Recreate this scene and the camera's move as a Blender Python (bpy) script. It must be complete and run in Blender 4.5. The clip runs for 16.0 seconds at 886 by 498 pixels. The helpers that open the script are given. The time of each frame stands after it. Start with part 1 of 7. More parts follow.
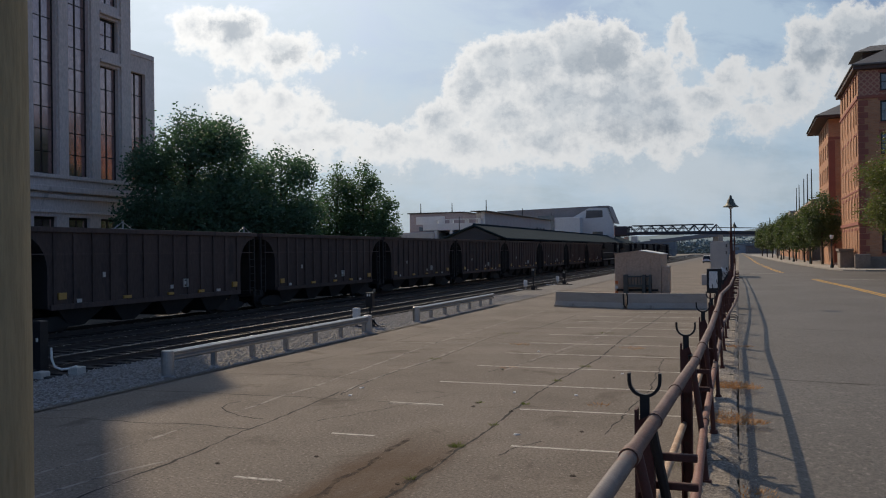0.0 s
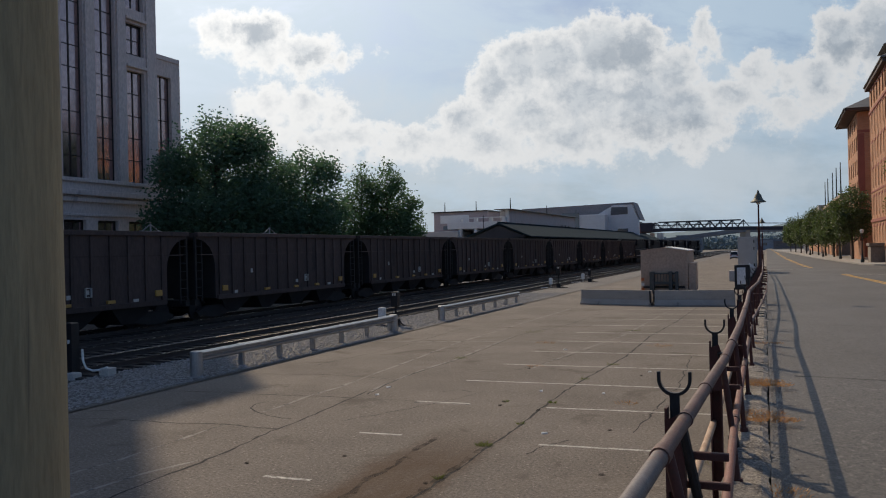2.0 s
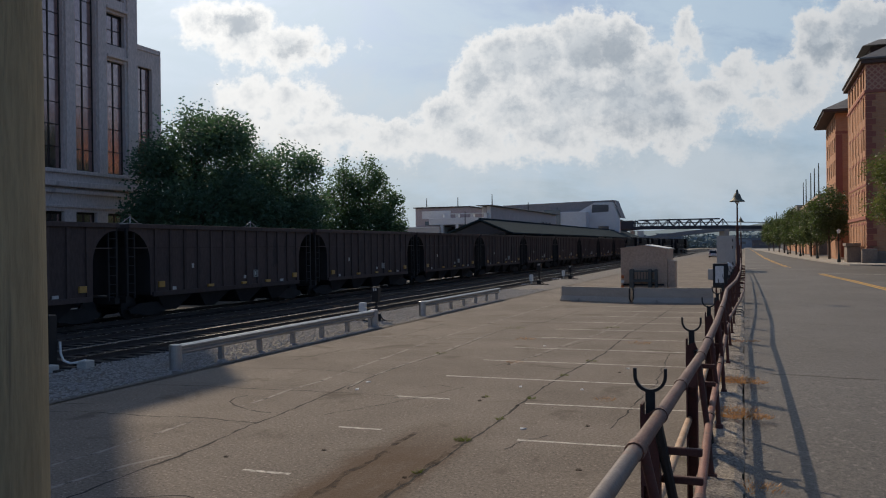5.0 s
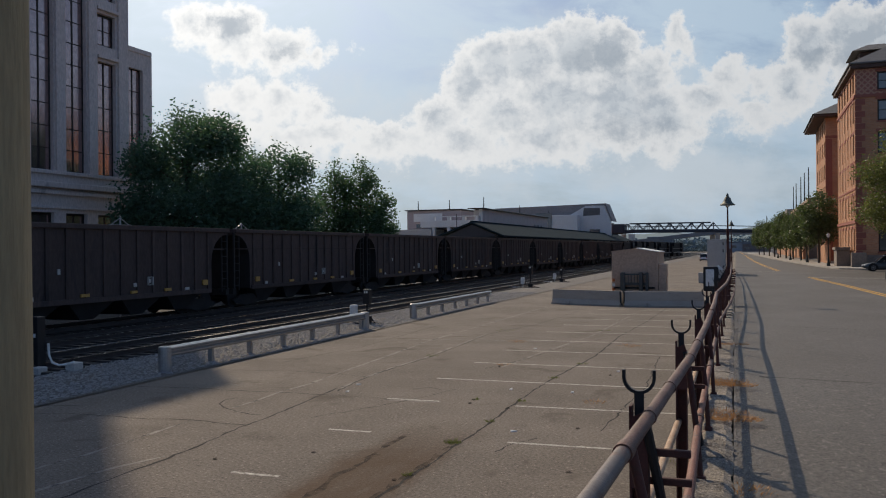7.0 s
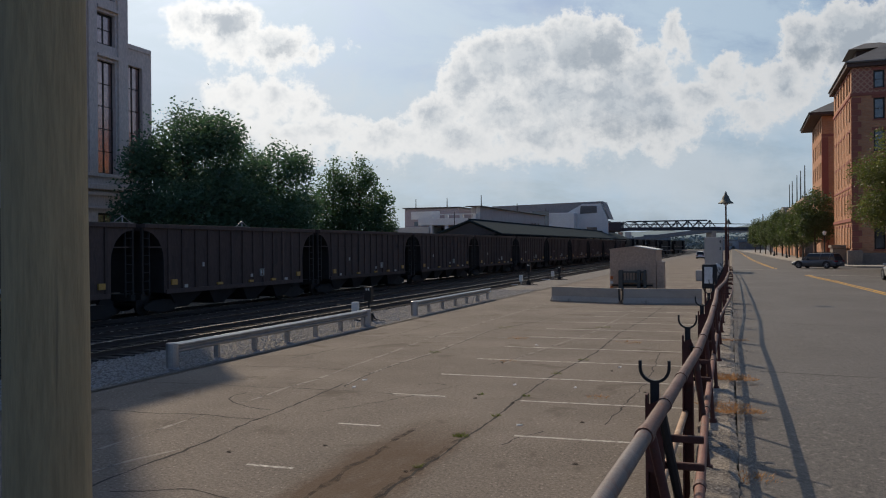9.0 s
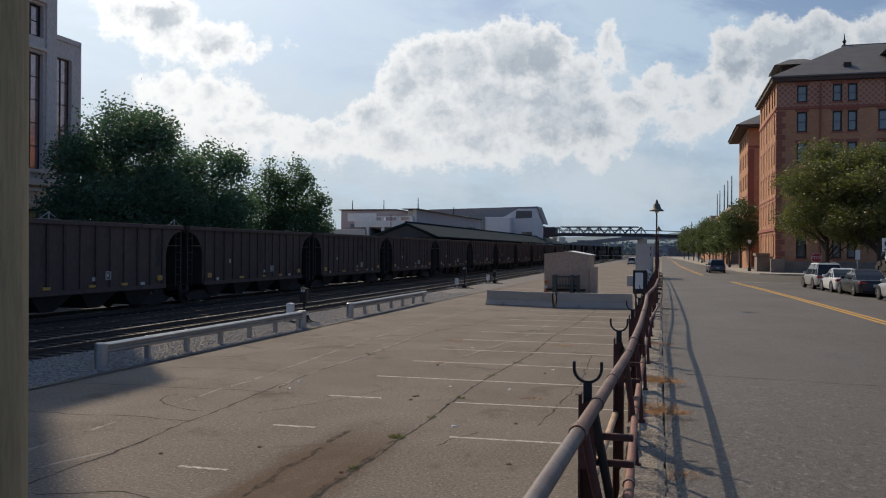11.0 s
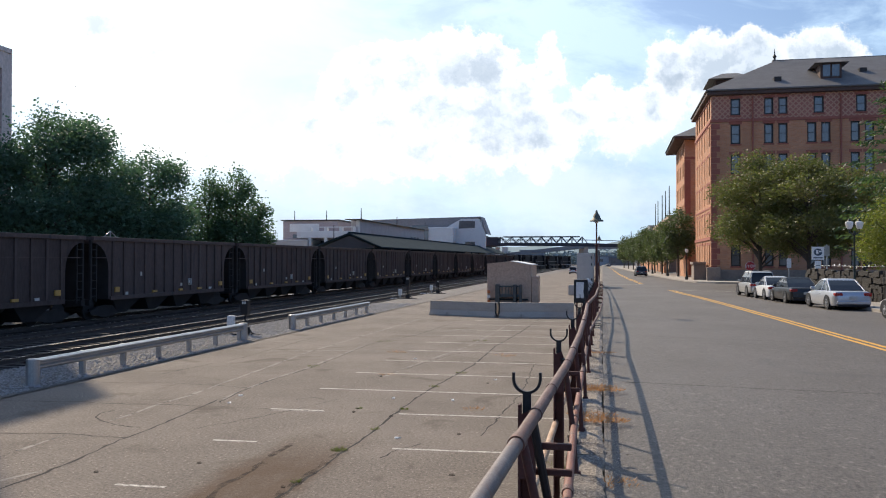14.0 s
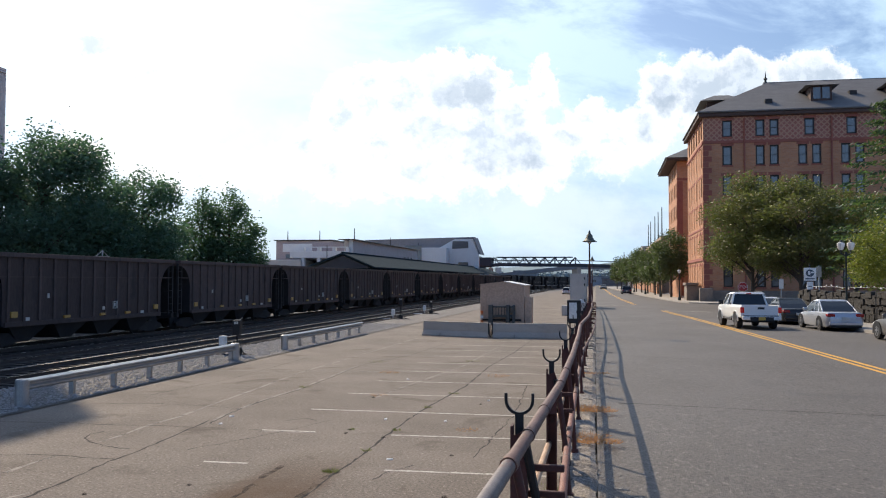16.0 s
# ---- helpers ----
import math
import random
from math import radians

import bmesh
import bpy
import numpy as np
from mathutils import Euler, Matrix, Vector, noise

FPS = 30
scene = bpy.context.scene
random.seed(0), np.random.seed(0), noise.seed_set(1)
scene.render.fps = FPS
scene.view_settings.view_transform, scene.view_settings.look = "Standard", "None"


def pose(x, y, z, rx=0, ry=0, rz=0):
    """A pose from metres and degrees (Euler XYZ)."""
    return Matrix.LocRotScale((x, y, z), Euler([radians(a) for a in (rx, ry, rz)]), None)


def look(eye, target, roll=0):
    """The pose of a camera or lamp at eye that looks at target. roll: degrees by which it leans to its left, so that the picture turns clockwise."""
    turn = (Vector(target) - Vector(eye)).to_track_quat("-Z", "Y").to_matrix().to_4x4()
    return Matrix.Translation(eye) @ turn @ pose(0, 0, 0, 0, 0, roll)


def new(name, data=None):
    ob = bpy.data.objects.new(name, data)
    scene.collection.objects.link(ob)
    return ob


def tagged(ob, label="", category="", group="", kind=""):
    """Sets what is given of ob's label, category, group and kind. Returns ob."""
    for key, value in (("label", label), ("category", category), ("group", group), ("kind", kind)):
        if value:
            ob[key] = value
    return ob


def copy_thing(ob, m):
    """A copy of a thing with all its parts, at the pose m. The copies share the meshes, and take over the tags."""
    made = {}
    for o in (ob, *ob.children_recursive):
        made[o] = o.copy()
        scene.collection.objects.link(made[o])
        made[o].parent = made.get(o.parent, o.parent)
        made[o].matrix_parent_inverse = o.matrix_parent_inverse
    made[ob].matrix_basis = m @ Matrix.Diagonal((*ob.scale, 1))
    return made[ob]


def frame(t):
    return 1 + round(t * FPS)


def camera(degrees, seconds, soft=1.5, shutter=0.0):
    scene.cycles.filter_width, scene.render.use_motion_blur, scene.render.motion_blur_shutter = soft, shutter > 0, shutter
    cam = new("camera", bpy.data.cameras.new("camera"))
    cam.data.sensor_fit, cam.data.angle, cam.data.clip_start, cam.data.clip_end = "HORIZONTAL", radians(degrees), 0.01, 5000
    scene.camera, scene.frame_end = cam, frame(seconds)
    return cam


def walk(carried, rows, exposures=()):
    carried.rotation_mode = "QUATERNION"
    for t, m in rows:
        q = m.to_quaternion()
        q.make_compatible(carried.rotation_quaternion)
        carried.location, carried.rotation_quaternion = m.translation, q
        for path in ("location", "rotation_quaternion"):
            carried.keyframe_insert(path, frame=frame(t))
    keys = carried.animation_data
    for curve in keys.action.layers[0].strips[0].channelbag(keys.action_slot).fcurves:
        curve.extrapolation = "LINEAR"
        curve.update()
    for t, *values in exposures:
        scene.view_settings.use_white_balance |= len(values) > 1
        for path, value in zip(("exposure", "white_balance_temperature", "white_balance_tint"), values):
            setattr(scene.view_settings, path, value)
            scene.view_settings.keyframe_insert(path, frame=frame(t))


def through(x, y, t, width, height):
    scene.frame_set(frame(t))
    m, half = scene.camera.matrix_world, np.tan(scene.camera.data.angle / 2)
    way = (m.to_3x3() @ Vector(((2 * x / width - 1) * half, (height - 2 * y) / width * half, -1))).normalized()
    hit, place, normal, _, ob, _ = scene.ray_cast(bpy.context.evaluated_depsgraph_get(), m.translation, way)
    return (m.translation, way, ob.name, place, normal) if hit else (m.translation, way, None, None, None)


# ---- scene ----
cam = camera(56.2, 16.0, soft=1.1)
EXPOSURE = [(0, -0.64, 6500, 10), (10.6, -0.62, 6500, 10), (11.0, -0.52, 6450, 10), (11.5, 0.0, 6300, 10), (12.0, 0.15, 6230, 10), (12.5, 0.18, 6230, 10), (16, 0.18, 6230, 10)]
PATH = [
    (0, (0.098, 0.063, 3.085), (-0.595, 1.939, 3.092), -0.7),
    (0.5, (0.086, 0.056, 3.085), (-0.651, 1.915, 3.092), -1.0),
    (1, (0.083, 0.084, 3.091), (-0.673, 1.935, 3.1), -1.2),
    (1.5, (0.084, 0.046, 3.094), (-0.666, 1.9, 3.1), -1.2),
    (2, (0.085, 0.056, 3.092), (-0.663, 1.911, 3.097), -1.3),
    (2.5, (0.096, 0.006, 3.1), (-0.644, 1.864, 3.102), -1.3),
    (3, (0.094, 0.013, 3.091), (-0.639, 1.874, 3.092), -1.2),
    (3.5, (0.092, 0.035, 3.093), (-0.637, 1.897, 3.092), -1.2),
    (4, (0.102, 0.018, 3.098), (-0.619, 1.883, 3.095), -1.1),
    (6.5, (0.11, 0.0, 3.096), (-0.583, 1.876, 3.09), -0.3),
    (7, (0.115, 0.022, 3.086), (-0.572, 1.9, 3.086), -0.5),
    (7.5, (0.108, 0.026, 3.069), (-0.568, 1.908, 3.075), -0.7),
    (8, (0.071, -0.11, 3.08), (-0.61, 1.771, 3.082), -0.5),
    (8.2, (0.06, -0.172, 3.088), (-0.623, 1.708, 3.086), -0.5),
    (10.5, (0.02, -0.397, 3.076), (-0.582, 1.51, 3.072), 0.2),
    (11, (0.032, -0.437, 3.084), (-0.5, 1.491, 3.085), 0.4),
    (11.5, (0.045, -0.442, 3.084), (-0.451, 1.495, 3.086), 0.2),
    (12, (0.047, -0.467, 3.088), (-0.427, 1.476, 3.089), 0.2),
    (12.5, (0.046, -0.472, 3.085), (-0.399, 1.478, 3.088), 0.2),
    (13, (0.049, -0.475, 3.083), (-0.363, 1.482, 3.085), 0.2),
    (13.5, (0.057, -0.481, 3.109), (-0.347, 1.478, 3.119), 0.2),
    (14, (0.064, -0.477, 3.105), (-0.336, 1.483, 3.131), 0.1),
    (14.5, (0.065, -0.463, 3.105), (-0.325, 1.498, 3.137), 0.1),
    (15, (0.067, -0.477, 3.108), (-0.316, 1.486, 3.149), 0.1),
    (15.5, (0.066, -0.485, 3.109), (-0.313, 1.478, 3.163), 0.3),
    (16, (0.068, -0.462, 3.102), (-0.316, 1.5, 3.177), 0.2),
]
walk(cam, [(t, look(e, g, r)) for t, e, g, r in PATH], EXPOSURE)
# ---- world, sun, exposure ----
SUN = Vector((-0.688 * math.cos(radians(39)), 0.725 * math.cos(radians(39)), math.sin(radians(39)))).normalized()
sun = new("sun", bpy.data.lights.new("sun", "SUN"))
sun.data.energy, sun.data.angle, sun.data.color = 4.6, radians(0.55), (1.0, 0.82, 0.60)
sun.matrix_world = look(SUN * 300, (0, 0, 0))


class Nodes:
    """Short hand for a node tree."""

    def __init__(self, tree, fresh=True):
        self.t = tree
        if fresh:
            tree.nodes.clear()

    def add(self, kind, **kw):
        n = self.t.nodes.new(kind)
        for k, v in kw.items():
            if isinstance(k, str) and k.startswith("i_"):
                key = k[2:]
                self.put(n.inputs[int(key)] if key.isdigit() else n.inputs[key.replace("_", " ")], v)
            elif k == "op":
                n.operation = v
            elif k == "kind2":
                n.blend_type = v
        return n

    def put(self, sock, v):
        if isinstance(v, bpy.types.NodeSocket):
            self.t.links.new(v, sock)
        else:
            sock.default_value = v

    def m(self, op, a, b=0.0, c=0.0, clamp=False):
        n = self.t.nodes.new("ShaderNodeMath")
        n.operation, n.use_clamp = op, clamp
        for s, v in zip(n.inputs, (a, b, c)):
            self.put(s, v)
        return n.outputs[0]

    def v(self, op, a, b=(0, 0, 0)):
        n = self.t.nodes.new("ShaderNodeVectorMath")
        n.operation = op
        self.put(n.inputs[0], a)
        self.put(n.inputs[1], b)
        return n.outputs["Value"] if op in ("DOT_PRODUCT", "LENGTH") else n.outputs[0]

    def mix(self, f, a, b, blend="MIX"):
        n = self.t.nodes.new("ShaderNodeMix")
        n.data_type, n.blend_type = "RGBA", blend
        self.put(n.inputs[0], f)
        for s, v in ((n.inputs[6], a), (n.inputs[7], b)):
            self.put(s, v if isinstance(v, bpy.types.NodeSocket) else (*v, 1.0)[:4])
        return n.outputs[2]

    def noise(self, vec, scale, detail=4.0, rough=0.55, dist=0.0):
        n = self.t.nodes.new("ShaderNodeTexNoise")
        self.put(n.inputs["Vector"], vec)
        n.inputs["Scale"].default_value, n.inputs["Detail"].default_value = scale, detail
        n.inputs["Roughness"].default_value, n.inputs["Distortion"].default_value = rough, dist
        return n.outputs[0]

    def ramp(self, f, lo, hi, a=0.0, b=1.0):
        n = self.t.nodes.new("ShaderNodeMapRange")
        n.interpolation_type = "SMOOTHSTEP"
        for s, v in zip(n.inputs[:5], (f, lo, hi, a, b)):
            self.put(s, v)
        return n.outputs[0]


def make_world():
    world = bpy.data.worlds.new("sky")
    scene.world = world
    world.use_nodes = True
    N = Nodes(world.node_tree)
    d = N.v("NORMALIZE", N.add("ShaderNodeTexCoord").outputs["Generated"])
    sky = N.t.nodes.new("ShaderNodeTexSky")
    sky.sky_type, sky.sun_disc = "NISHITA", False
    sky.sun_elevation, sky.sun_rotation = radians(39), radians(-43.5)
    sky.dust_density, sky.air_density = 2.0, 1.0
    clear = N.v("MULTIPLY", sky.outputs[0], (SKY, SKY, SKY))
    # flat sky map round the view's middle: u to the right, v upwards
    yaw = radians(20.27)
    fw = N.v("DOT_PRODUCT", d, (-math.sin(yaw), math.cos(yaw), 0))
    ahead = N.ramp(fw, 0.15, 0.7, 0.12, 1.0)
    fw = N.m("MAXIMUM", N.m("ABSOLUTE", fw), 0.15)
    u = N.m("DIVIDE", N.v("DOT_PRODUCT", d, (math.cos(yaw), math.sin(yaw), 0)), fw)
    v = N.m("DIVIDE", N.v("DOT_PRODUCT", d, (0, 0, 1)), fw)
    c = N.t.nodes.new("ShaderNodeCombineXYZ")
    N.put(c.inputs[0], u)
    N.put(c.inputs[1], v)
    uv = c.outputs[0]
    # cumulus heaps as ellipses (u, v, half width, half height), crisp above and soft below, their rims broken by noise
    heaps = [(-0.296, 0.279, 0.033, 0.023), (-0.245, 0.268, 0.048, 0.031), (-0.191, 0.249, 0.045, 0.025), (-0.150, 0.239, 0.022, 0.012), (-0.102, 0.239, 0.008, 0.005),
             (-0.239, 0.188, 0.041, 0.018), (-0.191, 0.187, 0.041, 0.019), (-0.151, 0.174, 0.027, 0.015), (-0.246, 0.149, 0.054, 0.015), (-0.151, 0.142, 0.082, 0.020),
             (-0.062, 0.138, 0.075, 0.020), (-0.001, 0.158, 0.041, 0.026), (0.034, 0.201, 0.034, 0.037), (0.068, 0.228, 0.041, 0.037), (0.109, 0.235, 0.048, 0.037),
             (0.164, 0.241, 0.048, 0.040), (0.211, 0.240, 0.041, 0.040), (0.252, 0.212, 0.041, 0.031), (0.290, 0.260, 0.020, 0.027), (0.149, 0.186, 0.075, 0.034),
             (0.081, 0.167, 0.061, 0.027), (0.278, 0.151, 0.048, 0.027), (0.347, 0.211, 0.041, 0.020), (0.385, 0.204, 0.031, 0.018), (0.422, 0.197, 0.034, 0.027),
             (0.450, 0.247, 0.037, 0.037), (0.505, 0.257, 0.054, 0.044), (0.559, 0.250, 0.061, 0.054), (0.66, 0.24, 0.08, 0.07), (0.215, 0.180, 0.060, 0.040), (0.262, 0.170, 0.050, 0.034), (0.130, 0.140, 0.080, 0.026), (0.030, 0.135, 0.070, 0.022), (0.320, 0.185, 0.045, 0.024), (0.381, 0.160, 0.041, 0.016), (-0.6, 0.16, 0.2, 0.06), (-0.85, 0.35, 0.25, 0.09), (0.2, 0.9, 0.4, 0.12)]
    warp = N.v("SUBTRACT", N.add("ShaderNodeTexNoise", i_Vector=uv, i_Scale=24.0, i_Detail=9.0, i_Roughness=0.68).outputs["Color"], (0.5, 0.5, 0.5))
    wuv = N.v("ADD", uv, N.v("MULTIPLY", warp, (0.060, 0.060, 0)))

    def blob(hu, hv, a, b, low):
        q = N.add("ShaderNodeSeparateXYZ", i_Vector=N.v("SUBTRACT", wuv, (hu, hv, 0)))
        up = N.m("MAXIMUM", N.m("DIVIDE", q.outputs[1], b), N.m("DIVIDE", N.m("MULTIPLY", q.outputs[1], -1.0), b * low))
        x = N.m("DIVIDE", q.outputs[0], a)
        return N.m("SUBTRACT", 1.0, N.m("SQRT", N.m("ADD", N.m("MULTIPLY", x, x), N.m("MULTIPLY", up, up))))

    best = None
    for hu, hv, a, b in heaps:
        f = N.m("MULTIPLY", blob(hu, hv, a, b, 1.9), min(a, b) / 0.04)
        best = f if best is None else N.m("SMOOTH_MAX", best, f, 0.10)
    fine = N.noise(uv, 42.0, 9.0, 0.64)
    dens = N.m("ADD", best, N.m("MULTIPLY", N.m("SUBTRACT", fine, 0.5), 0.9))
    cover = N.m("MULTIPLY", N.ramp(dens, -0.06, 0.22), ahead)
    inner = N.ramp(dens, 0.10, 0.75)
    # billows: the side of each swelling that is turned to the sun is the brighter one
    swell = N.m("ADD", N.noise(wuv, 20.0, 6.0, 0.6), N.m("MULTIPLY", N.noise(uv, 55.0, 6.0, 0.6), 0.40))
    sunward = N.v("ADD", wuv, (-0.010, 0.013, 0))
    swell_s = N.m("ADD", N.noise(sunward, 20.0, 6.0, 0.6), N.m("MULTIPLY", N.noise(N.v("ADD", uv, (-0.004, 0.005, 0)), 55.0, 6.0, 0.6), 0.40))
    relief = N.ramp(N.m("SUBTRACT", swell, swell_s), -0.13, 0.13)
    cores = None
    for hu, hv, a, b in ((-0.248, 0.268, 0.055, 0.018), (-0.177, 0.239, 0.034, 0.010), (0.198, 0.227, 0.060, 0.030), (0.225, 0.135, 0.09, 0.022), (0.457, 0.224, 0.040, 0.020), (0.56, 0.22, 0.07, 0.03)):
        f = blob(hu, hv, a, b, 1.0)
        cores = f if cores is None else N.m("MAXIMUM", cores, f)
    thick = N.m("MULTIPLY", N.m("MULTIPLY", N.ramp(N.m("ADD", cores, N.m("MULTIPLY", N.m("SUBTRACT", fine, 0.5), 1.2)), -0.05, 0.75), N.ramp(dens, 0.05, 0.7)), 0.55)
    glow = N.m("MAXIMUM", N.v("DOT_PRODUCT", d, tuple(SUN)), 0.0)
    wide = N.m("POWER", glow, 5.0)
    tight = N.m("POWER", glow, 30.0)
    # thin veil low over the horizon and round the sun
    low = N.ramp(N.m("ABSOLUTE", N.v("DOT_PRODUCT", d, (0, 0, 1))), 0.0, 0.32, 0.75, 0.0)
    streak = N.noise(N.v("MULTIPLY", uv, (4.5, 11.0, 1)), 1.0, 7.0, 0.62, 0.4)
    veil = N.m("MULTIPLY", N.ramp(streak, 0.36, 0.60), 0.85)
    soft = None
    for hu, hv, a, b in ((0.16, 0.17, 0.26, 0.12), (0.02, 0.14, 0.26, 0.09), (0.42, 0.18, 0.24, 0.07), (-0.2, 0.16, 0.20, 0.07), (0.3, 0.09, 0.25, 0.06)):
        f = blob(hu, hv, a, b, 1.3)
        soft = f if soft is None else N.m("MAXIMUM", soft, f)
    soft = N.ramp(N.m("ADD", soft, N.m("MULTIPLY", N.m("SUBTRACT", N.noise(uv, 11.0, 7.0, 0.6), 0.5), 1.5)), 0.0, 0.9, 0.0, 0.8)
    # the sky away from the sun is a deeper blue
    tint = N.mix(ahead, (0.68, 0.99, 1.46), (0.88, 1.0, 1.15))
    base = N.mix(low, N.v("MULTIPLY", clear, tint), N.mix(ahead, (0.36, 0.57, 0.88), (0.47, 0.63, 0.80)))
    base = N.mix(N.m("MULTIPLY", veil, ahead), base, N.mix(wide, (0.60, 0.79, 0.98), (1.05, 1.18, 1.28)))
    base = N.mix(N.m("MULTIPLY", soft, ahead), base, N.mix(wide, (0.74, 0.84, 0.93), (1.12, 1.16, 1.2)))
    rim = N.mix(wide, (0.92, 0.95, 0.98), (1.75, 1.72, 1.66))
    mid = N.mix(wide, (0.70, 0.77, 0.84), (1.22, 1.25, 1.27))
    dim = N.mix(wide, (0.52, 0.60, 0.69), (0.92, 0.98, 1.05))
    core = N.mix(wide, (0.36, 0.44, 0.53), (0.55, 0.63, 0.73))
    body = N.mix(relief, dim, mid)
    cloud = N.mix(thick, N.mix(inner, rim, body), core)
    col = N.mix(cover, base, cloud)
    g = N.t.nodes.new("ShaderNodeCombineXYZ")
    for s, k in zip(g.inputs, (0.50, 0.49, 0.46)):
        N.put(s, N.m("ADD", N.m("MULTIPLY", wide, k * 0.42), N.m("MULTIPLY", tight, k * 2.2)))
    col = N.v("ADD", col, g.outputs[0])
    bg = N.add("ShaderNodeBackground", i_Color=col, i_Strength=1.0)
    out = N.t.nodes.new("ShaderNodeOutputWorld")
    N.t.links.new(bg.outputs[0], out.inputs[0])


SKY = 0.10
make_world()


# ---- materials ----
def mat(name, col, col2=None, rough=0.8, metal=0.0, scale=3.0, fine=40.0, bump=0.15, var=0.35, rnd=0.0, stain=None, stretch=(1, 1, 1), glow=None, grain=(0.72, 1.25), speck=0.0, spec=0.5):
    """A surface with a broad and a fine variation, optional stains (colour, scale, threshold) and a random shade a piece."""
    m = bpy.data.materials.new(name)
    m.use_nodes = True
    N = Nodes(m.node_tree)
    co = N.v("MULTIPLY", N.add("ShaderNodeTexCoord").outputs["Object"], stretch)
    if rnd:
        info = N.t.nodes.new("ShaderNodeObjectInfo")
        co = N.v("ADD", co, N.v("MULTIPLY", info.outputs["Location"], (0.37, 0.53, 0.71)))
    big = N.noise(co, scale, 5.0, 0.6)
    small = N.noise(co, fine, 5.0, 0.65)
    col2 = col2 or tuple(c * (1 - var) for c in col)
    c = N.mix(N.ramp(big, 0.3, 0.7), col, col2)
    c = N.mix(0.55, c, N.mix(N.ramp(small, 0.3, 0.7), tuple(x * grain[0] for x in col), tuple(min(1, x * grain[1]) for x in col)))
    if speck:
        s = N.noise(co, speck, 3.0, 0.6)
        c = N.mix(N.ramp(s, 0.60, 0.68, 0.0, 0.75), c, tuple(min(1, x * 1.9) for x in col))
        c = N.mix(N.ramp(s, 0.32, 0.40, 0.75, 0.0), c, tuple(x * 0.35 for x in col))
    if stain:
        f = N.ramp(N.noise(co, stain[1], 6.0, 0.65, 0.6), stain[2], stain[2] + 0.12, 0.0, 0.85)
        c = N.mix(f, c, stain[0])
    if rnd:
        k = N.m("MULTIPLY_ADD", info.outputs["Random"], 2 * rnd, 1 - rnd)
        g = N.t.nodes.new("ShaderNodeCombineXYZ")
        for s in g.inputs:
            N.put(s, k)
        c = N.mix(1.0, c, g.outputs[0], "MULTIPLY")
    b = N.add("ShaderNodeBump", i_Height=small, i_Strength=bump, i_Distance=0.02)
    p = N.add("ShaderNodeBsdfPrincipled", i_Base_Color=c, i_Metallic=metal, i_Normal=b.outputs[0])
    p.inputs["Specular IOR Level"].default_value = spec
    N.put(p.inputs["Roughness"], N.m("MULTIPLY_ADD", big, 0.25, rough - 0.12, True))
    if glow:
        p.inputs["Emission Color"].default_value, p.inputs["Emission Strength"].default_value = (*glow[0], 1), glow[1]
    o = N.t.nodes.new("ShaderNodeOutputMaterial")
    N.t.links.new(p.outputs[0], o.inputs[0])
    return m


def leaf_mat(name, a, b, through=(0.12, 0.2, 0.02)):
    """Leaves: a shade a leaf, light that shines through."""
    m = bpy.data.materials.new(name)
    m.use_nodes = True
    N = Nodes(m.node_tree)
    geo = N.t.nodes.new("ShaderNodeNewGeometry")
    c = N.mix(geo.outputs["Random Per Island"], a, b)
    c = N.mix(N.ramp(N.noise(N.add("ShaderNodeTexCoord").outputs["Object"], 0.5, 3.0), 0.35, 0.65, 0.0, 0.5), c, tuple(x * 0.6 for x in a))
    d = N.add("ShaderNodeBsdfPrincipled", i_Base_Color=c, i_Roughness=0.55)
    tr = N.add("ShaderNodeBsdfTranslucent", i_Color=N.mix(0.5, c, through))
    mix = N.t.nodes.new("ShaderNodeMixShader")
    mix.inputs[0].default_value = 0.42
    N.t.links.new(d.outputs[0], mix.inputs[1])
    N.t.links.new(tr.outputs[0], mix.inputs[2])
    o = N.t.nodes.new("ShaderNodeOutputMaterial")
    N.t.links.new(mix.outputs[0], o.inputs[0])
    return m


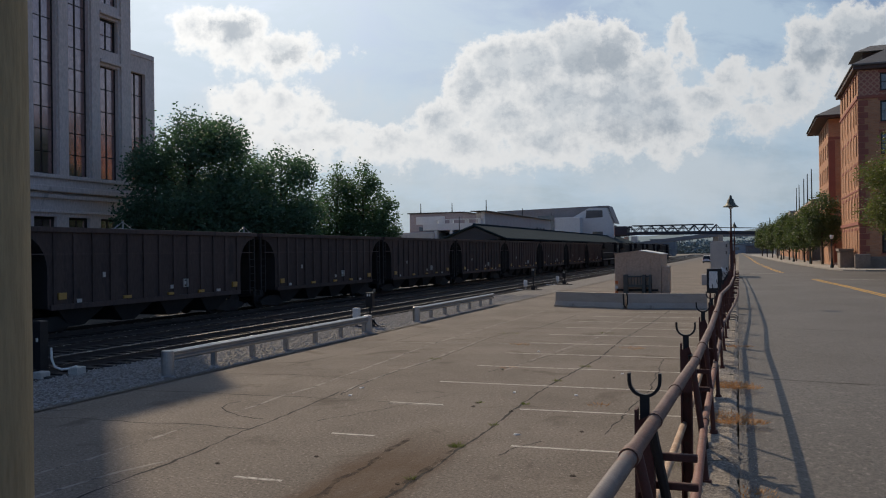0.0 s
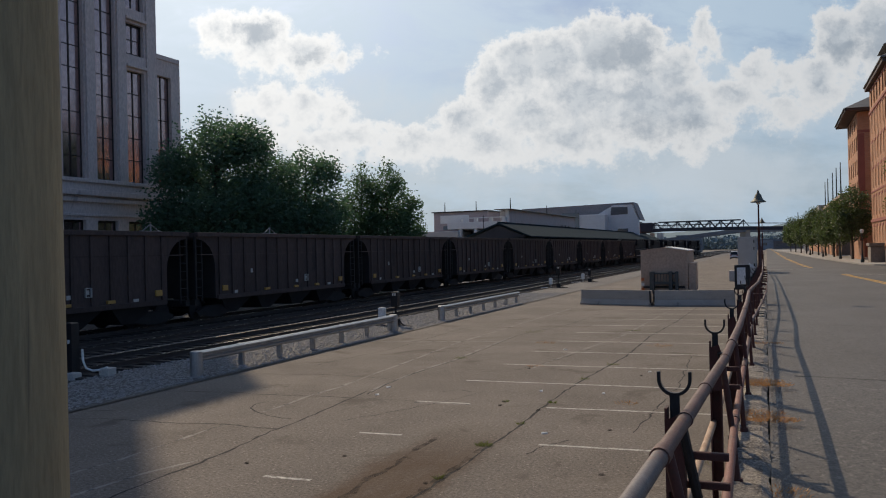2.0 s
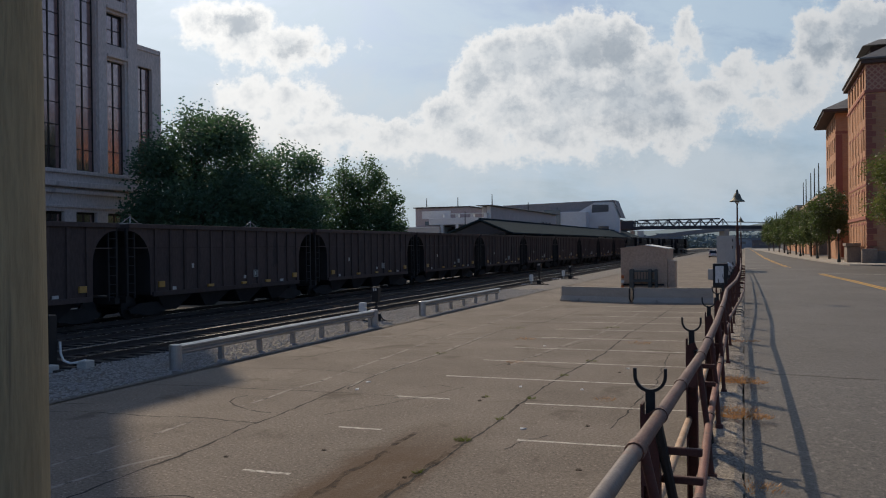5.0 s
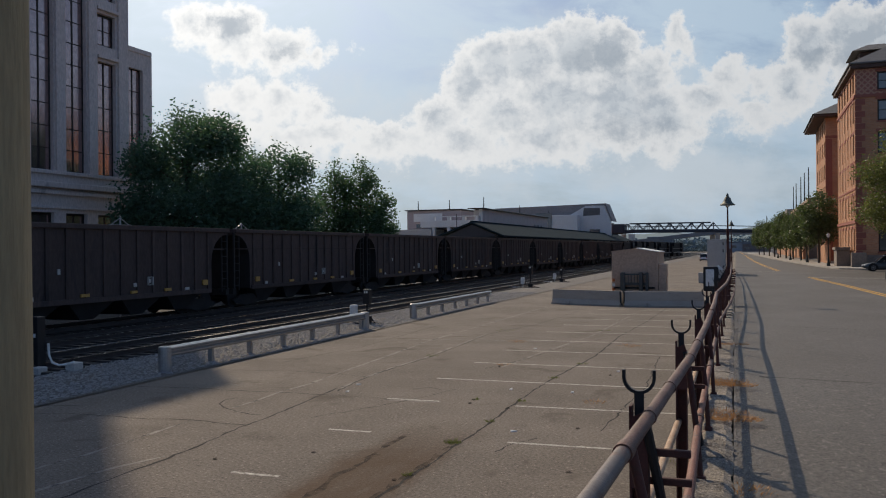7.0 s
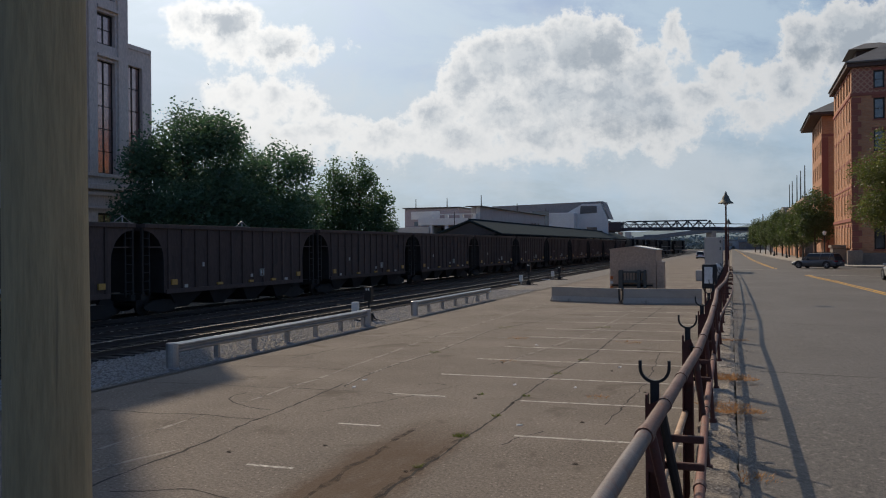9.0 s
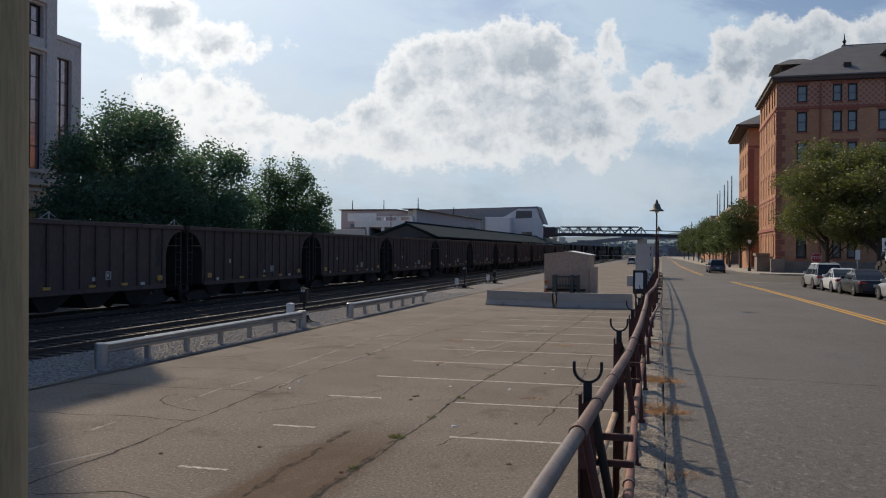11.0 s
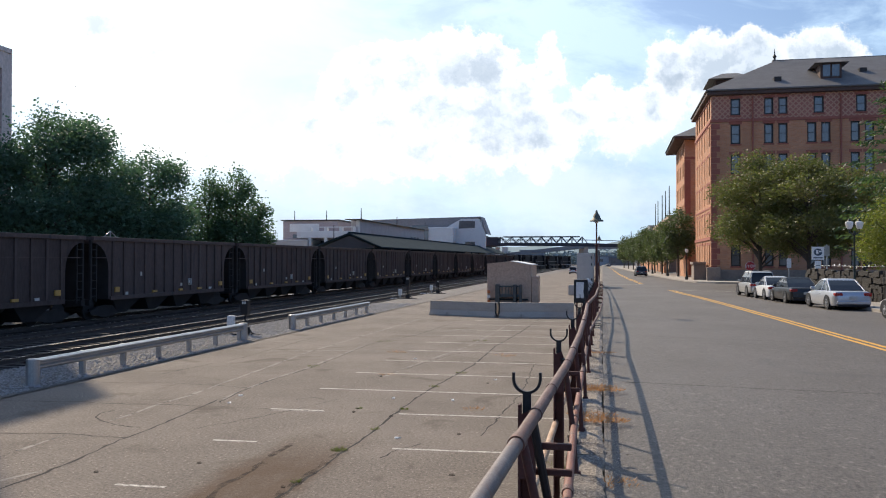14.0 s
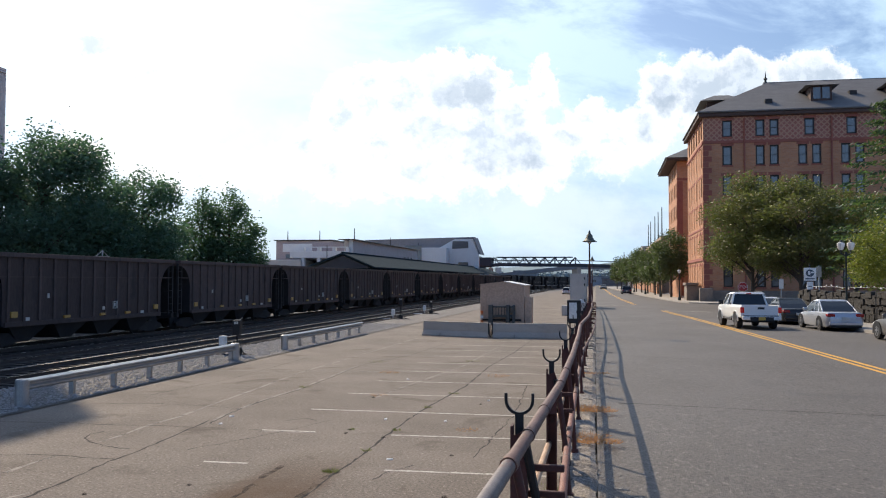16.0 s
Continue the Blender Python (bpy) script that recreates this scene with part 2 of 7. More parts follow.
def brick_mat(name, a, b, mortar, diaper=False):
    """Coursed brickwork, upright on walls that face along x or y; diaper adds the crossed lozenge pattern."""
    m = bpy.data.materials.new(name)
    m.use_nodes = True
    N = Nodes(m.node_tree)
    co = N.add("ShaderNodeTexCoord").outputs["Object"]
    s = N.add("ShaderNodeSeparateXYZ", i_Vector=co)
    h = N.m("ADD", s.outputs[0], s.outputs[1])
    c = N.t.nodes.new("ShaderNodeCombineXYZ")
    N.put(c.inputs[0], h)
    N.put(c.inputs[1], s.outputs[2])
    t = N.t.nodes.new("ShaderNodeTexBrick")
    N.put(t.inputs["Vector"], c.outputs[0])
    for k, v in (("Color1", a), ("Color2", b), ("Mortar", mortar)):
        t.inputs[k].default_value = (*v, 1)
    t.inputs["Scale"].default_value, t.inputs["Mortar Size"].default_value = 1.0, 0.012
    t.inputs["Brick Width"].default_value, t.inputs["Row Height"].default_value = 0.42, 0.14
    col = N.mix(N.ramp(N.noise(co, 0.35, 5.0, 0.6), 0.3, 0.7, 0.0, 0.5), t.outputs[0], tuple(x * 0.55 for x in a))
    if diaper:
        k = 1 / 0.62
        p1 = N.m("FRACT", N.m("MULTIPLY", N.m("ADD", h, s.outputs[2]), k))
        p2 = N.m("FRACT", N.m("MULTIPLY", N.m("SUBTRACT", h, s.outputs[2]), k))
        f = N.m("MAXIMUM", N.m("LESS_THAN", p1, 0.3), N.m("LESS_THAN", p2, 0.3))
        col = N.mix(N.m("MULTIPLY", f, 0.85), col, (0.50, 0.30, 0.20))
    bmp = N.add("ShaderNodeBump", i_Height=t.outputs["Fac"], i_Strength=0.4, i_Distance=-0.02)
    p = N.add("ShaderNodeBsdfPrincipled", i_Base_Color=col, i_Roughness=0.85, i_Normal=bmp.outputs[0])
    o = N.t.nodes.new("ShaderNodeOutputMaterial")
    N.t.links.new(p.outputs[0], o.inputs[0])
    return m


ASPHALT_LOT = mat("worn_asphalt", (0.198, 0.170, 0.143), (0.106, 0.090, 0.076), 0.9, scale=0.33, fine=24, bump=1.0, stain=((0.112, 0.092, 0.074), 0.55, 0.56), grain=(0.45, 1.5), speck=17.0, spec=0.25)
ASPHALT_ROAD = mat("road_asphalt", (0.104, 0.092, 0.081), (0.070, 0.062, 0.055), 0.66, scale=0.25, fine=30, bump=0.7, stain=((0.066, 0.060, 0.055), 0.3, 0.60), stretch=(1, 0.6, 1), grain=(0.42, 1.6), speck=14.0, spec=0.4)
EARTH = mat("dusty_ground", (0.24, 0.21, 0.17), (0.17, 0.15, 0.12), 0.95, scale=0.2, fine=14, bump=0.3)
BALLAST = mat("pale_ballast", (0.19, 0.175, 0.16), (0.06, 0.055, 0.05), 0.95, scale=9, fine=26, bump=1.0, grain=(0.25, 1.6))
BALLAST_DARK = mat("oily_ballast", (0.046, 0.046, 0.048), (0.020, 0.020, 0.021), 0.9, scale=2.5, fine=22, bump=1.0)
STONE = mat("ballast_stone", (0.40, 0.38, 0.355), (0.13, 0.12, 0.115), 0.9, scale=7, fine=60, var=0.4, grain=(0.4, 1.4))
PAVING = mat("concrete_paving", (0.34, 0.31, 0.27), (0.26, 0.235, 0.205), 0.9, scale=0.7, fine=30, bump=0.2)
CONCRETE = mat("grey_concrete", (0.52, 0.49, 0.445), (0.40, 0.375, 0.34), 0.85, scale=1.5, fine=30, bump=0.25, stain=((0.16, 0.15, 0.14), 1.8, 0.66))
BARRIER = mat("stained_barrier_concrete", (0.45, 0.40, 0.335), (0.34, 0.30, 0.25), 0.9, scale=1.2, fine=26, bump=0.3, stain=((0.15, 0.135, 0.115), 1.3, 0.60), stretch=(1, 1, 2.2))
KERB = mat("mossy_kerb_stone", (0.34, 0.30, 0.25), (0.15, 0.13, 0.108), 0.95, scale=11, fine=42, bump=1.0, rnd=0.2, stain=((0.07, 0.06, 0.05), 5, 0.6), grain=(0.3, 1.6), speck=30.0, spec=0.2)
RUBBLE = mat("rubble_stone", (0.034, 0.030, 0.026), (0.02, 0.018, 0.016), 0.95, scale=4, fine=20, bump=0.8, rnd=0.25)
WHITE_LINE = mat("worn_white_paint", (0.56, 0.53, 0.47), (0.38, 0.35, 0.31), 0.85, scale=2.5, fine=18, stain=((0.19, 0.165, 0.14), 9, 0.49), grain=(0.5, 1.3))
YELLOW_LINE = mat("worn_yellow_paint", (0.66, 0.36, 0.04), (0.52, 0.29, 0.05), 0.8, scale=2, fine=18, stain=((0.16, 0.13, 0.09), 9, 0.62))
CRACK = mat("open_crack", (0.034, 0.029, 0.025), rough=1.0)
WEED = leaf_mat("grass_blades", (0.10, 0.13, 0.025), (0.22, 0.20, 0.06))
DRYGRASS = leaf_mat("dry_grass", (0.40, 0.20, 0.075), (0.55, 0.31, 0.13), (0.5, 0.26, 0.1))
RUST_RED = mat("red_brown_paint", (0.085, 0.024, 0.018), (0.042, 0.016, 0.013), 0.65, 0.1, scale=5, fine=60, stain=((0.06, 0.035, 0.025), 9, 0.56))
RUST_PIPE = mat("rusty_pipe", (0.135, 0.066, 0.050), (0.060, 0.034, 0.029), 0.6, 0.0, scale=3, fine=50, bump=0.4, stain=((0.21, 0.085, 0.040), 5, 0.56))
LOW_PIPE = mat("orange_rust_pipe", (0.24, 0.095, 0.060), (0.12, 0.055, 0.042), 0.6, 0.0, scale=3, fine=50, bump=0.4, stain=((0.06, 0.035, 0.03), 5, 0.58))
GREY_PIPE = mat("grey_worn_pipe", (0.155, 0.130, 0.125), (0.09, 0.07, 0.065), 0.5, 0.25, scale=4, fine=70, stain=((0.16, 0.075, 0.05), 5, 0.55))
TAN_PIPE = mat("flaking_tan_pipe", (0.50, 0.36, 0.24), (0.30, 0.15, 0.085), 0.7, 0.0, scale=7, fine=50)
BLACK_METAL = mat("black_metal", (0.018, 0.018, 0.020), rough=0.5, metal=0.3, scale=5)
GALV = mat("galvanised_steel", (0.40, 0.40, 0.40), (0.27, 0.27, 0.275), 0.4, 0.8, scale=3, fine=60, bump=0.1)
RAIL_STEEL = mat("rail_steel", (0.060, 0.048, 0.044), (0.036, 0.030, 0.029), 0.7, 0.2, scale=4)
RAIL_HEAD = mat("polished_rail_head", (0.52, 0.50, 0.48), (0.42, 0.40, 0.38), 0.25, 0.95, scale=4)
TIE = mat("creosoted_tie", (0.040, 0.034, 0.031), (0.022, 0.020, 0.019), 0.9, rnd=0.3, scale=6, stretch=(1, 6, 1))
HOPPER = mat("dusty_brown_hopper_paint", (0.080, 0.057, 0.051), (0.055, 0.041, 0.038), 0.8, 0.0, scale=0.5, fine=7, rnd=0.22, stain=((0.040, 0.033, 0.033), 0.9, 0.55), stretch=(1, 1.6, 0.5), spec=0.3)
# grime of the underframes; also colours the sheets that darken the car ends
HOPPER_DARK = mat("underframe_grime_and_shade", (0.020, 0.018, 0.018), rough=0.85, scale=2)
REFLECT = mat("dusty_yellow_reflector", (0.46, 0.27, 0.07), rough=0.4)
STENCIL = mat("white_stencil", (0.50, 0.48, 0.45), rough=0.7)
LOCO = mat("black_locomotive_paint", (0.016, 0.016, 0.018), rough=0.75, scale=2, spec=0.15)
WHITE_PAINT = mat("white_paint", (0.72, 0.72, 0.70), (0.62, 0.61, 0.59), 0.55, scale=1.0, fine=20, bump=0.05)
LIMESTONE = mat("pinkish_limestone", (0.62, 0.52, 0.48), (0.54, 0.455, 0.42), 0.8, scale=0.25, fine=8, bump=0.1, stain=((0.33, 0.28, 0.26), 0.5, 0.64), stretch=(1, 1, 0.4))
MULLION = mat("dark_bronze_mullion", (0.035, 0.028, 0.025), rough=0.4, metal=0.5)
# the pink of the reflection is put into the glass colour itself
PINK_GLASS = mat("pink_reflection_glass", (0.50, 0.36, 0.34), (0.42, 0.30, 0.29), 0.16, 0.85, scale=0.4, fine=3, bump=0.0)
PALE_BRICK = mat("pale_pinkish_brick", (0.40, 0.335, 0.33), (0.33, 0.28, 0.275), 0.85, scale=0.4, fine=5)
HALL_WALL = mat("grey_metal_siding", (0.44, 0.42, 0.42), (0.37, 0.355, 0.36), 0.7, scale=0.3, fine=3, stretch=(1, 3, 0.3))
GABLE_ROOF = mat("grey_sheet_roof", (0.26, 0.245, 0.245), (0.21, 0.20, 0.20), 0.8, scale=0.4, fine=4)
GLASS_DARK = mat("dark_window_glass", (0.17, 0.175, 0.18), rough=0.14, metal=0.5, scale=1, bump=0.0)
CAR_GLASS = mat("tinted_car_glass", (0.02, 0.023, 0.026), rough=0.13, metal=0.0, scale=2, bump=0.0)
BRICK = brick_mat("red_brick", (0.58, 0.29, 0.150), (0.49, 0.215, 0.11), (0.44, 0.31, 0.22))
BRICK_DIAPER = brick_mat("patterned_brick", (0.42, 0.16, 0.12), (0.36, 0.13, 0.10), (0.36, 0.25, 0.18), True)
BRICK_TRIM = mat("dark_red_terracotta", (0.33, 0.115, 0.08), (0.26, 0.09, 0.066), 0.8, scale=1.5)
BASE_STONE = mat("hewn_base_stone", (0.26, 0.21, 0.17), (0.17, 0.135, 0.11), 0.9, scale=1.2, fine=8, bump=0.8)
SLATE = mat("grey_slate", (0.17, 0.163, 0.155), (0.115, 0.11, 0.106), 0.7, scale=0.6, fine=9, bump=0.4, stretch=(1, 1, 3), spec=0.2)
EAVE = mat("dark_eave_wood", (0.085, 0.050, 0.038), rough=0.7)
TAN_WALL = mat("tan_brick_wall", (0.38, 0.27, 0.19), (0.30, 0.21, 0.15), 0.85, scale=0.4, fine=5)
GREY_WALL = mat("grey_brick_wall", (0.33, 0.30, 0.27), (0.27, 0.245, 0.225), 0.85, scale=0.3, fine=4)
GREEN_ROOF = mat("blue_green_roof", (0.020, 0.036, 0.046), (0.015, 0.028, 0.037), 0.92, scale=0.5, fine=6, stretch=(1, 4, 1), spec=0.05)
BRIDGE = mat("dark_blue_steel", (0.028, 0.036, 0.05), rough=0.6, scale=0.6)
# the haze of distance is painted in: bluish and pale instead of leaf green
HILL = mat("far_hill_with_haze", (0.17, 0.23, 0.25), (0.14, 0.20, 0.22), 1.0, scale=0.03, fine=0.3)
BARK = mat("tree_bark", (0.085, 0.065, 0.05), (0.05, 0.04, 0.032), 0.95, scale=4, fine=20, bump=0.8, stretch=(1, 1, 0.2))
LEAF_DARK = leaf_mat("dark_maple_leaves", (0.072, 0.142, 0.098), (0.135, 0.225, 0.13), (0.08, 0.18, 0.05))
LEAF_LIGHT = leaf_mat("poplar_leaves", (0.085, 0.148, 0.082), (0.13, 0.21, 0.10), (0.09, 0.2, 0.05))
LEAF_STREET = leaf_mat("autumn_green_leaves", (0.135, 0.140, 0.048), (0.25, 0.205, 0.075))
LEAF_FAR = leaf_mat("hazy_green_leaves", (0.065, 0.090, 0.048), (0.12, 0.135, 0.065))
LEAF_YELLOW = leaf_mat("yellow_green_leaves", (0.17, 0.20, 0.03), (0.30, 0.27, 0.04))
NEEDLES = leaf_mat("spruce_needles", (0.035, 0.070, 0.042), (0.065, 0.115, 0.06))
POLE_WOOD = mat("weathered_pole_wood", (0.40, 0.30, 0.165), (0.22, 0.165, 0.095), 0.9, scale=5, fine=40, bump=0.8, stretch=(1, 1, 0.09), stain=((0.12, 0.10, 0.07), 3.2, 0.56))
RUBBER = mat("tyre_rubber", (0.016, 0.016, 0.016), rough=0.8, scale=9)
ALLOY = mat("alloy_rim", (0.30, 0.30, 0.31), rough=0.4, metal=0.7)
TAIL = mat("red_tail_light", (0.30, 0.01, 0.008), rough=0.25, bump=0.0)
TAIL_ON = mat("lit_tail_light", (0.32, 0.012, 0.01), rough=0.25, bump=0.0, glow=((1.0, 0.03, 0.015), 0.08))
PLATE = mat("pale_plate", (0.55, 0.55, 0.52), rough=0.5)
PLATE_Y = mat("yellow_plate", (0.55, 0.35, 0.05), rough=0.5)
STOP_RED = mat("stop_sign_red", (0.42, 0.02, 0.02), rough=0.4, bump=0.0)
SIGN_DARK = mat("dark_sign_ink", (0.05, 0.07, 0.10), rough=0.6)
GLOBE = mat("frosted_globe", (0.8, 0.78, 0.74), rough=0.3, bump=0.0)
POST_GREEN = mat("dark_green_iron", (0.022, 0.032, 0.028), rough=0.45, metal=0.3)
TRAILER = mat("dusty_trailer_panel", (0.52, 0.37, 0.27), (0.43, 0.30, 0.215), 0.6, scale=0.8, fine=7, stain=((0.30, 0.22, 0.16), 1.5, 0.62))
ORANGE = mat("orange_marker", (0.55, 0.14, 0.03), rough=0.6)




def patchy(m, scale, lo, hi, most):
    """Makes a surface lie in ragged patches, clear between them."""
    N = Nodes(m.node_tree, False)
    out = [n for n in N.t.nodes if n.type == "OUTPUT_MATERIAL"][0]
    solid = [n for n in N.t.nodes if n.type == "BSDF_PRINCIPLED"][0]
    mix = N.t.nodes.new("ShaderNodeMixShader")
    co = N.t.nodes.new("ShaderNodeTexCoord").outputs["Object"]
    N.put(mix.inputs[0], N.ramp(N.noise(co, scale, 7.0, 0.7), lo, hi, 0.0, most))
    N.t.links.new(N.t.nodes.new("ShaderNodeBsdfTransparent").outputs[0], mix.inputs[1])
    N.t.links.new(solid.outputs[0], mix.inputs[2])
    N.t.links.new(mix.outputs[0], out.inputs[0])


SEAM = mat("pale_joint_filler", (0.31, 0.28, 0.245), (0.22, 0.20, 0.17), 0.95, scale=2, fine=20)
WET_MUD = mat("dark_mud", (0.055, 0.042, 0.032), (0.04, 0.03, 0.024), 1.0, scale=2, fine=20)
patchy(WET_MUD, 3.0, 0.38, 0.62, 0.6)
patchy(SEAM, 2.2, 0.34, 0.52, 0.9)


def muddy(m, tracks, y_end, col):
    """Dried mud along wheel tracks (x, half width), ragged and fading out towards y_end."""
    N = Nodes(m.node_tree, False)
    p = [n for n in N.t.nodes if n.type == "BSDF_PRINCIPLED"][0]
    clean = p.inputs["Base Color"].links[0].from_socket
    co = N.t.nodes.new("ShaderNodeTexCoord").outputs["Object"]
    q = N.add("ShaderNodeSeparateXYZ", i_Vector=co)
    ragged = N.noise(N.v("MULTIPLY", co, (1.0, 0.35, 1.0)), 2.2, 7.0, 0.7)
    f = None
    for x, w in tracks:
        k = N.m("SUBTRACT", 1.0, N.m("DIVIDE", N.m("ABSOLUTE", N.m("SUBTRACT", q.outputs[0], x)), w))
        f = k if f is None else N.m("MAXIMUM", f, k)
    f = N.m("ADD", f, N.m("MULTIPLY", N.m("SUBTRACT", ragged, 0.5), 2.2))
    f = N.m("MULTIPLY", N.ramp(f, -0.15, 1.0), N.ramp(q.outputs[1], y_end - 4.0, y_end, 0.8, 0.0))
    N.t.links.new(N.mix(f, clean, col), p.inputs["Base Color"])


muddy(ASPHALT_LOT, ((-5.12, 0.55), (-4.38, 0.5), (-4.8, 0.95)), 14.6, (0.090, 0.054, 0.030))


def paint(name, col, metal=0.5):
    return mat(name, col, tuple(c * 0.9 for c in col), 0.32, metal, scale=0.8, fine=30, bump=0.0, var=0.1)


# ---- mesh building ----
class MB:
    """Collects vertices and faces of one mesh."""

    def __init__(self):
        self.v, self.f = [], []

    def face(self, *pts):
        n = len(self.v)
        self.v += [tuple(p) for p in pts]
        self.f.append(tuple(range(n, n + len(pts))))
        return self

    def box(self, x0, x1, y0, y1, z0, z1, bev=0.0):
        n = len(self.v)
        if bev:
            b = bev
            self.v += [(x0 + b, y0 + b, z0), (x1 - b, y0 + b, z0), (x1 - b, y1 - b, z0), (x0 + b, y1 - b, z0)]
            for z in (z0 + b, z1 - b):
                self.v += [(x0, y0, z), (x1, y0, z), (x1, y1, z), (x0, y1, z)]
            self.v += [(x0 + b, y0 + b, z1), (x1 - b, y0 + b, z1), (x1 - b, y1 - b, z1), (x0 + b, y1 - b, z1)]
            rings = 4
        else:
            for z in (z0, z1):
                self.v += [(x0, y0, z), (x1, y0, z), (x1, y1, z), (x0, y1, z)]
            rings = 2
        self.f.append((n + 3, n + 2, n + 1, n))
        for r in range(rings - 1):
            for i in range(4):
                j = (i + 1) % 4
                self.f.append((n + 4 * r + i, n + 4 * r + j, n + 4 * r + 4 + j, n + 4 * r + 4 + i))
        k = n + 4 * (rings - 1)
        self.f.append((k, k + 1, k + 2, k + 3))
        return self

    def rings(self, rings, cap=True):
        """Skin over rings of equally many points."""
        n, k = len(self.v), len(rings[0])
        for r in rings:
            self.v += [tuple(p) for p in r]
        for a in range(len(rings) - 1):
            for i in range(k):
                j = (i + 1) % k
                self.f.append((n + a * k + i, n + a * k + j, n + a * k + k + j, n + a * k + k + i))
        if cap:
            self.f.append(tuple(range(n + k - 1, n - 1, -1)))
            e = n + (len(rings) - 1) * k
            self.f.append(tuple(range(e, e + k)))
        return self

    def tube(self, pts, r, seg=10, cap=True):
        pts = [Vector(p) for p in pts]
        rs = r if isinstance(r, (list, tuple)) else [r] * len(pts)
        out = []
        for i, p in enumerate(pts):
            d = (pts[min(i + 1, len(pts) - 1)] - pts[max(i - 1, 0)]).normalized()
            a = d.cross(Vector((0, 0, 1)) if abs(d.z) < 0.95 else Vector((1, 0, 0))).normalized()
            b = d.cross(a)
            out.append([p + (a * math.cos(q) + b * math.sin(q)) * rs[i] for q in (2 * math.pi * k / seg for k in range(seg))])
        return self.rings([list(reversed(o)) for o in out], cap)

    def lathe(self, prof, x=0, y=0, z=0, seg=16):
        """A turned form: profile of (radius, height)."""
        return self.rings([[(x + r * math.cos(q), y + r * math.sin(q), z + h) for q in (2 * math.pi * k / seg for k in range(seg))] for r, h in prof])

    def prism(self, poly, axis, a, b):
        """A polygon of (p, q) swept along an axis from a to b; p, q are the other two axes in order."""
        def at(p, q, s):
            return {"x": (s, p, q), "y": (p, s, q), "z": (p, q, s)}[axis]
        return self.rings([[at(p, q, a) for p, q in poly], [at(p, q, b) for p, q in poly]])

    def ball(self, c, r, seg=10, sq=1.0):
        prof = [(max(0.001, r * math.sin(math.pi * k / 7)), -r * sq * math.cos(math.pi * k / 7)) for k in range(8)]
        return self.lathe(prof, *c, seg)

    def mesh(self, name):
        me = bpy.data.meshes.new(name)
        me.from_pydata(self.v, [], self.f)
        bm = bmesh.new()
        bm.from_mesh(me)
        if len(bm.faces) < 40000:
            bmesh.ops.recalc_face_normals(bm, faces=bm.faces)
        bm.to_mesh(me)
        bm.free()
        return me


def part(name, mb, material, parent=None, label="", smooth=False, at=None):
    """One mesh object, under a thing or a part."""
    me = mb.mesh(name) if isinstance(mb, MB) else mb
    if not me.materials:
        me.materials.append(material)
    if smooth:
        me.shade_smooth()
        me.set_sharp_from_angle(angle=radians(40))
    ob = new(name, me)
    if parent is not None:
        ob.parent = parent
    if at is not None:
        ob.matrix_basis = at
    return tagged(ob, label)


def thing(name, label, category, group="", at=None):
    ob = new(name)
    ob.empty_display_size = 0.2
    if at is not None:
        ob.matrix_basis = at
    return tagged(ob, label, category, group)


def setting(name, mb, material, label="", category=""):
    return tagged(part(name, mb, material), label, category, kind="structure")


# ---- lie of the land ----
def road_z(y):
    """The street falls gently from beside the camera to the crossing."""
    return 1.0 - 0.0068 * (min(max(y, 6), 65) - 6)


def kerb_x(y):
    """The street's edge at the fence."""
    return -0.0125 * (y - 7) if y < 60 else -0.66 - 0.011 * (y - 60)


def right_kerb(y):
    return 12.2 - 0.078 * (y - 28) if y > -60 else 19.1


def strip(mb, rows):
    """A sheet between left and right points, row by row."""
    n = len(mb.v)
    for a, b in rows:
        mb.v += [a, b]
    for i in range(len(rows) - 1):
        k = n + 2 * i
        mb.f.append((k, k + 1, k + 3, k + 2))
    return mb


YS = [-200, -100, -50, -20, 0, 6, 10, 15, 20, 26, 32, 40, 48, 56, 60, 65, 75, 85, 95, 110, 130, 160, 200, 260, 340, 500]
ground = setting("ground", MB().face((-3000, -3000, -0.06), (3000, -3000, -0.06), (3000, 3000, -0.06), (-3000, 3000, -0.06)), EARTH, "dusty ground that reaches to the hills", "ground")
lot = setting("parking_lot", strip(MB(), [((-13.2, y, 0.0), (kerb_x(y) - 0.42, y, 0.0)) for y in YS]), ASPHALT_LOT, "cracked and stained asphalt parking lot with faded bays", "parking lot")
road = setting("road", strip(MB(), [((kerb_x(y), y, road_z(y)), (70, y, road_z(y))) for y in YS]), ASPHALT_ROAD, "worn grey asphalt street beside the fence", "road")
ballast = setting("ballast", strip(MB(), [((-30.0, y, 0.02), (-20.0, y, 0.02)) for y in YS]), BALLAST_DARK, "oily dark ballast under the tracks", "ballast")
strip_mb = strip(MB(), [((-20.0, y, 0.025), (-13.2, y, 0.025)) for y in YS])
shoulder = setting("ballast_shoulder", strip_mb, BALLAST, "pale gravel shoulder beside the tracks", "gravel")

# loose ballast stones
rng = random.Random(4)
mb = MB()
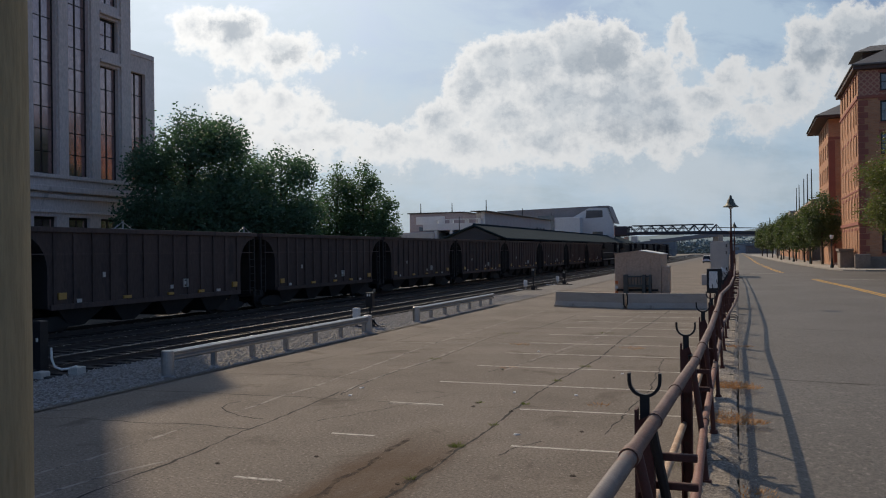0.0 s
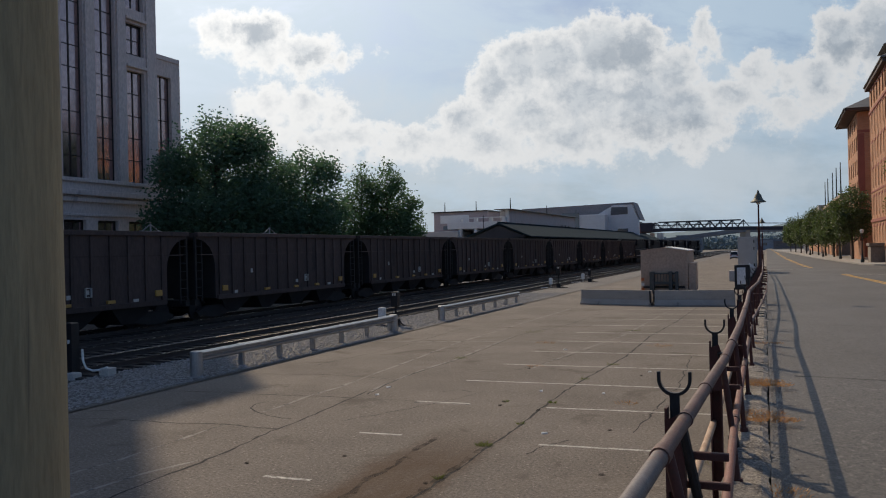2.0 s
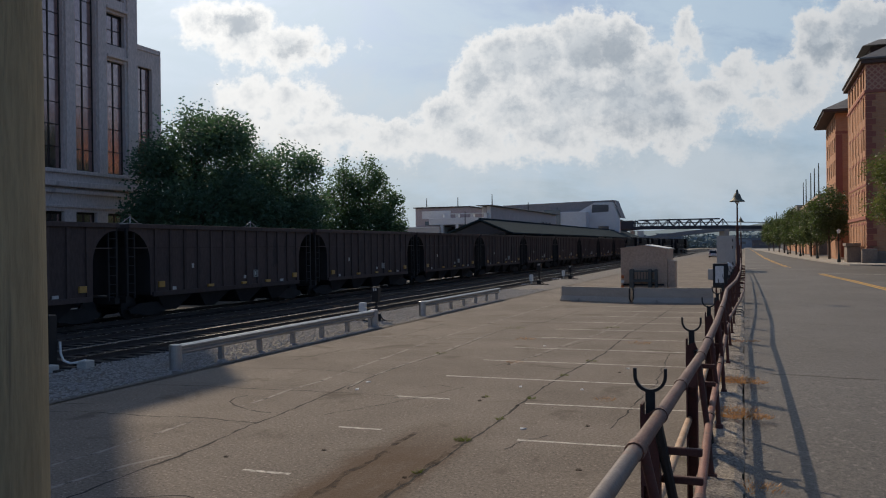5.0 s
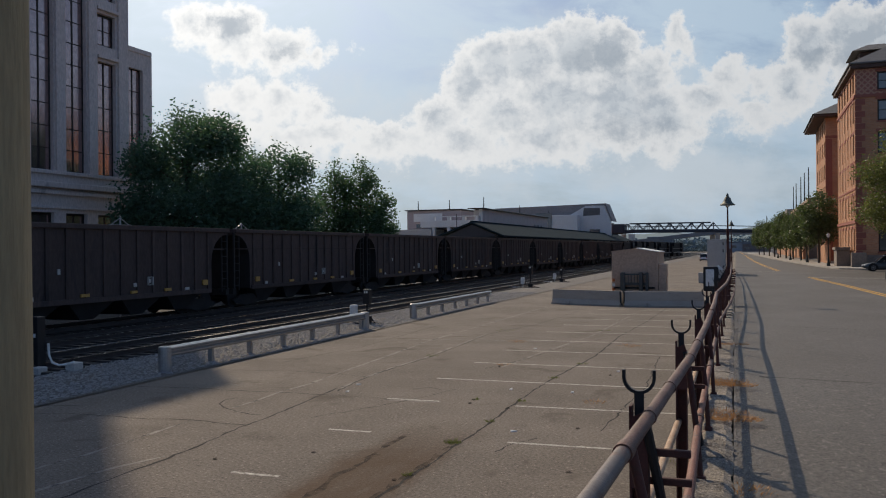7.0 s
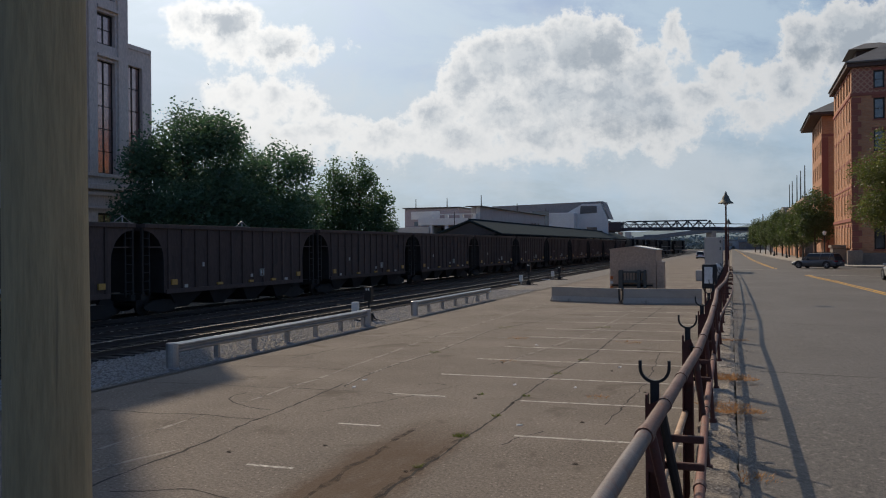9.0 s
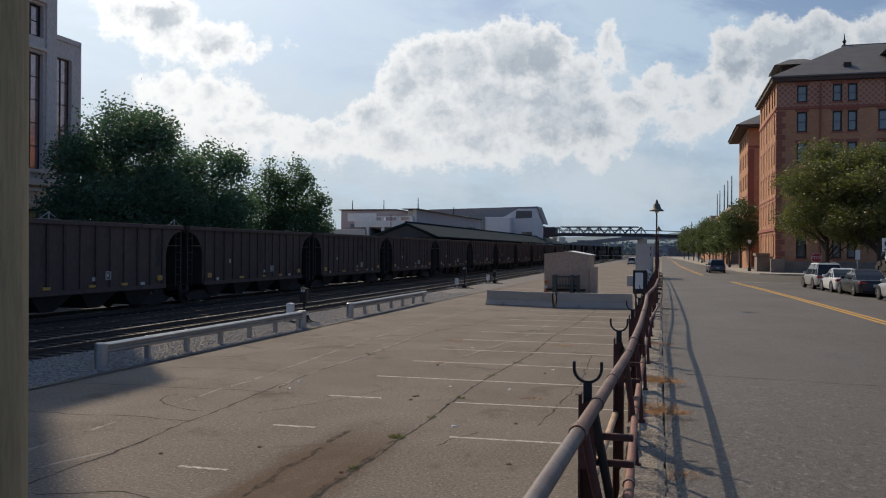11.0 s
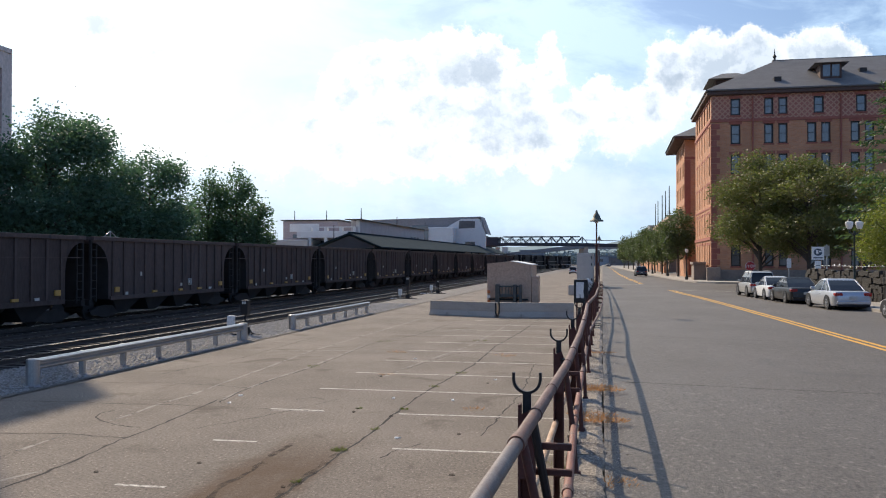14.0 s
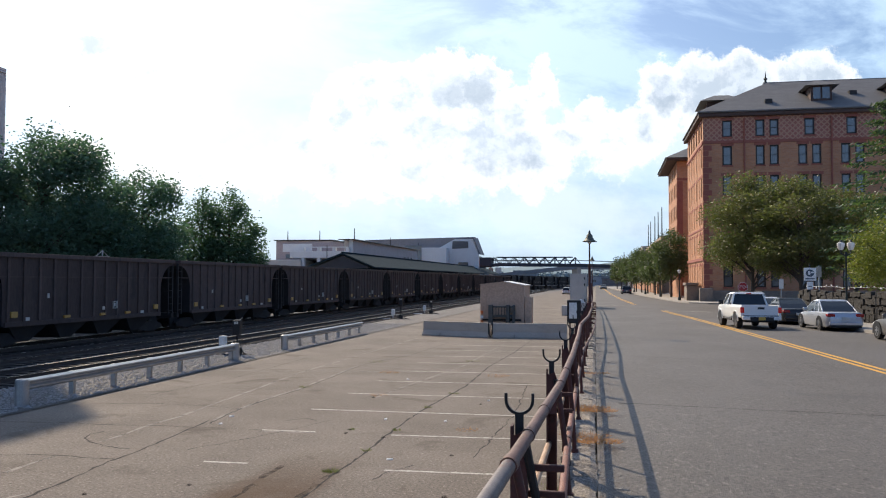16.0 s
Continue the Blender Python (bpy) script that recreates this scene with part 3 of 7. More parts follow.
for i in range(17000):
    y = 10 + 46 * rng.random() ** 1.4
    x = rng.uniform(-16.4, -13.3)
    r = rng.uniform(0.022, 0.055)
    q = [rng.uniform(0.6, 1.2) * r for _ in range(6)]
    n = len(mb.v)
    mb.v += [(x + q[0], y, 0.03 + q[4] * 0.4), (x, y + q[1], 0.03 + q[4] * 0.3), (x - q[2], y, 0.03 + q[5] * 0.4), (x, y - q[3], 0.03 + q[5] * 0.3), (x + q[4] * 0.3, y, 0.03 + q[5] * 0.9)]
    mb.f += [(n, n + 1, n + 4), (n + 1, n + 2, n + 4), (n + 2, n + 3, n + 4), (n + 3, n, n + 4)]
tagged(part("ballast_stones", mb, STONE), "loose pale ballast stones along the guardrail", "gravel", kind="stuff")


def ribbon(mb, pts, w, z=0.004, jitter=0.0, seed=1, step=0.5):
    """A flat line painted or cracked into the ground through points (x, y)."""
    r = random.Random(seed)
    fine = []
    for (ax, ay), (bx, by) in zip(pts, pts[1:]):
        k = max(1, int(math.hypot(bx - ax, by - ay) / step))
        fine += [(ax + (bx - ax) * i / k + r.uniform(-jitter, jitter), ay + (by - ay) * i / k + r.uniform(-jitter, jitter)) for i in range(k)]
    fine.append(pts[-1])
    rows = []
    for i, (x, y) in enumerate(fine):
        a, b = fine[max(0, i - 1)], fine[min(len(fine) - 1, i + 1)]
        d = Vector((b[0] - a[0], b[1] - a[1], 0)).normalized()
        h = w / 2 * (r.uniform(0.35, 1.3) if jitter else 1)
        zz = z if not callable(z) else z(y)
        rows.append(((x - d.y * h, y + d.x * h, zz), (x + d.y * h, y - d.x * h, zz)))
    return strip(mb, rows)


# parking bays
BAYS = [(9.86, ((-6.65, -5.90),)), (12.75, ((-6.67, -5.87), (-3.48, -0.75))), (15.75, ((-6.9, -5.75), (-4.15, -0.75)))] + [(18.57 + 2.87 * k, ((-6.85, -0.75),)) for k in range(10)]
for y, spans in BAYS:
    for a, b in spans:
        m = ribbon(MB(), [(a, y), (b, y + 0.05 * (b - a) * (1 if a > -5 else 0.3))], 0.085, 0.004)
        tagged(part("bay_line", m, WHITE_LINE), "faded white parking bay line", "road marking", "parking bay lines", "structure")

# cracks and joints of the lot: wide ones first
CRACKS = [[(-4.20, 5), (-4.21, 9.6), (-4.18, 10.99), (-4.20, 12.24), (-4.18, 13.64), (-4.23, 15.46), (-4.25, 17.57), (-4.17, 20.1), (-3.95, 23.6), (-4.05, 29.1), (-3.8, 34.9), (-3.7, 43)],
          [(-7.95, 6), (-7.99, 8.5), (-8.03, 9.6), (-8.02, 10.2), (-8.08, 11.1), (-8.22, 12.4), (-8.21, 13.3), (-8.36, 15.0), (-8.5, 16.56)],
          [(-8.3, 16.2), (-8.5, 17.7), (-8.54, 19.8), (-8.41, 21.9), (-8.5, 25.1), (-8.64, 28.6), (-8.44, 30.2), (-7.85, 32.7), (-7.6, 40)],
          [(-12.9, 12.2), (-11.95, 12.5), (-11.1, 12.49), (-10.5, 12.5), (-9.9, 12.6), (-9.34, 12.65), (-8.23, 12.6)],
          [(-13.1, 12.98), (-12.45, 13.2)],
          [(-13.1, 15.4), (-11.6, 15.67), (-10.1, 15.64), (-9.42, 15.7), (-8.37, 15.78), (-6.8, 15.77), (-5.76, 15.7)],
          [(-9.64, 13.9), (-9.9, 14.2), (-10.0, 14.55), (-9.95, 14.9)], [(-9.65, 13.96), (-9.08, 13.6), (-8.48, 13.45)],
          [(-6.8, 16.9), (-6.5, 17.3), (-6.2, 17.1)], [(-7.4, 13.6), (-6.9, 14.6), (-6.3, 15.9), (-5.9, 17.2)], [(-10.6, 28), (-9.0, 28.4), (-6, 27.6)], [(-6.5, 36), (-3.2, 36.4)],
          [(-3.5, 12.1), (-3.35, 12.7), (-3.1, 13.2)], [(-6.2, 20.4), (-5.7, 22.4), (-5.2, 25.6), (-4.4, 28.4)], [(-11.9, 20), (-11.4, 24), (-11.6, 31)],
          [(-7.6, 8.2), (-6.6, 8.6), (-5.9, 8.4)], [(-2.2, 14.0), (-2.0, 19.0), (-2.2, 24)], [(-12.6, 18.3), (-10.6, 18.6), (-8.6, 18.3)]]
for i, pts in enumerate(CRACKS):
    tagged(part("pavement_crack", ribbon(MB(), pts, 0.052 if i < 2 else 0.032, 0.003, 0.025 if i < 3 else 0.04, i, 0.2), CRACK), "dark open crack in the asphalt", "crack", "pavement cracks", "structure")

# pale old joints between the paving lanes
for i, pts in enumerate(([(-9.5, 8), (-9.46, 9.1), (-9.37, 10), (-9.37, 11.2), (-9.43, 12.1), (-9.39, 12.65)], [(-9.38, 13.9), (-9.41, 14.8), (-9.49, 15.8), (-9.38, 16.9), (-9.51, 18.5), (-9.66, 21.6), (-9.96, 25.9), (-9.89, 29.8), (-9.88, 33.5), (-9.8, 43)], [(-8.65, 7.4), (-8.57, 8.24), (-8.42, 9.5), (-8.13, 10.34)],
                         [(-8.44, 16.6), (-8.62, 19.8), (-8.5, 22), (-8.6, 25), (-8.72, 28.6)], [(-6.9, 15.6), (-5.7, 15.7)], [(-5.9, 20.8), (-5.6, 24), (-5.0, 29), (-4.8, 40)], [(-12.8, 26), (-9.0, 26.6), (-4.2, 27.2)])):
    tagged(part("lane_joint", ribbon(MB(), pts, 0.085, 0.0016 + 0.0001 * i, 0.02, 90 + i, 0.4), SEAM), "pale worn joint between paving lanes", "joint", "lane joints", "structure")

# dark mud in the ruts
for i, (pts, w) in enumerate((([(-5.0, 6), (-5.06, 9.32), (-5.18, 10.15), (-5.13, 10.95), (-5.23, 12.2), (-5.2, 12.83)], 0.13), ([(-4.24, 7.5), (-4.24, 10.0), (-4.22, 11), (-4.24, 12.3)], 0.17))):
    tagged(part("mud_rut", ribbon(MB(), pts, w, 0.0036, 0.03, 170 + i, 0.2), WET_MUD), "dark line of mud along a wheel track", "stain", "mud stains", "structure")

# litter: dark clods of earth and pale scraps
rng = random.Random(52)
CLODS = [(-5.13, 16.12), (-5.09, 15.75), (-4.33, 10.2), (-4.23, 15.46), (-2.61, 14.08), (-4.94, 30.9), (-5.95, 20.8), (-6.1, 11.2), (-7.3, 10.4), (-2.2, 11.3), (-1.9, 17.4), (-3.0, 20.2)]
for x, y in CLODS:
    m = MB().rings([[(r * rng.uniform(0.6, 1.2) * math.cos(q), r * rng.uniform(0.6, 1.2) * math.sin(q), z) for q in [0.785 * k for k in range(8)]] for r, z in ((0.048, 0), (0.038, 0.018), (0.012, 0.028))])
    tagged(part("earth_clod", m, WET_MUD, at=Matrix.Translation((x, y, 0.001))), "small dark clod of earth on the asphalt", "clod", "earth clods")
for x, y in ((-8.25, 17.19), (-8.06, 16.24), (-4.75, 17.57), (-3.4, 17.59), (-3.6, 13.55), (-2.9, 20.9), (-6.0, 24.9)):
    m = MB().rings([[(-0.06, -0.03, 0), (0.05, -0.035, 0), (0.06, 0.03, 0), (-0.05, 0.035, 0)], [(-0.05, -0.02, 0.012), (0.045, -0.03, 0.02), (0.05, 0.02, 0.01), (-0.04, 0.03, 0.022)]])
    tagged(part("paper_scrap", m, WHITE_PAINT, at=Matrix.Translation((x, y, 0.002)) @ Matrix.Rotation(rng.uniform(0, 3), 4, "Z")), "pale scrap of litter on the asphalt", "litter", "litter scraps")

# street markings
YELLOW = [(9.5, -60), (7.5, 0), (7.0, 15), (6.6, 28), (6.48, 33), (6.3, 38.5), (6.05, 46.4), (5.6, 58), (4.8, 71.3)]
for side in (-0.14, 0.14):
    tagged(part("centre_line", ribbon(MB(), [(x + side, y) for x, y in YELLOW], 0.13, lambda y: road_z(y) + 0.005, step=2), YELLOW_LINE), "double yellow centre line", "road marking", "yellow centre lines", "structure")
    tagged(part("centre_line", ribbon(MB(), [(3.1 + side, 89), (2.2 + side, 112), (1.2 + side, 150), (0.2 + side, 215), (-3 + side, 400)], 0.11, lambda y: road_z(y) + 0.005, step=4), YELLOW_LINE), "double yellow centre line", "road marking", "yellow centre lines", "structure")
for pts, w in (([(-0.8, 85), (3.2, 87.2)], 0.3), ([(4.9, 71.6), (10.4, 68.5)], 0.25)):
    tagged(part("stop_line", ribbon(MB(), pts, w, lambda y: road_z(y) + 0.005), WHITE_LINE), "white line across the street", "road marking", "stop lines", "structure")
for i, pts in enumerate(([(0.9, 24.6), (6, 23.4), (10, 23.0)], [(0.3, 14.6), (5, 14.0), (12, 13.6)], [(2.2, 33), (4.4, 32.4)])):
    tagged(part("pavement_crack", ribbon(MB(), pts, 0.03, lambda y: road_z(y) + 0.004, 0.04, 40 + i, 0.3), CRACK), "thin sealed crack across the street", "crack", "pavement cracks", "structure")


# ---- retaining wall with its kerb stones ----
wall = setting("retaining_wall", strip(MB(), [((kerb_x(y) - 0.42, y, 0.86 * road_z(y)), (kerb_x(y) - 0.004, y, 0.86 * road_z(y))) for y in YS]), KERB, "low stone retaining wall between the lot and the street", "wall")
part("face", strip(MB(), [((kerb_x(y) - 0.42, y, -0.05), (kerb_x(y) - 0.42, y, 0.86 * road_z(y))) for y in YS]), KERB, wall)
rng = random.Random(9)
stone_meshes = []
for k in range(7):
    r = random.Random(k)
    m = MB()
    n = 7
    rings = []
    for a in range(n + 1):
        y = a / n
        top = 0.16 + r.uniform(-0.035, 0.03)
        rings.append([(-0.20 + r.uniform(-0.02, 0.02), y, -0.1), (0.20 + r.uniform(-0.012, 0.012), y, -0.1), (0.195 + r.uniform(-0.02, 0.012), y, top - 0.03), (0.12, y, top + r.uniform(-0.012, 0.02)), (-0.1, y, top + r.uniform(-0.012, 0.02)), (-0.20 + r.uniform(-0.02, 0.03), y, top - 0.05)])
    stone_meshes.append(m.rings(rings).mesh("kerb_stone"))
y = 2.0
while y < 60:
    l = rng.uniform(0.5, 1.05)
    ob = part("kerb_stone", stone_meshes[rng.randrange(7)], KERB, wall, at=Matrix.Translation((kerb_x(y) - 0.215 + rng.uniform(-0.015, 0.015), y, 0.87 * road_z(y) + rng.uniform(-0.012, 0.012))) @ Matrix.Diagonal((1, l - 0.025, 1, 1)))
    y += l


def tuft(name, x, y, z, material, label, n=60, h=0.14, spread=0.16, seed=0, long=1.0):
    r = random.Random(seed)
    m = MB()
    for _ in range(n):
        a, d = r.uniform(0, 6.28), spread * r.random() ** 0.6
        px, py = d * math.cos(a) * long, d * math.sin(a)
        w, l = r.uniform(0.003, 0.006), h * r.uniform(0.5, 1.1)
        b = r.uniform(0, 6.28)
        ex, ey = px + l * r.uniform(0.2, 0.9) * math.cos(a), py + l * r.uniform(0.2, 0.9) * math.sin(a)
        m.face((px - w * math.cos(b), py - w * math.sin(b), 0), (px + w * math.cos(b), py + w * math.sin(b), 0), (ex, ey, l * r.uniform(0.15, 0.75)))
    ob = part(name, m, material, at=Matrix.Translation((x, y, z)))
    return tagged(ob, label, "grass", "", "stuff")


for i, (x, y, n, s) in enumerate(((-4.3, 12.48, 220, 0.13), (-4.27, 10.5, 70, 0.07), (-4.16, 16.28, 70, 0.08), (-5.1, 16.2, 50, 0.06), (-3.36, 26.4, 160, 0.4), (-7.05, 26.6, 130, 0.35), (-4.9, 31, 90, 0.3), (-2.75, 16.6, 90, 0.22), (-4.0, 22, 80, 0.15), (-4.2, 19.4, 60, 0.12), (-8.45, 22.4, 60, 0.2), (-5.9, 21.2, 60, 0.25), (-8.4, 30, 90, 0.4), (-4.2, 14.2, 50, 0.08), (-0.75, 8.6, 90, 0.2), (-0.8, 12.2, 90, 0.25))):
    tuft("weed_tuft", x, y, 0.0, WEED if i not in (4, 5, 7, 11) else DRYGRASS, "weeds growing from a crack in the asphalt", n, 0.10, s, i)
for i, (x, y, n) in enumerate(((-0.06, 10.5, 260), (-0.10, 13.2, 240), (-0.2, 10.9, 120), (-0.2, 13.5, 120), (-0.2, 19, 100), (0.01, 7.6, 70))):
    tuft("dry_grass", x, y, road_z(y) + (0.06 if x < -0.05 else 0.0), DRYGRASS, "dry orange-brown grass on the kerb stones", n * 3, 0.075, 0.2, 30 + i, 1.7)

# grit along the gutter
rng = random.Random(15)
mb = MB()
for i in range(2800):
    y = 4 + 26 * rng.random() ** 1.3
    x = kerb_x(y) + 0.02 + abs(rng.gauss(0, 0.11))
    r = rng.uniform(0.004, 0.012)
    z = road_z(y)
    mb.face((x - r, y, z), (x + r, y, z), (x, y + r, z + r * 0.9)).face((x + r, y, z), (x, y + r * 1.5, z), (x, y + r, z + r * 0.9))
tagged(part("gutter_grit", mb, KERB), "grit and small stones along the gutter", "gravel", kind="stuff")


# ---- pavements ----
def pavement(name, pts, label):
    m = MB()
    n = len(pts)
    for z in (0, 0.15):
        m.v += [(x, y, road_z(y) + z - (0.05 if z == 0 else 0)) for x, y in pts]
    for i in range(n):
        j = (i + 1) % n
        m.f.append((i, j, n + j, n + i))
    m.f.append(tuple(range(n, 2 * n)))
    return setting(name, m, PAVING, label, "pavement")


near_kerb = [(19, -60), (14.6, 0), (12.9, 20), (12.2, 32), (11.7, 41), (10.9, 52), (10.6, 57), (11.0, 60), (12.5, 61.5)]
pavement("pavement_near", near_kerb + [(60, 61.5), (60, -60)], "pale concrete pavement beside the parked cars")
far_kerb = [(14.5, 92.5), (11, 93.2), (9.2, 95.5), (8.4, 100), (7.6, 112), (6.2, 135), (4.6, 170), (2.6, 230), (-1.5, 330)]
pavement("pavement_far", list(reversed(far_kerb)) + [(60, 92.5), (60, 330)], "pale concrete pavement round the brick hotel")


# ---- pipe fence ----
RAIL = [(-0.50, 1.6, 2.12), (-0.475, 2.96, 2.11), (-0.455, 3.85, 2.10), (-0.425, 5.23, 2.09), (-0.375, 7.95, 2.07), (-0.39, 11.5, 2.05), (-0.45, 16.1, 2.04), (-0.53, 20, 2.03), (-0.45, 26, 1.99), (-0.52, 36, 1.91), (-0.75, 52, 1.82), (-1.3, 85, 1.6)]


def along(line, y):
    for a, b in zip(line, line[1:]):
        if a[1] <= y <= b[1]:
            k = (y - a[1]) / (b[1] - a[1])
            return Vector(a).lerp(Vector(b), k)
    return Vector(line[-1])


fence = thing("pipe_fence", "rusty red-brown pipe fence along the retaining wall", "fence", at=None)


def pipe(name, pts, r, material, parent, label="", seg=12):
    return part(name, MB().tube(pts, r, seg), material, parent, label, True)


cuts = [1.6, 4.1, 9.2, 14.0, 20.0, 27.0, 36.0, 50.0, 85.0]
for i, (a, b) in enumerate(zip(cuts, cuts[1:])):
    ys = [a] + [p[1] for p in RAIL if a < p[1] < b] + [b]
    pipe("top_rail", [along(RAIL, y) for y in ys], 0.041, GREY_PIPE if i == 0 else RUST_PIPE, fence, "worn grey steel rail" if i == 0 else "", 14)
    if i:
        c = along(RAIL, a)
        d = (along(RAIL, a + 0.1) - c).normalized()
        pipe("coupling", [c - d * 0.06, c + d * 0.06], 0.050, RUST_PIPE, fence)
for y in (5.0, 6.15, 7.9):
    c = along(RAIL, y)
    d = (along(RAIL, y + 0.1) - c).normalized()
    pipe("clamp_ring", [c - d * 0.025, c + d * 0.025], 0.047, RUST_PIPE, fence)
LOW = [(-0.19, 3.9, 1.50), (-0.24, 5.35, 1.5), (-0.31, 8.1, 1.49), (-0.36, 11.6, 1.48), (-0.47, 19.5, 1.42), (-0.36, 27, 1.37), (-0.34, 33, 1.32), (-0.55, 55, 1.2), (-1.25, 85, 1.1)]
for a, b in zip(LOW, LOW[1:]):
    pipe("low_rail", [a, b], 0.034, LOW_PIPE if b[1] < 13 else RUST_PIPE, fence, "orange-brown rusted pipe" if b[1] < 13 else "")
    pipe("coupling", [Vector(b) - Vector((0, 0.05, 0)), Vector(b) + Vector((0, 0.05, 0))], 0.042, RUST_PIPE, fence)
pipe("tan_pipe", [(-0.58, 4.9, 1.28), (-0.55, 6.4, 1.3), (-0.55, 9.9, 1.31), (-0.58, 12.6, 1.3)], 0.034, TAN_PIPE, fence, "flaking tan painted pipe")

# uprights on the wall
UPRIGHTS = [4.3, 7.65, 9.85, 12.3, 15.45, 18.1, 20.9] + [23.7 + 2.8 * k for k in range(7)] + [44 + 3.6 * k for k in range(11)]
for y in UPRIGHTS:
    top = along(RAIL, y)
    fx = kerb_x(y) - 0.27
    zf = 0.87 * road_z(y) + 0.12
    m = MB().tube([(fx, y + 0.04, zf), ((fx + top.x) / 2 + 0.01, y + 0.02, (zf + top.z) / 2), (top.x, y, top.z - 0.02)], 0.027, 10)
    m.lathe([(0.075, 0), (0.075, 0.025), (0.045, 0.045), (0.04, 0.09)], fx, y + 0.04, zf - 0.01, 12)
    part("upright", m, RUST_RED, fence, "", True)

# posts with U-shaped prongs on the lot side
y = 1.5
prong_ys = []
while y < 62:
    prong_ys.append(y)
    y += 3.63
for i, y in enumerate(prong_ys):
    x = -0.50 - 0.004 * max(0, y - 5) - 0.006 * max(0, y - 12)
    drop = 0.045 - 0.006 * max(0, y - 9)
    m = MB().box(x - 0.055, x - 0.040, y - 0.055, y + 0.055, 0, 2.09 + drop).box(x + 0.040, x + 0.055, y - 0.055, y + 0.055, 0, 1.99 + drop).box(x - 0.040, x + 0.040, y + 0.035, y + 0.055, 0, 1.99 + drop)
    m.prism([(x - 0.055, 1.6 + drop), (x + 0.055, 1.6 + drop), (x + 0.055, 2.0 + drop), (x + 0.035, 2.06 + drop), (x - 0.03, 2.03 + drop), (x - 0.055, 2.06 + drop)], "y", y - 0.0585, y - 0.0555)
    part("channel_post", m, RUST_RED, fence)
    m = MB().box(x - 0.028, x + 0.028, y - 0.012, y + 0.012, 1.85 + drop, 2.17 + drop, 0.004)
    arc = [(x + 0.090 * math.sin(q), 0, 2.255 + drop - 0.090 * math.cos(q)) for q in [math.pi * (j / 12 - 0.5) for j in range(13)]]
    arc = [(x - 0.09, 0, 2.30 + drop)] + arc + [(x + 0.09, 0, 2.30 + drop)]
    for (ax, _, az), (bx, _, bz) in zip(arc, arc[1:]):
        d = Vector((bx - ax, 0, bz - az)).normalized() * 0.002
        nx, nz = -d.z * 4.6, d.x * 4.6
        m.rings([[(ax - nx, y - 0.015, az - nz), (ax + nx, y - 0.015, az + nz), (ax + nx, y + 0.015, az + nz), (ax - nx, y + 0.015, az - nz)],
                 [(bx - nx + d.x, y - 0.015, bz - nz + d.z), (bx + nx + d.x, y - 0.015, bz + nz + d.z), (bx + nx + d.x, y + 0.015, bz + nz + d.z), (bx - nx + d.x, y + 0.015, bz - nz + d.z)]])
    part("prong", m, BLACK_METAL, fence, "dark U-shaped iron prong")
    lx = along(LOW, max(y, 4)).x
    part("arm", MB().box(x, lx + 0.03, y - 0.02, y + 0.02, 1.79 + drop, 1.835 + drop, 0.006), RUST_RED, fence)
    part("arm", MB().box(x, lx + 0.03, y + 0.05, y + 0.09, 1.60 + drop, 1.645 + drop, 0.006), RUST_RED, fence)
    if i < 3:
        part("brace", MB().tube([(x + 0.05, y - 0.08, 1.98 + drop), (kerb_x(y) - 0.3, y + 0.15, 0.95 * road_z(y))], 0.03, 8), BLACK_METAL, fence, "", True)


for y, h in ((30.5, 2.3), (37.5, 2.6), (41.5, 2.75), (47, 2.8), (54, 2.85), (62, 2.9), (72, 2.9)):
    part("tall_post", MB().box(along(RAIL, y).x - 0.12, along(RAIL, y).x - 0.02, y - 0.05, y + 0.05, 0, h, 0.01), RUST_RED, fence)

# ---- bell-shaded lamp posts on the fence line ----
def bell_lamp(x, y, z0, h):
    lamp = thing("street_lamp", "red-brown iron lamp post with a bell-shaped verdigris shade", "street lamp", "bell lamps on the fence", Matrix.Translation((x, y, z0)))
    part("post", MB().lathe([(0.14, 0), (0.14, 0.25), (0.085, 0.4), (0.075, 1.6), (0.09, 1.62), (0.09, 1.7), (0.06, 1.75), (0.05, h - 1.6), (0.065, h - 1.58), (0.065, h - 1.5), (0.035, h - 1.45), (0.03, h - 0.45)], seg=12), RUST_RED, lamp, "", True)
    part("shade", MB().lathe([(0.30, 0.0), (0.30, 0.03), (0.20, 0.10), (0.15, 0.2), (0.12, 0.3), (0.06, 0.36), (0.05, 0.42), (0.02, 0.5)], z=h - 0.5, seg=18), mat("verdigris_shade", (0.13, 0.13, 0.10), (0.07, 0.075, 0.06), 0.6, 0.3), lamp, "weathered green-brown bell shade", True)
    part("bulb", MB().ball((0, 0, h - 0.5), 0.09), GLOBE, lamp)
    return lamp


bell_lamp(-0.60, 35.9, 0.55, 4.72)
bell_lamp(-1.25, 85, 0.4, 5.2)

# utility cabinet, white box and concrete block near the fence
cab = thing("utility_cabinet", "dark utility cabinet with a pale door panel beside the fence", "utility box", at=Matrix.Translation((-1.2, 34.2, 0)))
part("case", MB().box(-0.28, 0.28, -0.25, 0.25, 1.35, 2.3, 0.02), BLACK_METAL, cab)
part("panel", MB().box(-0.19, 0.12, -0.275, -0.252, 1.55, 2.2, 0.005), WHITE_PAINT, cab, "pale grey door panel")
part("leg", MB().box(-0.2, -0.14, -0.05, 0.05, 0, 1.35), RUST_RED, cab)
part("leg", MB().box(0.14, 0.2, -0.05, 0.05, 0, 1.35), RUST_RED, cab)
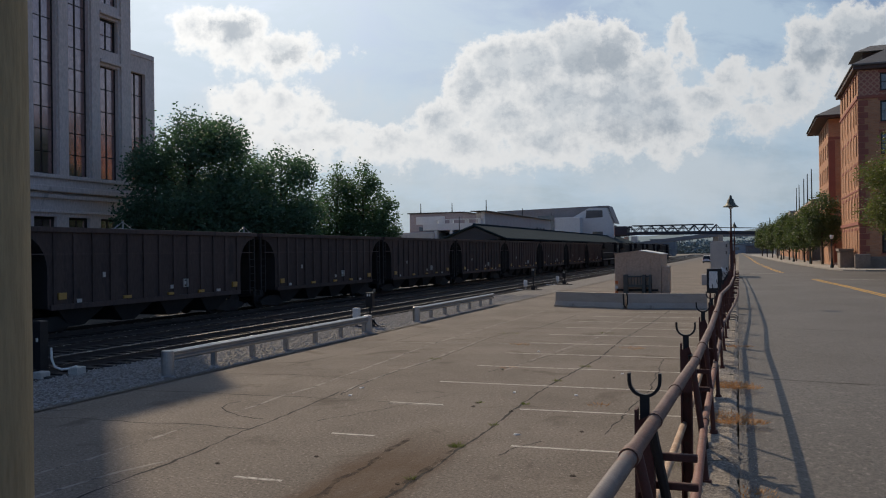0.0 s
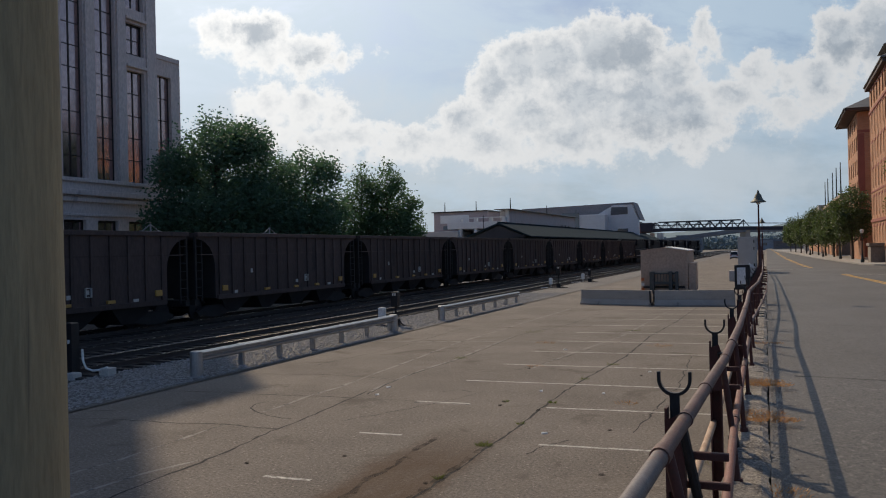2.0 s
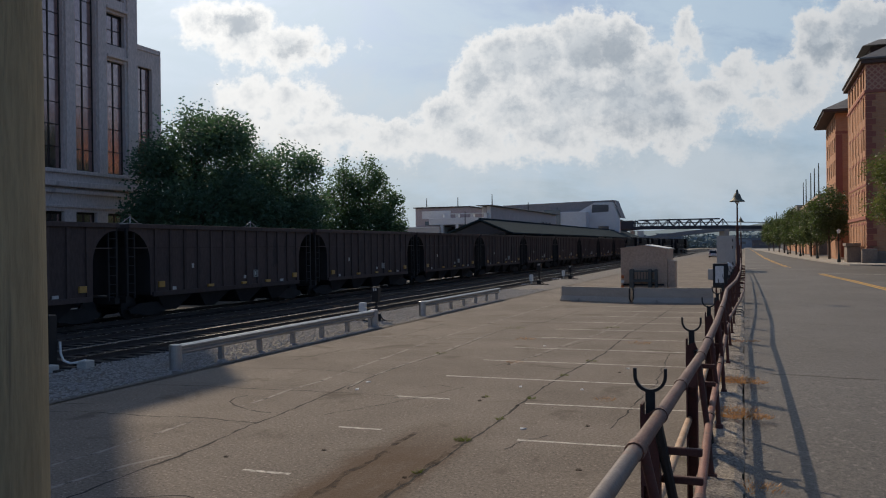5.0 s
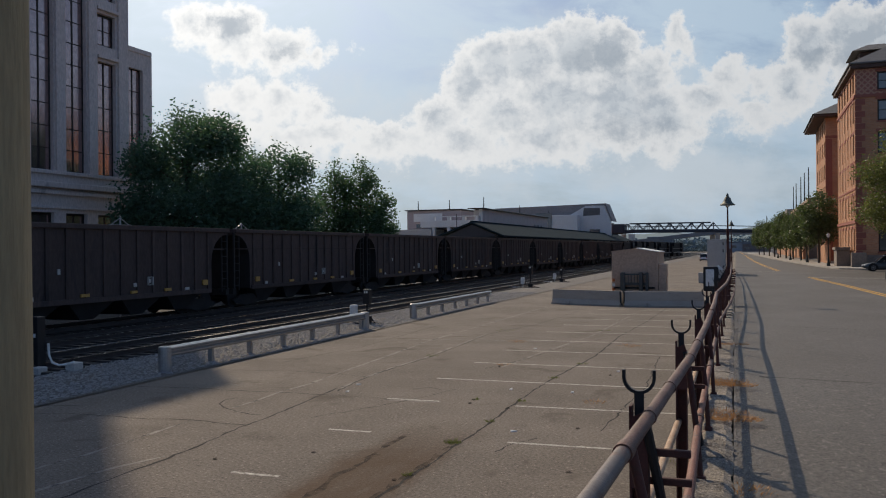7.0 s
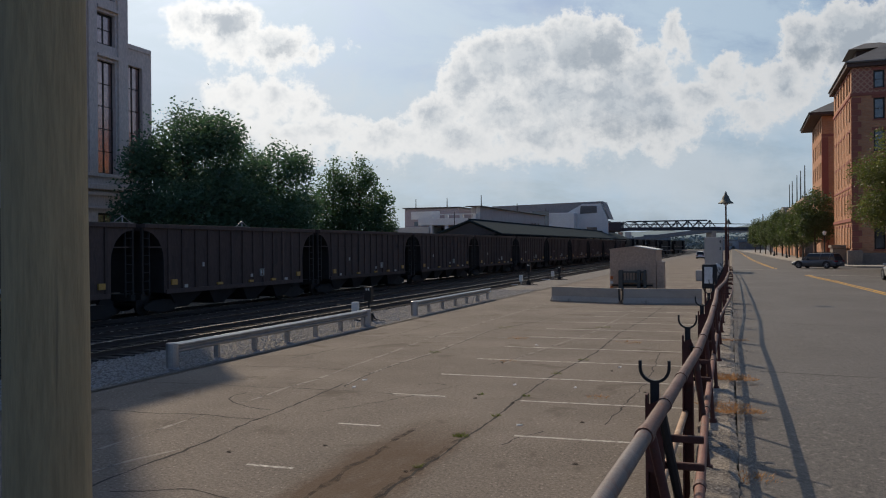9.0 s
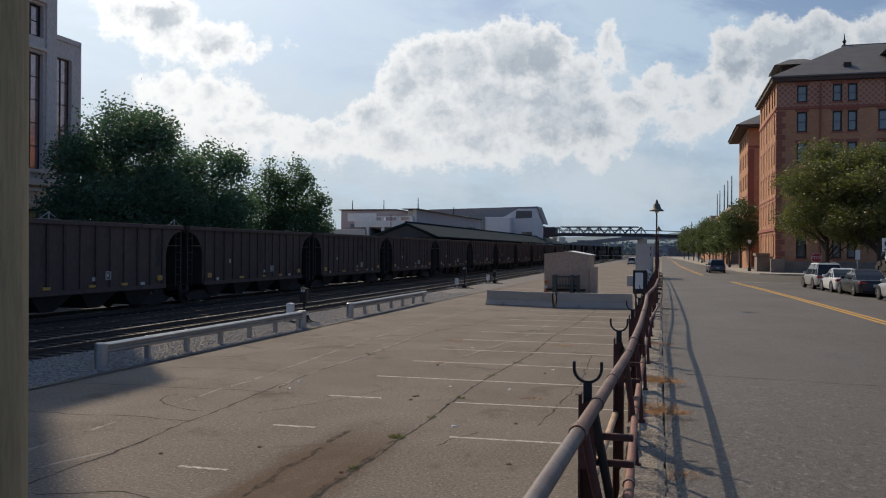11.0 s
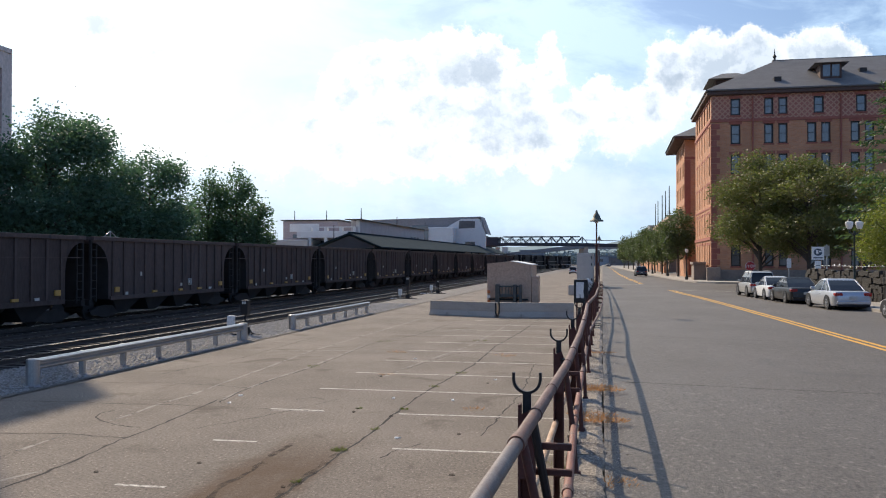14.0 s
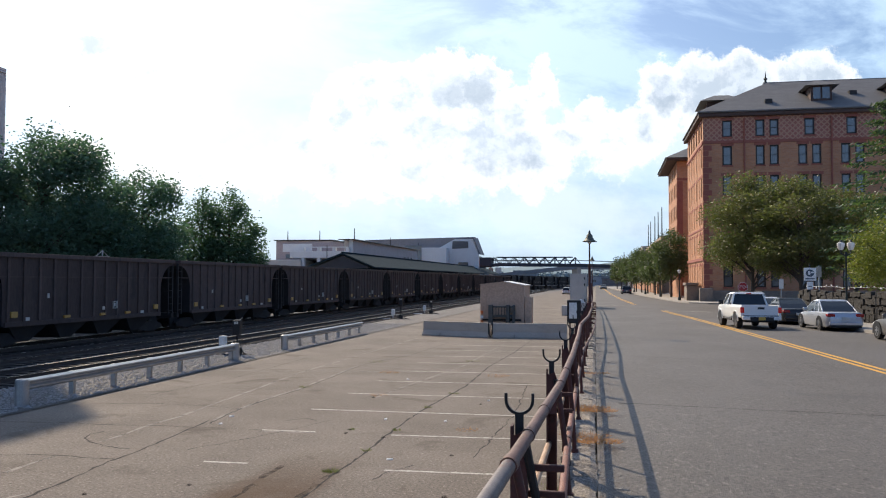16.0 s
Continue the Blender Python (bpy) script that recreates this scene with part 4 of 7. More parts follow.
part("drape", MB().rings([[(0.22, -0.12, 2.22), (0.45, -0.12, 2.16), (0.45, 0.1, 2.16), (0.22, 0.1, 2.22)], [(0.25, -0.1, 2.33), (0.38, -0.1, 2.3), (0.4, 0.08, 2.26), (0.26, 0.08, 2.36)]]), WHITE_PAINT, cab, "crumpled white plastic sheet")
box = thing("storage_container", "tall off-white storage container on the gravel", "container", at=Matrix.Translation((-2.35, 77, 0)))
part("body", MB().box(-0.75, 0.7, -1.2, 3.5, 0.15, 3.7, 0.03), CONCRETE, box)
part("door", MB().box(-0.66, 0.62, -1.225, -1.2, 0.3, 3.55, 0.01), CONCRETE, box)
for z in (1.2, 2.6, 3.2):
    part("hinge", MB().box(0.52, 0.6, -1.26, -1.23, z, z + 0.25), BLACK_METAL, box)
part("base", MB().box(-0.7, 0.7, -1.1, 3.4, 0, 0.15), HOPPER_DARK, box)
blk = tagged(part("concrete_block", MB().box(-0.34, 0.24, -0.35, 0.35, 0, 0.9, 0.04), CONCRETE, at=Matrix.Translation((-3.4, 74, 0))), "square concrete block on the gravel", "block")


# ---- wooden pole beside the camera ----
pole = thing("utility_pole", "thick weathered wooden utility pole standing on the lot", "utility pole", at=Matrix.Translation((-3.47, 3.14, 0)))
m = MB()
r = random.Random(3)
seg = 40
wob = [r.uniform(-0.004, 0.004) for _ in range(seg)]
m.rings([[((0.225 - 0.004 * z + wob[i] + r.uniform(-0.002, 0.002)) * math.cos(2 * math.pi * i / seg), (0.225 - 0.004 * z + wob[i]) * math.sin(2 * math.pi * i / seg), z) for i in range(seg)] for z in [q * 0.4 - 0.05 for q in range(24)]])
part("shaft", m, POLE_WOOD, pole, "", True)


# ---- guardrails ----
def guardrail(y0, n, end):
    g = thing("guardrail", "galvanised steel W-beam guardrail along the edge of the lot", "guardrail", "guardrails", Matrix.Translation((-13.75, y0, 0)))
    l = (n - 1) * 1.905
    prof = [(0.0, 0.34), (0.03, 0.36), (0.085, 0.40), (0.085, 0.44), (0.01, 0.49), (0.01, 0.53), (0.085, 0.58), (0.085, 0.62), (0.03, 0.66), (0.0, 0.68), (-0.012, 0.68), (0.07, 0.61), (0.07, 0.585), (-0.006, 0.535), (-0.006, 0.485), (0.07, 0.435), (0.07, 0.405), (-0.012, 0.34)]
    ob = part("beam", MB().prism([(x + 0.02, 0.40 + (z - 0.34) * 0.82) for x, z in prof], "y", -0.1, l + 0.1), GALV, g)
    for k in range(n):
        part("post", MB().box(-0.17, -0.03, k * 1.905 - 0.05, k * 1.905 + 0.05, 0, 0.66, 0.006), GALV, g)
    for yy in ((-0.16, l + 0.16) if end else (-0.16,)):
        m = MB().lathe([(0.15, 0.0), (0.16, 0.02), (0.16, 0.66), (0.13, 0.68)], 0.0, yy, 0, 16)
        part("end_shoe", m, GALV, g, "rounded end piece")
    return g


guardrail(17.5, 7, True)
guardrail(34.2, 7, False)


# ---- tracks ----
tie_mesh = MB().box(-1.3, 1.3, -0.11, 0.11, -0.10, 0.045, 0.012).mesh("tie")
tie_mesh.materials.append(TIE)
PROF = [(-0.07, 0.0), (0.07, 0.0), (0.07, 0.015), (0.012, 0.03), (0.012, 0.125), (0.036, 0.135), (0.036, 0.158), (-0.036, 0.158), (-0.036, 0.135), (-0.012, 0.125), (-0.012, 0.03), (-0.07, 0.015)]
TRACKS = (-17.68, -21.35, -25.0)
for j, tx in enumerate(TRACKS):
    t = thing("railway_track", "railway track with steel rails on dark wooden ties", "railway track", "tracks", Matrix.Translation((tx, 0, 0.03)))
    tagged(t, kind="structure")
    for s in (-0.7525, 0.7525):
        rail = part("rail", MB().prism([(s + x, z + 0.045) for x, z in PROF], "y", -70, 420), RAIL_STEEL, t)
        part("rail_head", MB().box(s - 0.034, s + 0.034, -70, 420, 0.2035, 0.2055), RAIL_HEAD, rail, "polished running surface")
    near = 100 if j < 2 else 60
    for k in range(near):
        part("tie", tie_mesh, TIE, t, at=Matrix.Translation((0, 14 + 0.55 * k, 0)))
    m = MB()
    for k in range(320):
        y = 14 + 0.55 * (near + k)
        m.box(-1.3, 1.3, y - 0.11, y + 0.11, -0.1, 0.045)
    tagged(part("far_ties", m, TIE, t), kind="stuff")


# ---- switch stands and signal box ----
def switch_stand(x, y, h, tall):
    s = thing("switch_stand", "black switch stand with a white marker box beside the track", "switch stand", "switch stands", Matrix.Translation((x, y, 0)))
    part("mast", MB().tube([(0, 0, 0), (0, 0, h - 0.3)], 0.05, 8).box(-0.16, 0.16, -0.12, 0.12, 0.0, 0.35, 0.02), BLACK_METAL, s)
    part("target", MB().box(-0.15, 0.15, -0.13, 0.13, h - 0.62, h, 0.03), BLACK_METAL, s)
    for dx in (-0.05, 0.05):
        part("lens", MB().box(dx - 0.025, dx + 0.025, -0.145, -0.132, h - 0.16, h - 0.06), WHITE_PAINT, s)
    part("marker_box", MB().box(-0.75, -0.5, -0.12, 0.12, 0.3, 0.8, 0.03), WHITE_PAINT, s)
    part("stub", MB().box(-0.68, -0.57, -0.06, 0.06, 0, 0.3), GALV, s)
    part("base_plate", MB().box(-0.9, 0.35, -0.25, 0.25, 0, 0.07, 0.01), HOPPER_DARK, s)
    part("hose", MB().tube([(0.16, 0, 0.3), (0.3, -0.05, 0.12), (0.5, -0.1, 0.05), (0.75, -0.05, 0.04)], 0.03, 8), BLACK_METAL, s)
    part("throw_bar", MB().tube([(-0.8, -0.4, 0.05), (-1.3, -1.6, 0.06)], 0.05, 6), WHITE_PAINT, s)
    return s


switch_stand(-14.65, 31.2, 1.45, True)
switch_stand(-15.75, 63.2, 1.7, True)
switch_stand(-15.5, 73.6, 1.25, False)
sb = thing("signal_post", "black signal post with a white curled conduit on the gravel", "signal post", at=Matrix.Translation((-16.95, 16.4, 0)))
part("post", MB().box(-0.13, 0.13, -0.13, 0.13, 0, 1.45, 0.02), BLACK_METAL, sb)
part("lens", MB().box(0.0, 0.07, -0.145, -0.132, 0.92, 1.02), WHITE_PAINT, sb)
part("conduit", MB().tube([(0.2, 0.15, 0.75), (0.21, 0.16, 0.45), (0.27, 0.2, 0.25), (0.42, 0.28, 0.18), (0.6, 0.38, 0.2), (0.75, 0.45, 0.26)], 0.03, 10), WHITE_PAINT, sb, "white curled conduit", True)
part("pedestal", MB().box(0.55, 0.85, 0.35, 0.65, 0, 0.24, 0.02), CONCRETE, sb)
part("pedestal", MB().box(0.15, 0.42, -0.4, -0.1, 0, 0.2, 0.02), CONCRETE, sb)


# ---- concrete barriers and the trailer behind them ----
def barrier(x0, x1, y0, y1):
    prof = [(-0.30, 0), (0.30, 0), (0.30, 0.08), (0.14, 0.32), (0.085, 0.81), (-0.085, 0.81), (-0.14, 0.32), (-0.30, 0.08)]
    l = math.hypot(x1 - x0, y1 - y0)
    m = MB().rings([[(s, p * k, q if q < 0.5 else q - (0.02 if k < 1 else 0)) for p, q in prof] for s, k in ((0, 0.93), (0.04, 1), (l / 2, 1), (l - 0.04, 1), (l, 0.93))])
    b = part("concrete_barrier", m, BARRIER, at=Matrix.Translation((x0, y0, 0)) @ Matrix.Rotation(math.atan2(y1 - y0, x1 - x0), 4, "Z"))
    return tagged(b, "weathered grey concrete road barrier across the lot", "barrier", "concrete barriers")


barrier(-9.95, -6.02, 45.3, 43.95)
barrier(-5.9, -1.95, 43.95, 44.3)
part("loop", MB().tube([(-6.06, 43.60, 0.8), (-6.04, 43.55, 0.25), (-5.96, 43.53, 0.1), (-5.86, 43.55, 0.25), (-5.86, 43.60, 0.8)], 0.04, 8), BLACK_METAL, None)
tagged(bpy.data.objects["loop"], "dark steel lifting loop at the barrier joint", "steel loop")

tr = thing("trailer", "dusty pale box trailer with a dark lift frame at its rear", "trailer", at=Matrix.Translation((-6.95, 57, 0)) @ Matrix.Rotation(radians(-1), 4, "Z"))
LIFT = mat("grey_green_lift_steel", (0.085, 0.090, 0.085), (0.05, 0.053, 0.05), 0.6, 0.2, scale=4)
part("box", MB().prism([(-1.55, 0.5), (1.5, 0.5), (1.5, 2.72), (0.0, 2.96), (-1.55, 2.78)], "y", 0, 3.6), TRAILER, tr)
part("skirt", MB().box(-1.5, 1.46, 0.02, 3.5, 0.1, 0.5, 0.02), TRAILER, tr)
for x in (-1.16, -0.76, 0.36, 0.8, 1.2):
    part("door_rib", MB().box(x - 0.02, x + 0.02, -0.03, -0.002, 0.52, 2.62), TRAILER, tr)
part("door_post", MB().box(-0.16, 0.14, -0.045, -0.002, 0.52, 2.86, 0.01), TRAILER, tr, "dusty centre post of the doors")
for x in (-1.5, 1.42):
    part("corner_post", MB().box(x - 0.05, x + 0.08, -0.05, -0.002, 0.12, 2.74, 0.01), TRAILER, tr)
part("cross_rail", MB().box(-1.44, 1.36, -0.036, -0.002, 2.5, 2.58), TRAILER, tr)
part("roof_edge", MB().prism([(-1.6, 2.76), (0, 2.95), (1.55, 2.69), (1.55, 2.75), (0, 3.01), (-1.6, 2.83)], "y", -0.06, 3.65), TRAILER, tr)
part("roof_trim", MB().prism([(0.1, 3.0), (1.58, 2.745), (1.58, 2.79), (0.1, 3.045)], "y", -0.07, 3.6), WHITE_PAINT, tr, "pale roof trim")
for z in (0.12, 0.45, 0.78):
    part("marker", MB().box(-1.54, -1.34, -0.075, -0.052, z, z + 0.2), ORANGE if z != 0.45 else WHITE_PAINT, tr, "striped side marker")
for x, w in ((-0.78, 0.28), (0.42, 0.22), (0.82, 0.16)):
    part("lift_post", MB().box(x - w / 2, x + w / 2, -0.5, -0.1, 0, 1.40, 0.04), LIFT, tr)
part("lift_bar", MB().box(-0.7, 0.8, -0.4, -0.25, 1.22, 1.32), LIFT, tr)
part("lift_bar", MB().box(-0.7, 0.8, -0.4, -0.25, 0.55, 0.72), LIFT, tr)
for x in (-0.42, -0.22, -0.02, 0.18):
    part("spindle", MB().tube([(x, -0.32, 0.6), (x, -0.32, 1.25)], 0.025, 6), LIFT, tr)
part("side_box", MB().box(1.52, 1.98, 0.2, 1.4, 0.12, 1.95, 0.03), TRAILER, tr, "dusty side locker")
part("bumper", MB().box(-1.4, 1.3, -0.12, -0.056, 0.3, 0.42), HOPPER_DARK, tr)
for x in (-1.2, 1.2):
    part("wheel", MB().prism([(2.2 + 0.42 * math.cos(q), 0.42 + 0.42 * math.sin(q)) for q in [2 * math.pi * k / 18 for k in range(18)]], "x", x - 0.12, x + 0.12), RUBBER, tr)


# ---- the coal train ----
CAR = 15.2


def hopper_car():
    """A hopper car that runs along y from 0 to CAR, its middle on x = 0."""
    c = thing("hopper_car", "dusty brown ribbed steel coal hopper car on the track", "hopper car", "coal train")
    L = CAR
    arc = [(0.35 + 1.25 * math.cos(q), 2.55 + 1.3 * math.sin(q)) for q in [math.pi / 2 * k / 6 for k in range(7)]]
    poly = [(1.6, 1.18)] + arc + [(0.35, 3.98), (L - 0.35, 3.98)] + [(L - y, z) for y, z in reversed(arc)] + [(L - 1.6, 1.18)]
    part("body", MB().prism(poly, "x", -1.52, 1.52), HOPPER, c)
    # dark sheets over the end slopes put the shade between cars into colour
    for flip in (0, 1):
        run = [((L - y + 0.006) if flip else (y - 0.006), z - 0.004) for y, z in [(1.6, 1.18)] + arc]
        sheet = strip(MB(), [((-1.525, y, z), (1.525, y, z)) for y, z in run])
        part("slope_sheet", sheet, HOPPER_DARK, c)
    for s in (-1, 1):
        x0, x1 = (1.5, 1.6) if s > 0 else (-1.6, -1.5)
        part("top_chord", MB().box(x0 - 0.02, x1 + 0.03, 0.28, L - 0.28, 3.95, 4.14, 0.015), HOPPER, c)
        part("side_sill", MB().box(x0, x1, 1.7, L - 1.7, 1.12, 1.32, 0.01), HOPPER, c)
        part("seam", MB().box(1.522 * s - 0.01, 1.522 * s + 0.012 * s + 0.004, 0.6, L - 0.6, 3.13, 3.18), HOPPER, c)
        for k in range(13):
            y = 1.9 + k * (L - 3.8) / 12
            part("rib", MB().box(min(1.52 * s, 1.585 * s), max(1.52 * s, 1.585 * s), y - 0.07, y + 0.07, 1.32, 3.95, 0.012), HOPPER, c)
    part("end_chord", MB().box(-1.5, 1.5, 0.28, 0.42, 3.95, 4.12), HOPPER, c)
    part("end_chord", MB().box(-1.5, 1.5, L - 0.42, L - 0.28, 3.95, 4.12), HOPPER, c)
    part("centre_sill", MB().box(-0.3, 0.3, 0.1, L - 0.1, 0.85, 1.15), HOPPER_DARK, c)
    for k in range(4):
        y = 3.4 + k * (L - 6.8) / 3
        part("chute", MB().rings([[(-1.4, y - 1.3, 1.2), (1.4, y - 1.3, 1.2), (1.4, y + 1.3, 1.2), (-1.4, y + 1.3, 1.2)], [(-1.1, y - 0.35, 0.45), (1.1, y - 0.35, 0.45), (1.1, y + 0.35, 0.45), (-1.1, y + 0.35, 0.45)]]), HOPPER_DARK, c)
    for y in (0.3, L - 0.3):
        e = 1 if y < 5 else -1
        part("end_sill", MB().box(-1.5, 1.5, y - 0.12, y + 0.12, 0.95, 1.2), HOPPER_DARK, c)
        part("coupler", MB().box(-0.14, 0.14, y - 0.42 if e > 0 else y, y if e > 0 else y + 0.42, 0.85, 1.1), HOPPER_DARK, c)
        for x in (-1.45, 1.45):
            part("corner_post", MB().box(x - 0.05, x + 0.05, y - 0.05, y + 0.05, 1.1, 3.96), HOPPER_DARK, c)
            part("corner_post", MB().box(x - 0.04, x + 0.04, y + 0.42 * e - 0.03, y + 0.42 * e + 0.03, 1.1, 3.9), HOPPER_DARK, c)
        for k in range(7):
            part("rung", MB().box(1.46, 1.5, min(y, y + 0.42 * e), max(y, y + 0.42 * e), 1.35 + 0.36 * k, 1.38 + 0.36 * k), HOPPER_DARK, c)
    for yc in (2.0, L - 2.0):
        for x in (-1.05, 1.05):
            part("side_frame", MB().prism([(yc - 1.25, 0.62), (yc - 1.1, 0.45), (yc - 0.6, 0.4), (yc - 0.3, 0.32), (yc + 0.3, 0.32), (yc + 0.6, 0.4), (yc + 1.1, 0.45), (yc + 1.25, 0.62), (yc + 0.5, 0.86), (yc - 0.5, 0.86)], "x", x - 0.08, x + 0.08), HOPPER_DARK, c)
        for ya in (yc - 0.89, yc + 0.89):
            circ = [(ya + 0.46 * math.cos(q), 0.68 + 0.46 * math.sin(q)) for q in [2 * math.pi * k / 20 for k in range(20)]]
            m = MB()
            for x in (-0.75, 0.75):
                m.prism(circ, "x", x - 0.06, x + 0.06)
            part("wheelset", m.tube([(-0.9, ya, 0.68), (0.9, ya, 0.68)], 0.08, 8), HOPPER_DARK, c)
    for y, w, z, h in ((2.05, 0.36, 1.5, 0.24), (5.4, 0.42, 1.36, 0.12), (8.1, 0.36, 1.36, 0.11), (10.2, 0.40, 1.36, 0.12), (12.85, 0.36, 1.5, 0.24)):
        part("reflector", MB().box(1.53, 1.604, y, y + w, z, z + h), REFLECT, c, "yellow reflector strip")
    for y, w, z, h in ((4.3, 0.13, 2.25, 0.2), (8.3, 0.25, 1.62, 0.16), (9.15, 0.3, 1.65, 0.03), (9.15, 0.3, 1.98, 0.03), (9.15, 0.03, 1.65, 0.36), (9.42, 0.03, 1.65, 0.36), (2.9, 0.3, 1.34, 0.14), (11.6, 0.3, 1.34, 0.12), (9.23, 0.12, 1.76, 0.16)):
        part("stencil", MB().box(1.53, 1.604 if w < 0.1 else 1.56, y, y + w, z, z + h), STENCIL, c, "small white stencil mark")
    return c


def locomotive():
    c = thing("locomotive", "black diesel locomotive at the head of the coal train", "locomotive", "locomotives")
    part("frame", MB().box(-1.5, 1.5, 0.3, 21.2, 1.25, 1.6, 0.03), LOCO, c)
    part("hood", MB().box(-1.0, 1.0, 1.4, 15.5, 1.6, 4.2, 0.12), LOCO, c)
    part("radiator", MB().box(-1.5, 1.5, 1.6, 5.2, 3.3, 4.45, 0.15), LOCO, c)
    part("cab", MB().box(-1.5, 1.5, 15.6, 18.4, 1.6, 4.5, 0.15), LOCO, c)
    part("nose", MB().box(-1.1, 1.1, 18.4, 20.4, 1.6, 3.3, 0.12), LOCO, c)
    for x in (-1.505, 1.505):
        part("cab_window", MB().box(x - 0.008, x + 0.008, 16.0, 17.9, 3.3, 4.0), GLASS_DARK, c)
    part("stripe", MB().box(1.49, 1.512, 0.4, 21.0, 1.4, 1.5), STENCIL, c)
    for y in (5.5, 8.0, 11, 13.5):
        part("roof_box", MB().box(-0.7, 0.7, y, y + 1.4, 4.2, 4.5, 0.05), HOPPER_DARK, c)
    part("handrail", MB().tube([(1.45, 0.5, 2.6), (1.45, 15.4, 2.6)], 0.03, 6), STENCIL, c)
    part("fuel_tank", MB().box(-1.4, 1.4, 8.5, 13, 0.4, 1.25, 0.1), HOPPER_DARK, c)
    for yc in (4, 17.2):
        part("truck", MB().box(-1.3, 1.3, yc - 2.4, yc + 2.4, 0.25, 1.15, 0.1), HOPPER_DARK, c)
    return c


train = []
first = hopper_car()
for k in range(13):
    car = first if k == 0 else copy_thing(first, Matrix())
    train.append((car, 21.4 + CAR * (k - 5) - 0.0))
lead = locomotive()
train.append((lead, 21.4 + CAR * 8 + 0.3))
for k in (1, 2, 3, 4):
    train.append((copy_thing(lead, Matrix()), 21.4 + CAR * 8 + 0.3 + 21.9 * k))
TRAIN_RUN = [(0, 0.0), (1, 3.95), (2, 7.95), (3, 11.95), (4, 16.1), (5.2, 21.0), (6.5, 26.25), (7.5, 30.3), (9, 36.7), (10.5, 43.2), (11.5, 47.1), (12.5, 51.25), (13.5, 55.6), (14.5, 59.8), (15.5, 64.1), (16, 66.4)]


# ---- walls with openings ----
def holed_wall(o, u, w, h, rects, depth=0.3, z0=0.0):
    """A wall from point o along the unit vector u, with openings (u0, u1, z0, z1) and their reveals; it faces to the right of u."""
    o, u = Vector(o), Vector(u)
    n = Vector((-u.y, u.x, 0)) * depth
    us = sorted({0.0, w, *(r[0] for r in rects), *(r[1] for r in rects)})
    zs = sorted({z0, h, *(r[2] for r in rects), *(r[3] for r in rects)})
    m = MB()

    def P(a, z, k=0):
        return o + u * a + Vector((0, 0, z)) + n * k
    for a, b in zip(us, us[1:]):
        run = None
        for c, d in zip(zs, zs[1:]):
            inside = any(r[0] <= a and b <= r[1] and r[2] <= c and d <= r[3] for r in rects)
            if not inside:
                run = (run[0], d) if run else (c, d)
            if (inside or d == zs[-1]) and run:
                m.face(P(a, run[0]), P(b, run[0]), P(b, run[1]), P(a, run[1]))
                run = None
    for a, b, c, d in rects:
        m.face(P(a, c), P(a, c, 1), P(a, d, 1), P(a, d)).face(P(b, c, 1), P(b, c), P(b, d), P(b, d, 1))
        m.face(P(a, d), P(a, d, 1), P(b, d, 1), P(b, d)).face(P(a, c, 1), P(a, c), P(b, c), P(b, c, 1))
    m.face(P(0, z0, 1.2), P(w, z0, 1.2), P(w, h, 1.2), P(0, h, 1.2)).face(P(0, h), P(w, h), P(w, h, 1.2), P(0, h, 1.2))
    m.face(P(0, z0), P(0, h), P(0, h, 1.2), P(0, z0, 1.2)).face(P(w, z0), P(w, h), P(w, h, 1.2), P(w, z0, 1.2))
    return m


def flat_frame(o, u):
    """The pose of a panel that stands at o, its x along u and its front to the right of u."""
    return Matrix.Translation(o) @ Matrix.Rotation(math.atan2(u[1], u[0]), 4, "Z")


WINDOWS = {}


def sash_window(parent, o, u, w, h, frame_mat=None, glass=None, bars=1, mids=1, setback=0.18):
    """A window part with its panes, meshes shared between windows of one size."""
    key = (round(w, 2), round(h, 2), bars, mids, (frame_mat or EAVE).name, (glass or GLASS_DARK).name)
    if key not in WINDOWS:
        f = MB()
        t = 0.07 if h > 4 else 0.17
        f.box(0, t, 0, 0.1, 0, h).box(w - t, w, 0, 0.1, 0, h).box(t, w - t, 0, 0.1, 0, t).box(t, w - t, 0, 0.1, h - t, h)
        for k in range(bars):
            z = h * (k + 1) / (bars + 1)
            f.box(t, w - t, 0.02, 0.08, z - 0.03, z + 0.03)
        for k in range(mids):
            x = w * (k + 1) / (mids + 1)
            f.box(x - 0.05, x + 0.05, 0.0, 0.09, t, h - t)
        g = MB().box(t, w - t, 0.045, 0.06, t, h - t)
        WINDOWS[key] = (f.mesh("window"), g.mesh("pane"))
        WINDOWS[key][0].materials.append(frame_mat or EAVE)
        WINDOWS[key][1].materials.append(glass or GLASS_DARK)
    fm, gm = WINDOWS[key]
    n = Vector((-u[1], u[0], 0)) * setback
    win = part("window", fm, None, parent, at=flat_frame(Vector(o) + n, u))
    part("pane", gm, None, win)
    return win


# ---- office tower behind the tracks ----
tower = thing("office_tower", "tall pinkish limestone office tower with pink reflecting glass strips", "office building")
NY = (0, 1, 0)
rects = []
for k in range(14):
    c = 50.0 - 3.07 * k
    if k == 0:
        rects += [(c - 0.95, c + 0.95, 8.8, 17.3), (c - 0.95, c + 0.95, 18.5, 20.9), (c - 0.95, c + 0.95, 22.0, 32.0)]
    else:
        rects.append((c - 1.0, c + 1.0, 8.8, 32.0))
    rects.append((c - 1.0, c + 1.0, 3.6, 5.85))
Y0 = -2.0
rects = [(a - Y0, b - Y0, c, d) for a, b, c, d in rects if a > Y0 + 1]
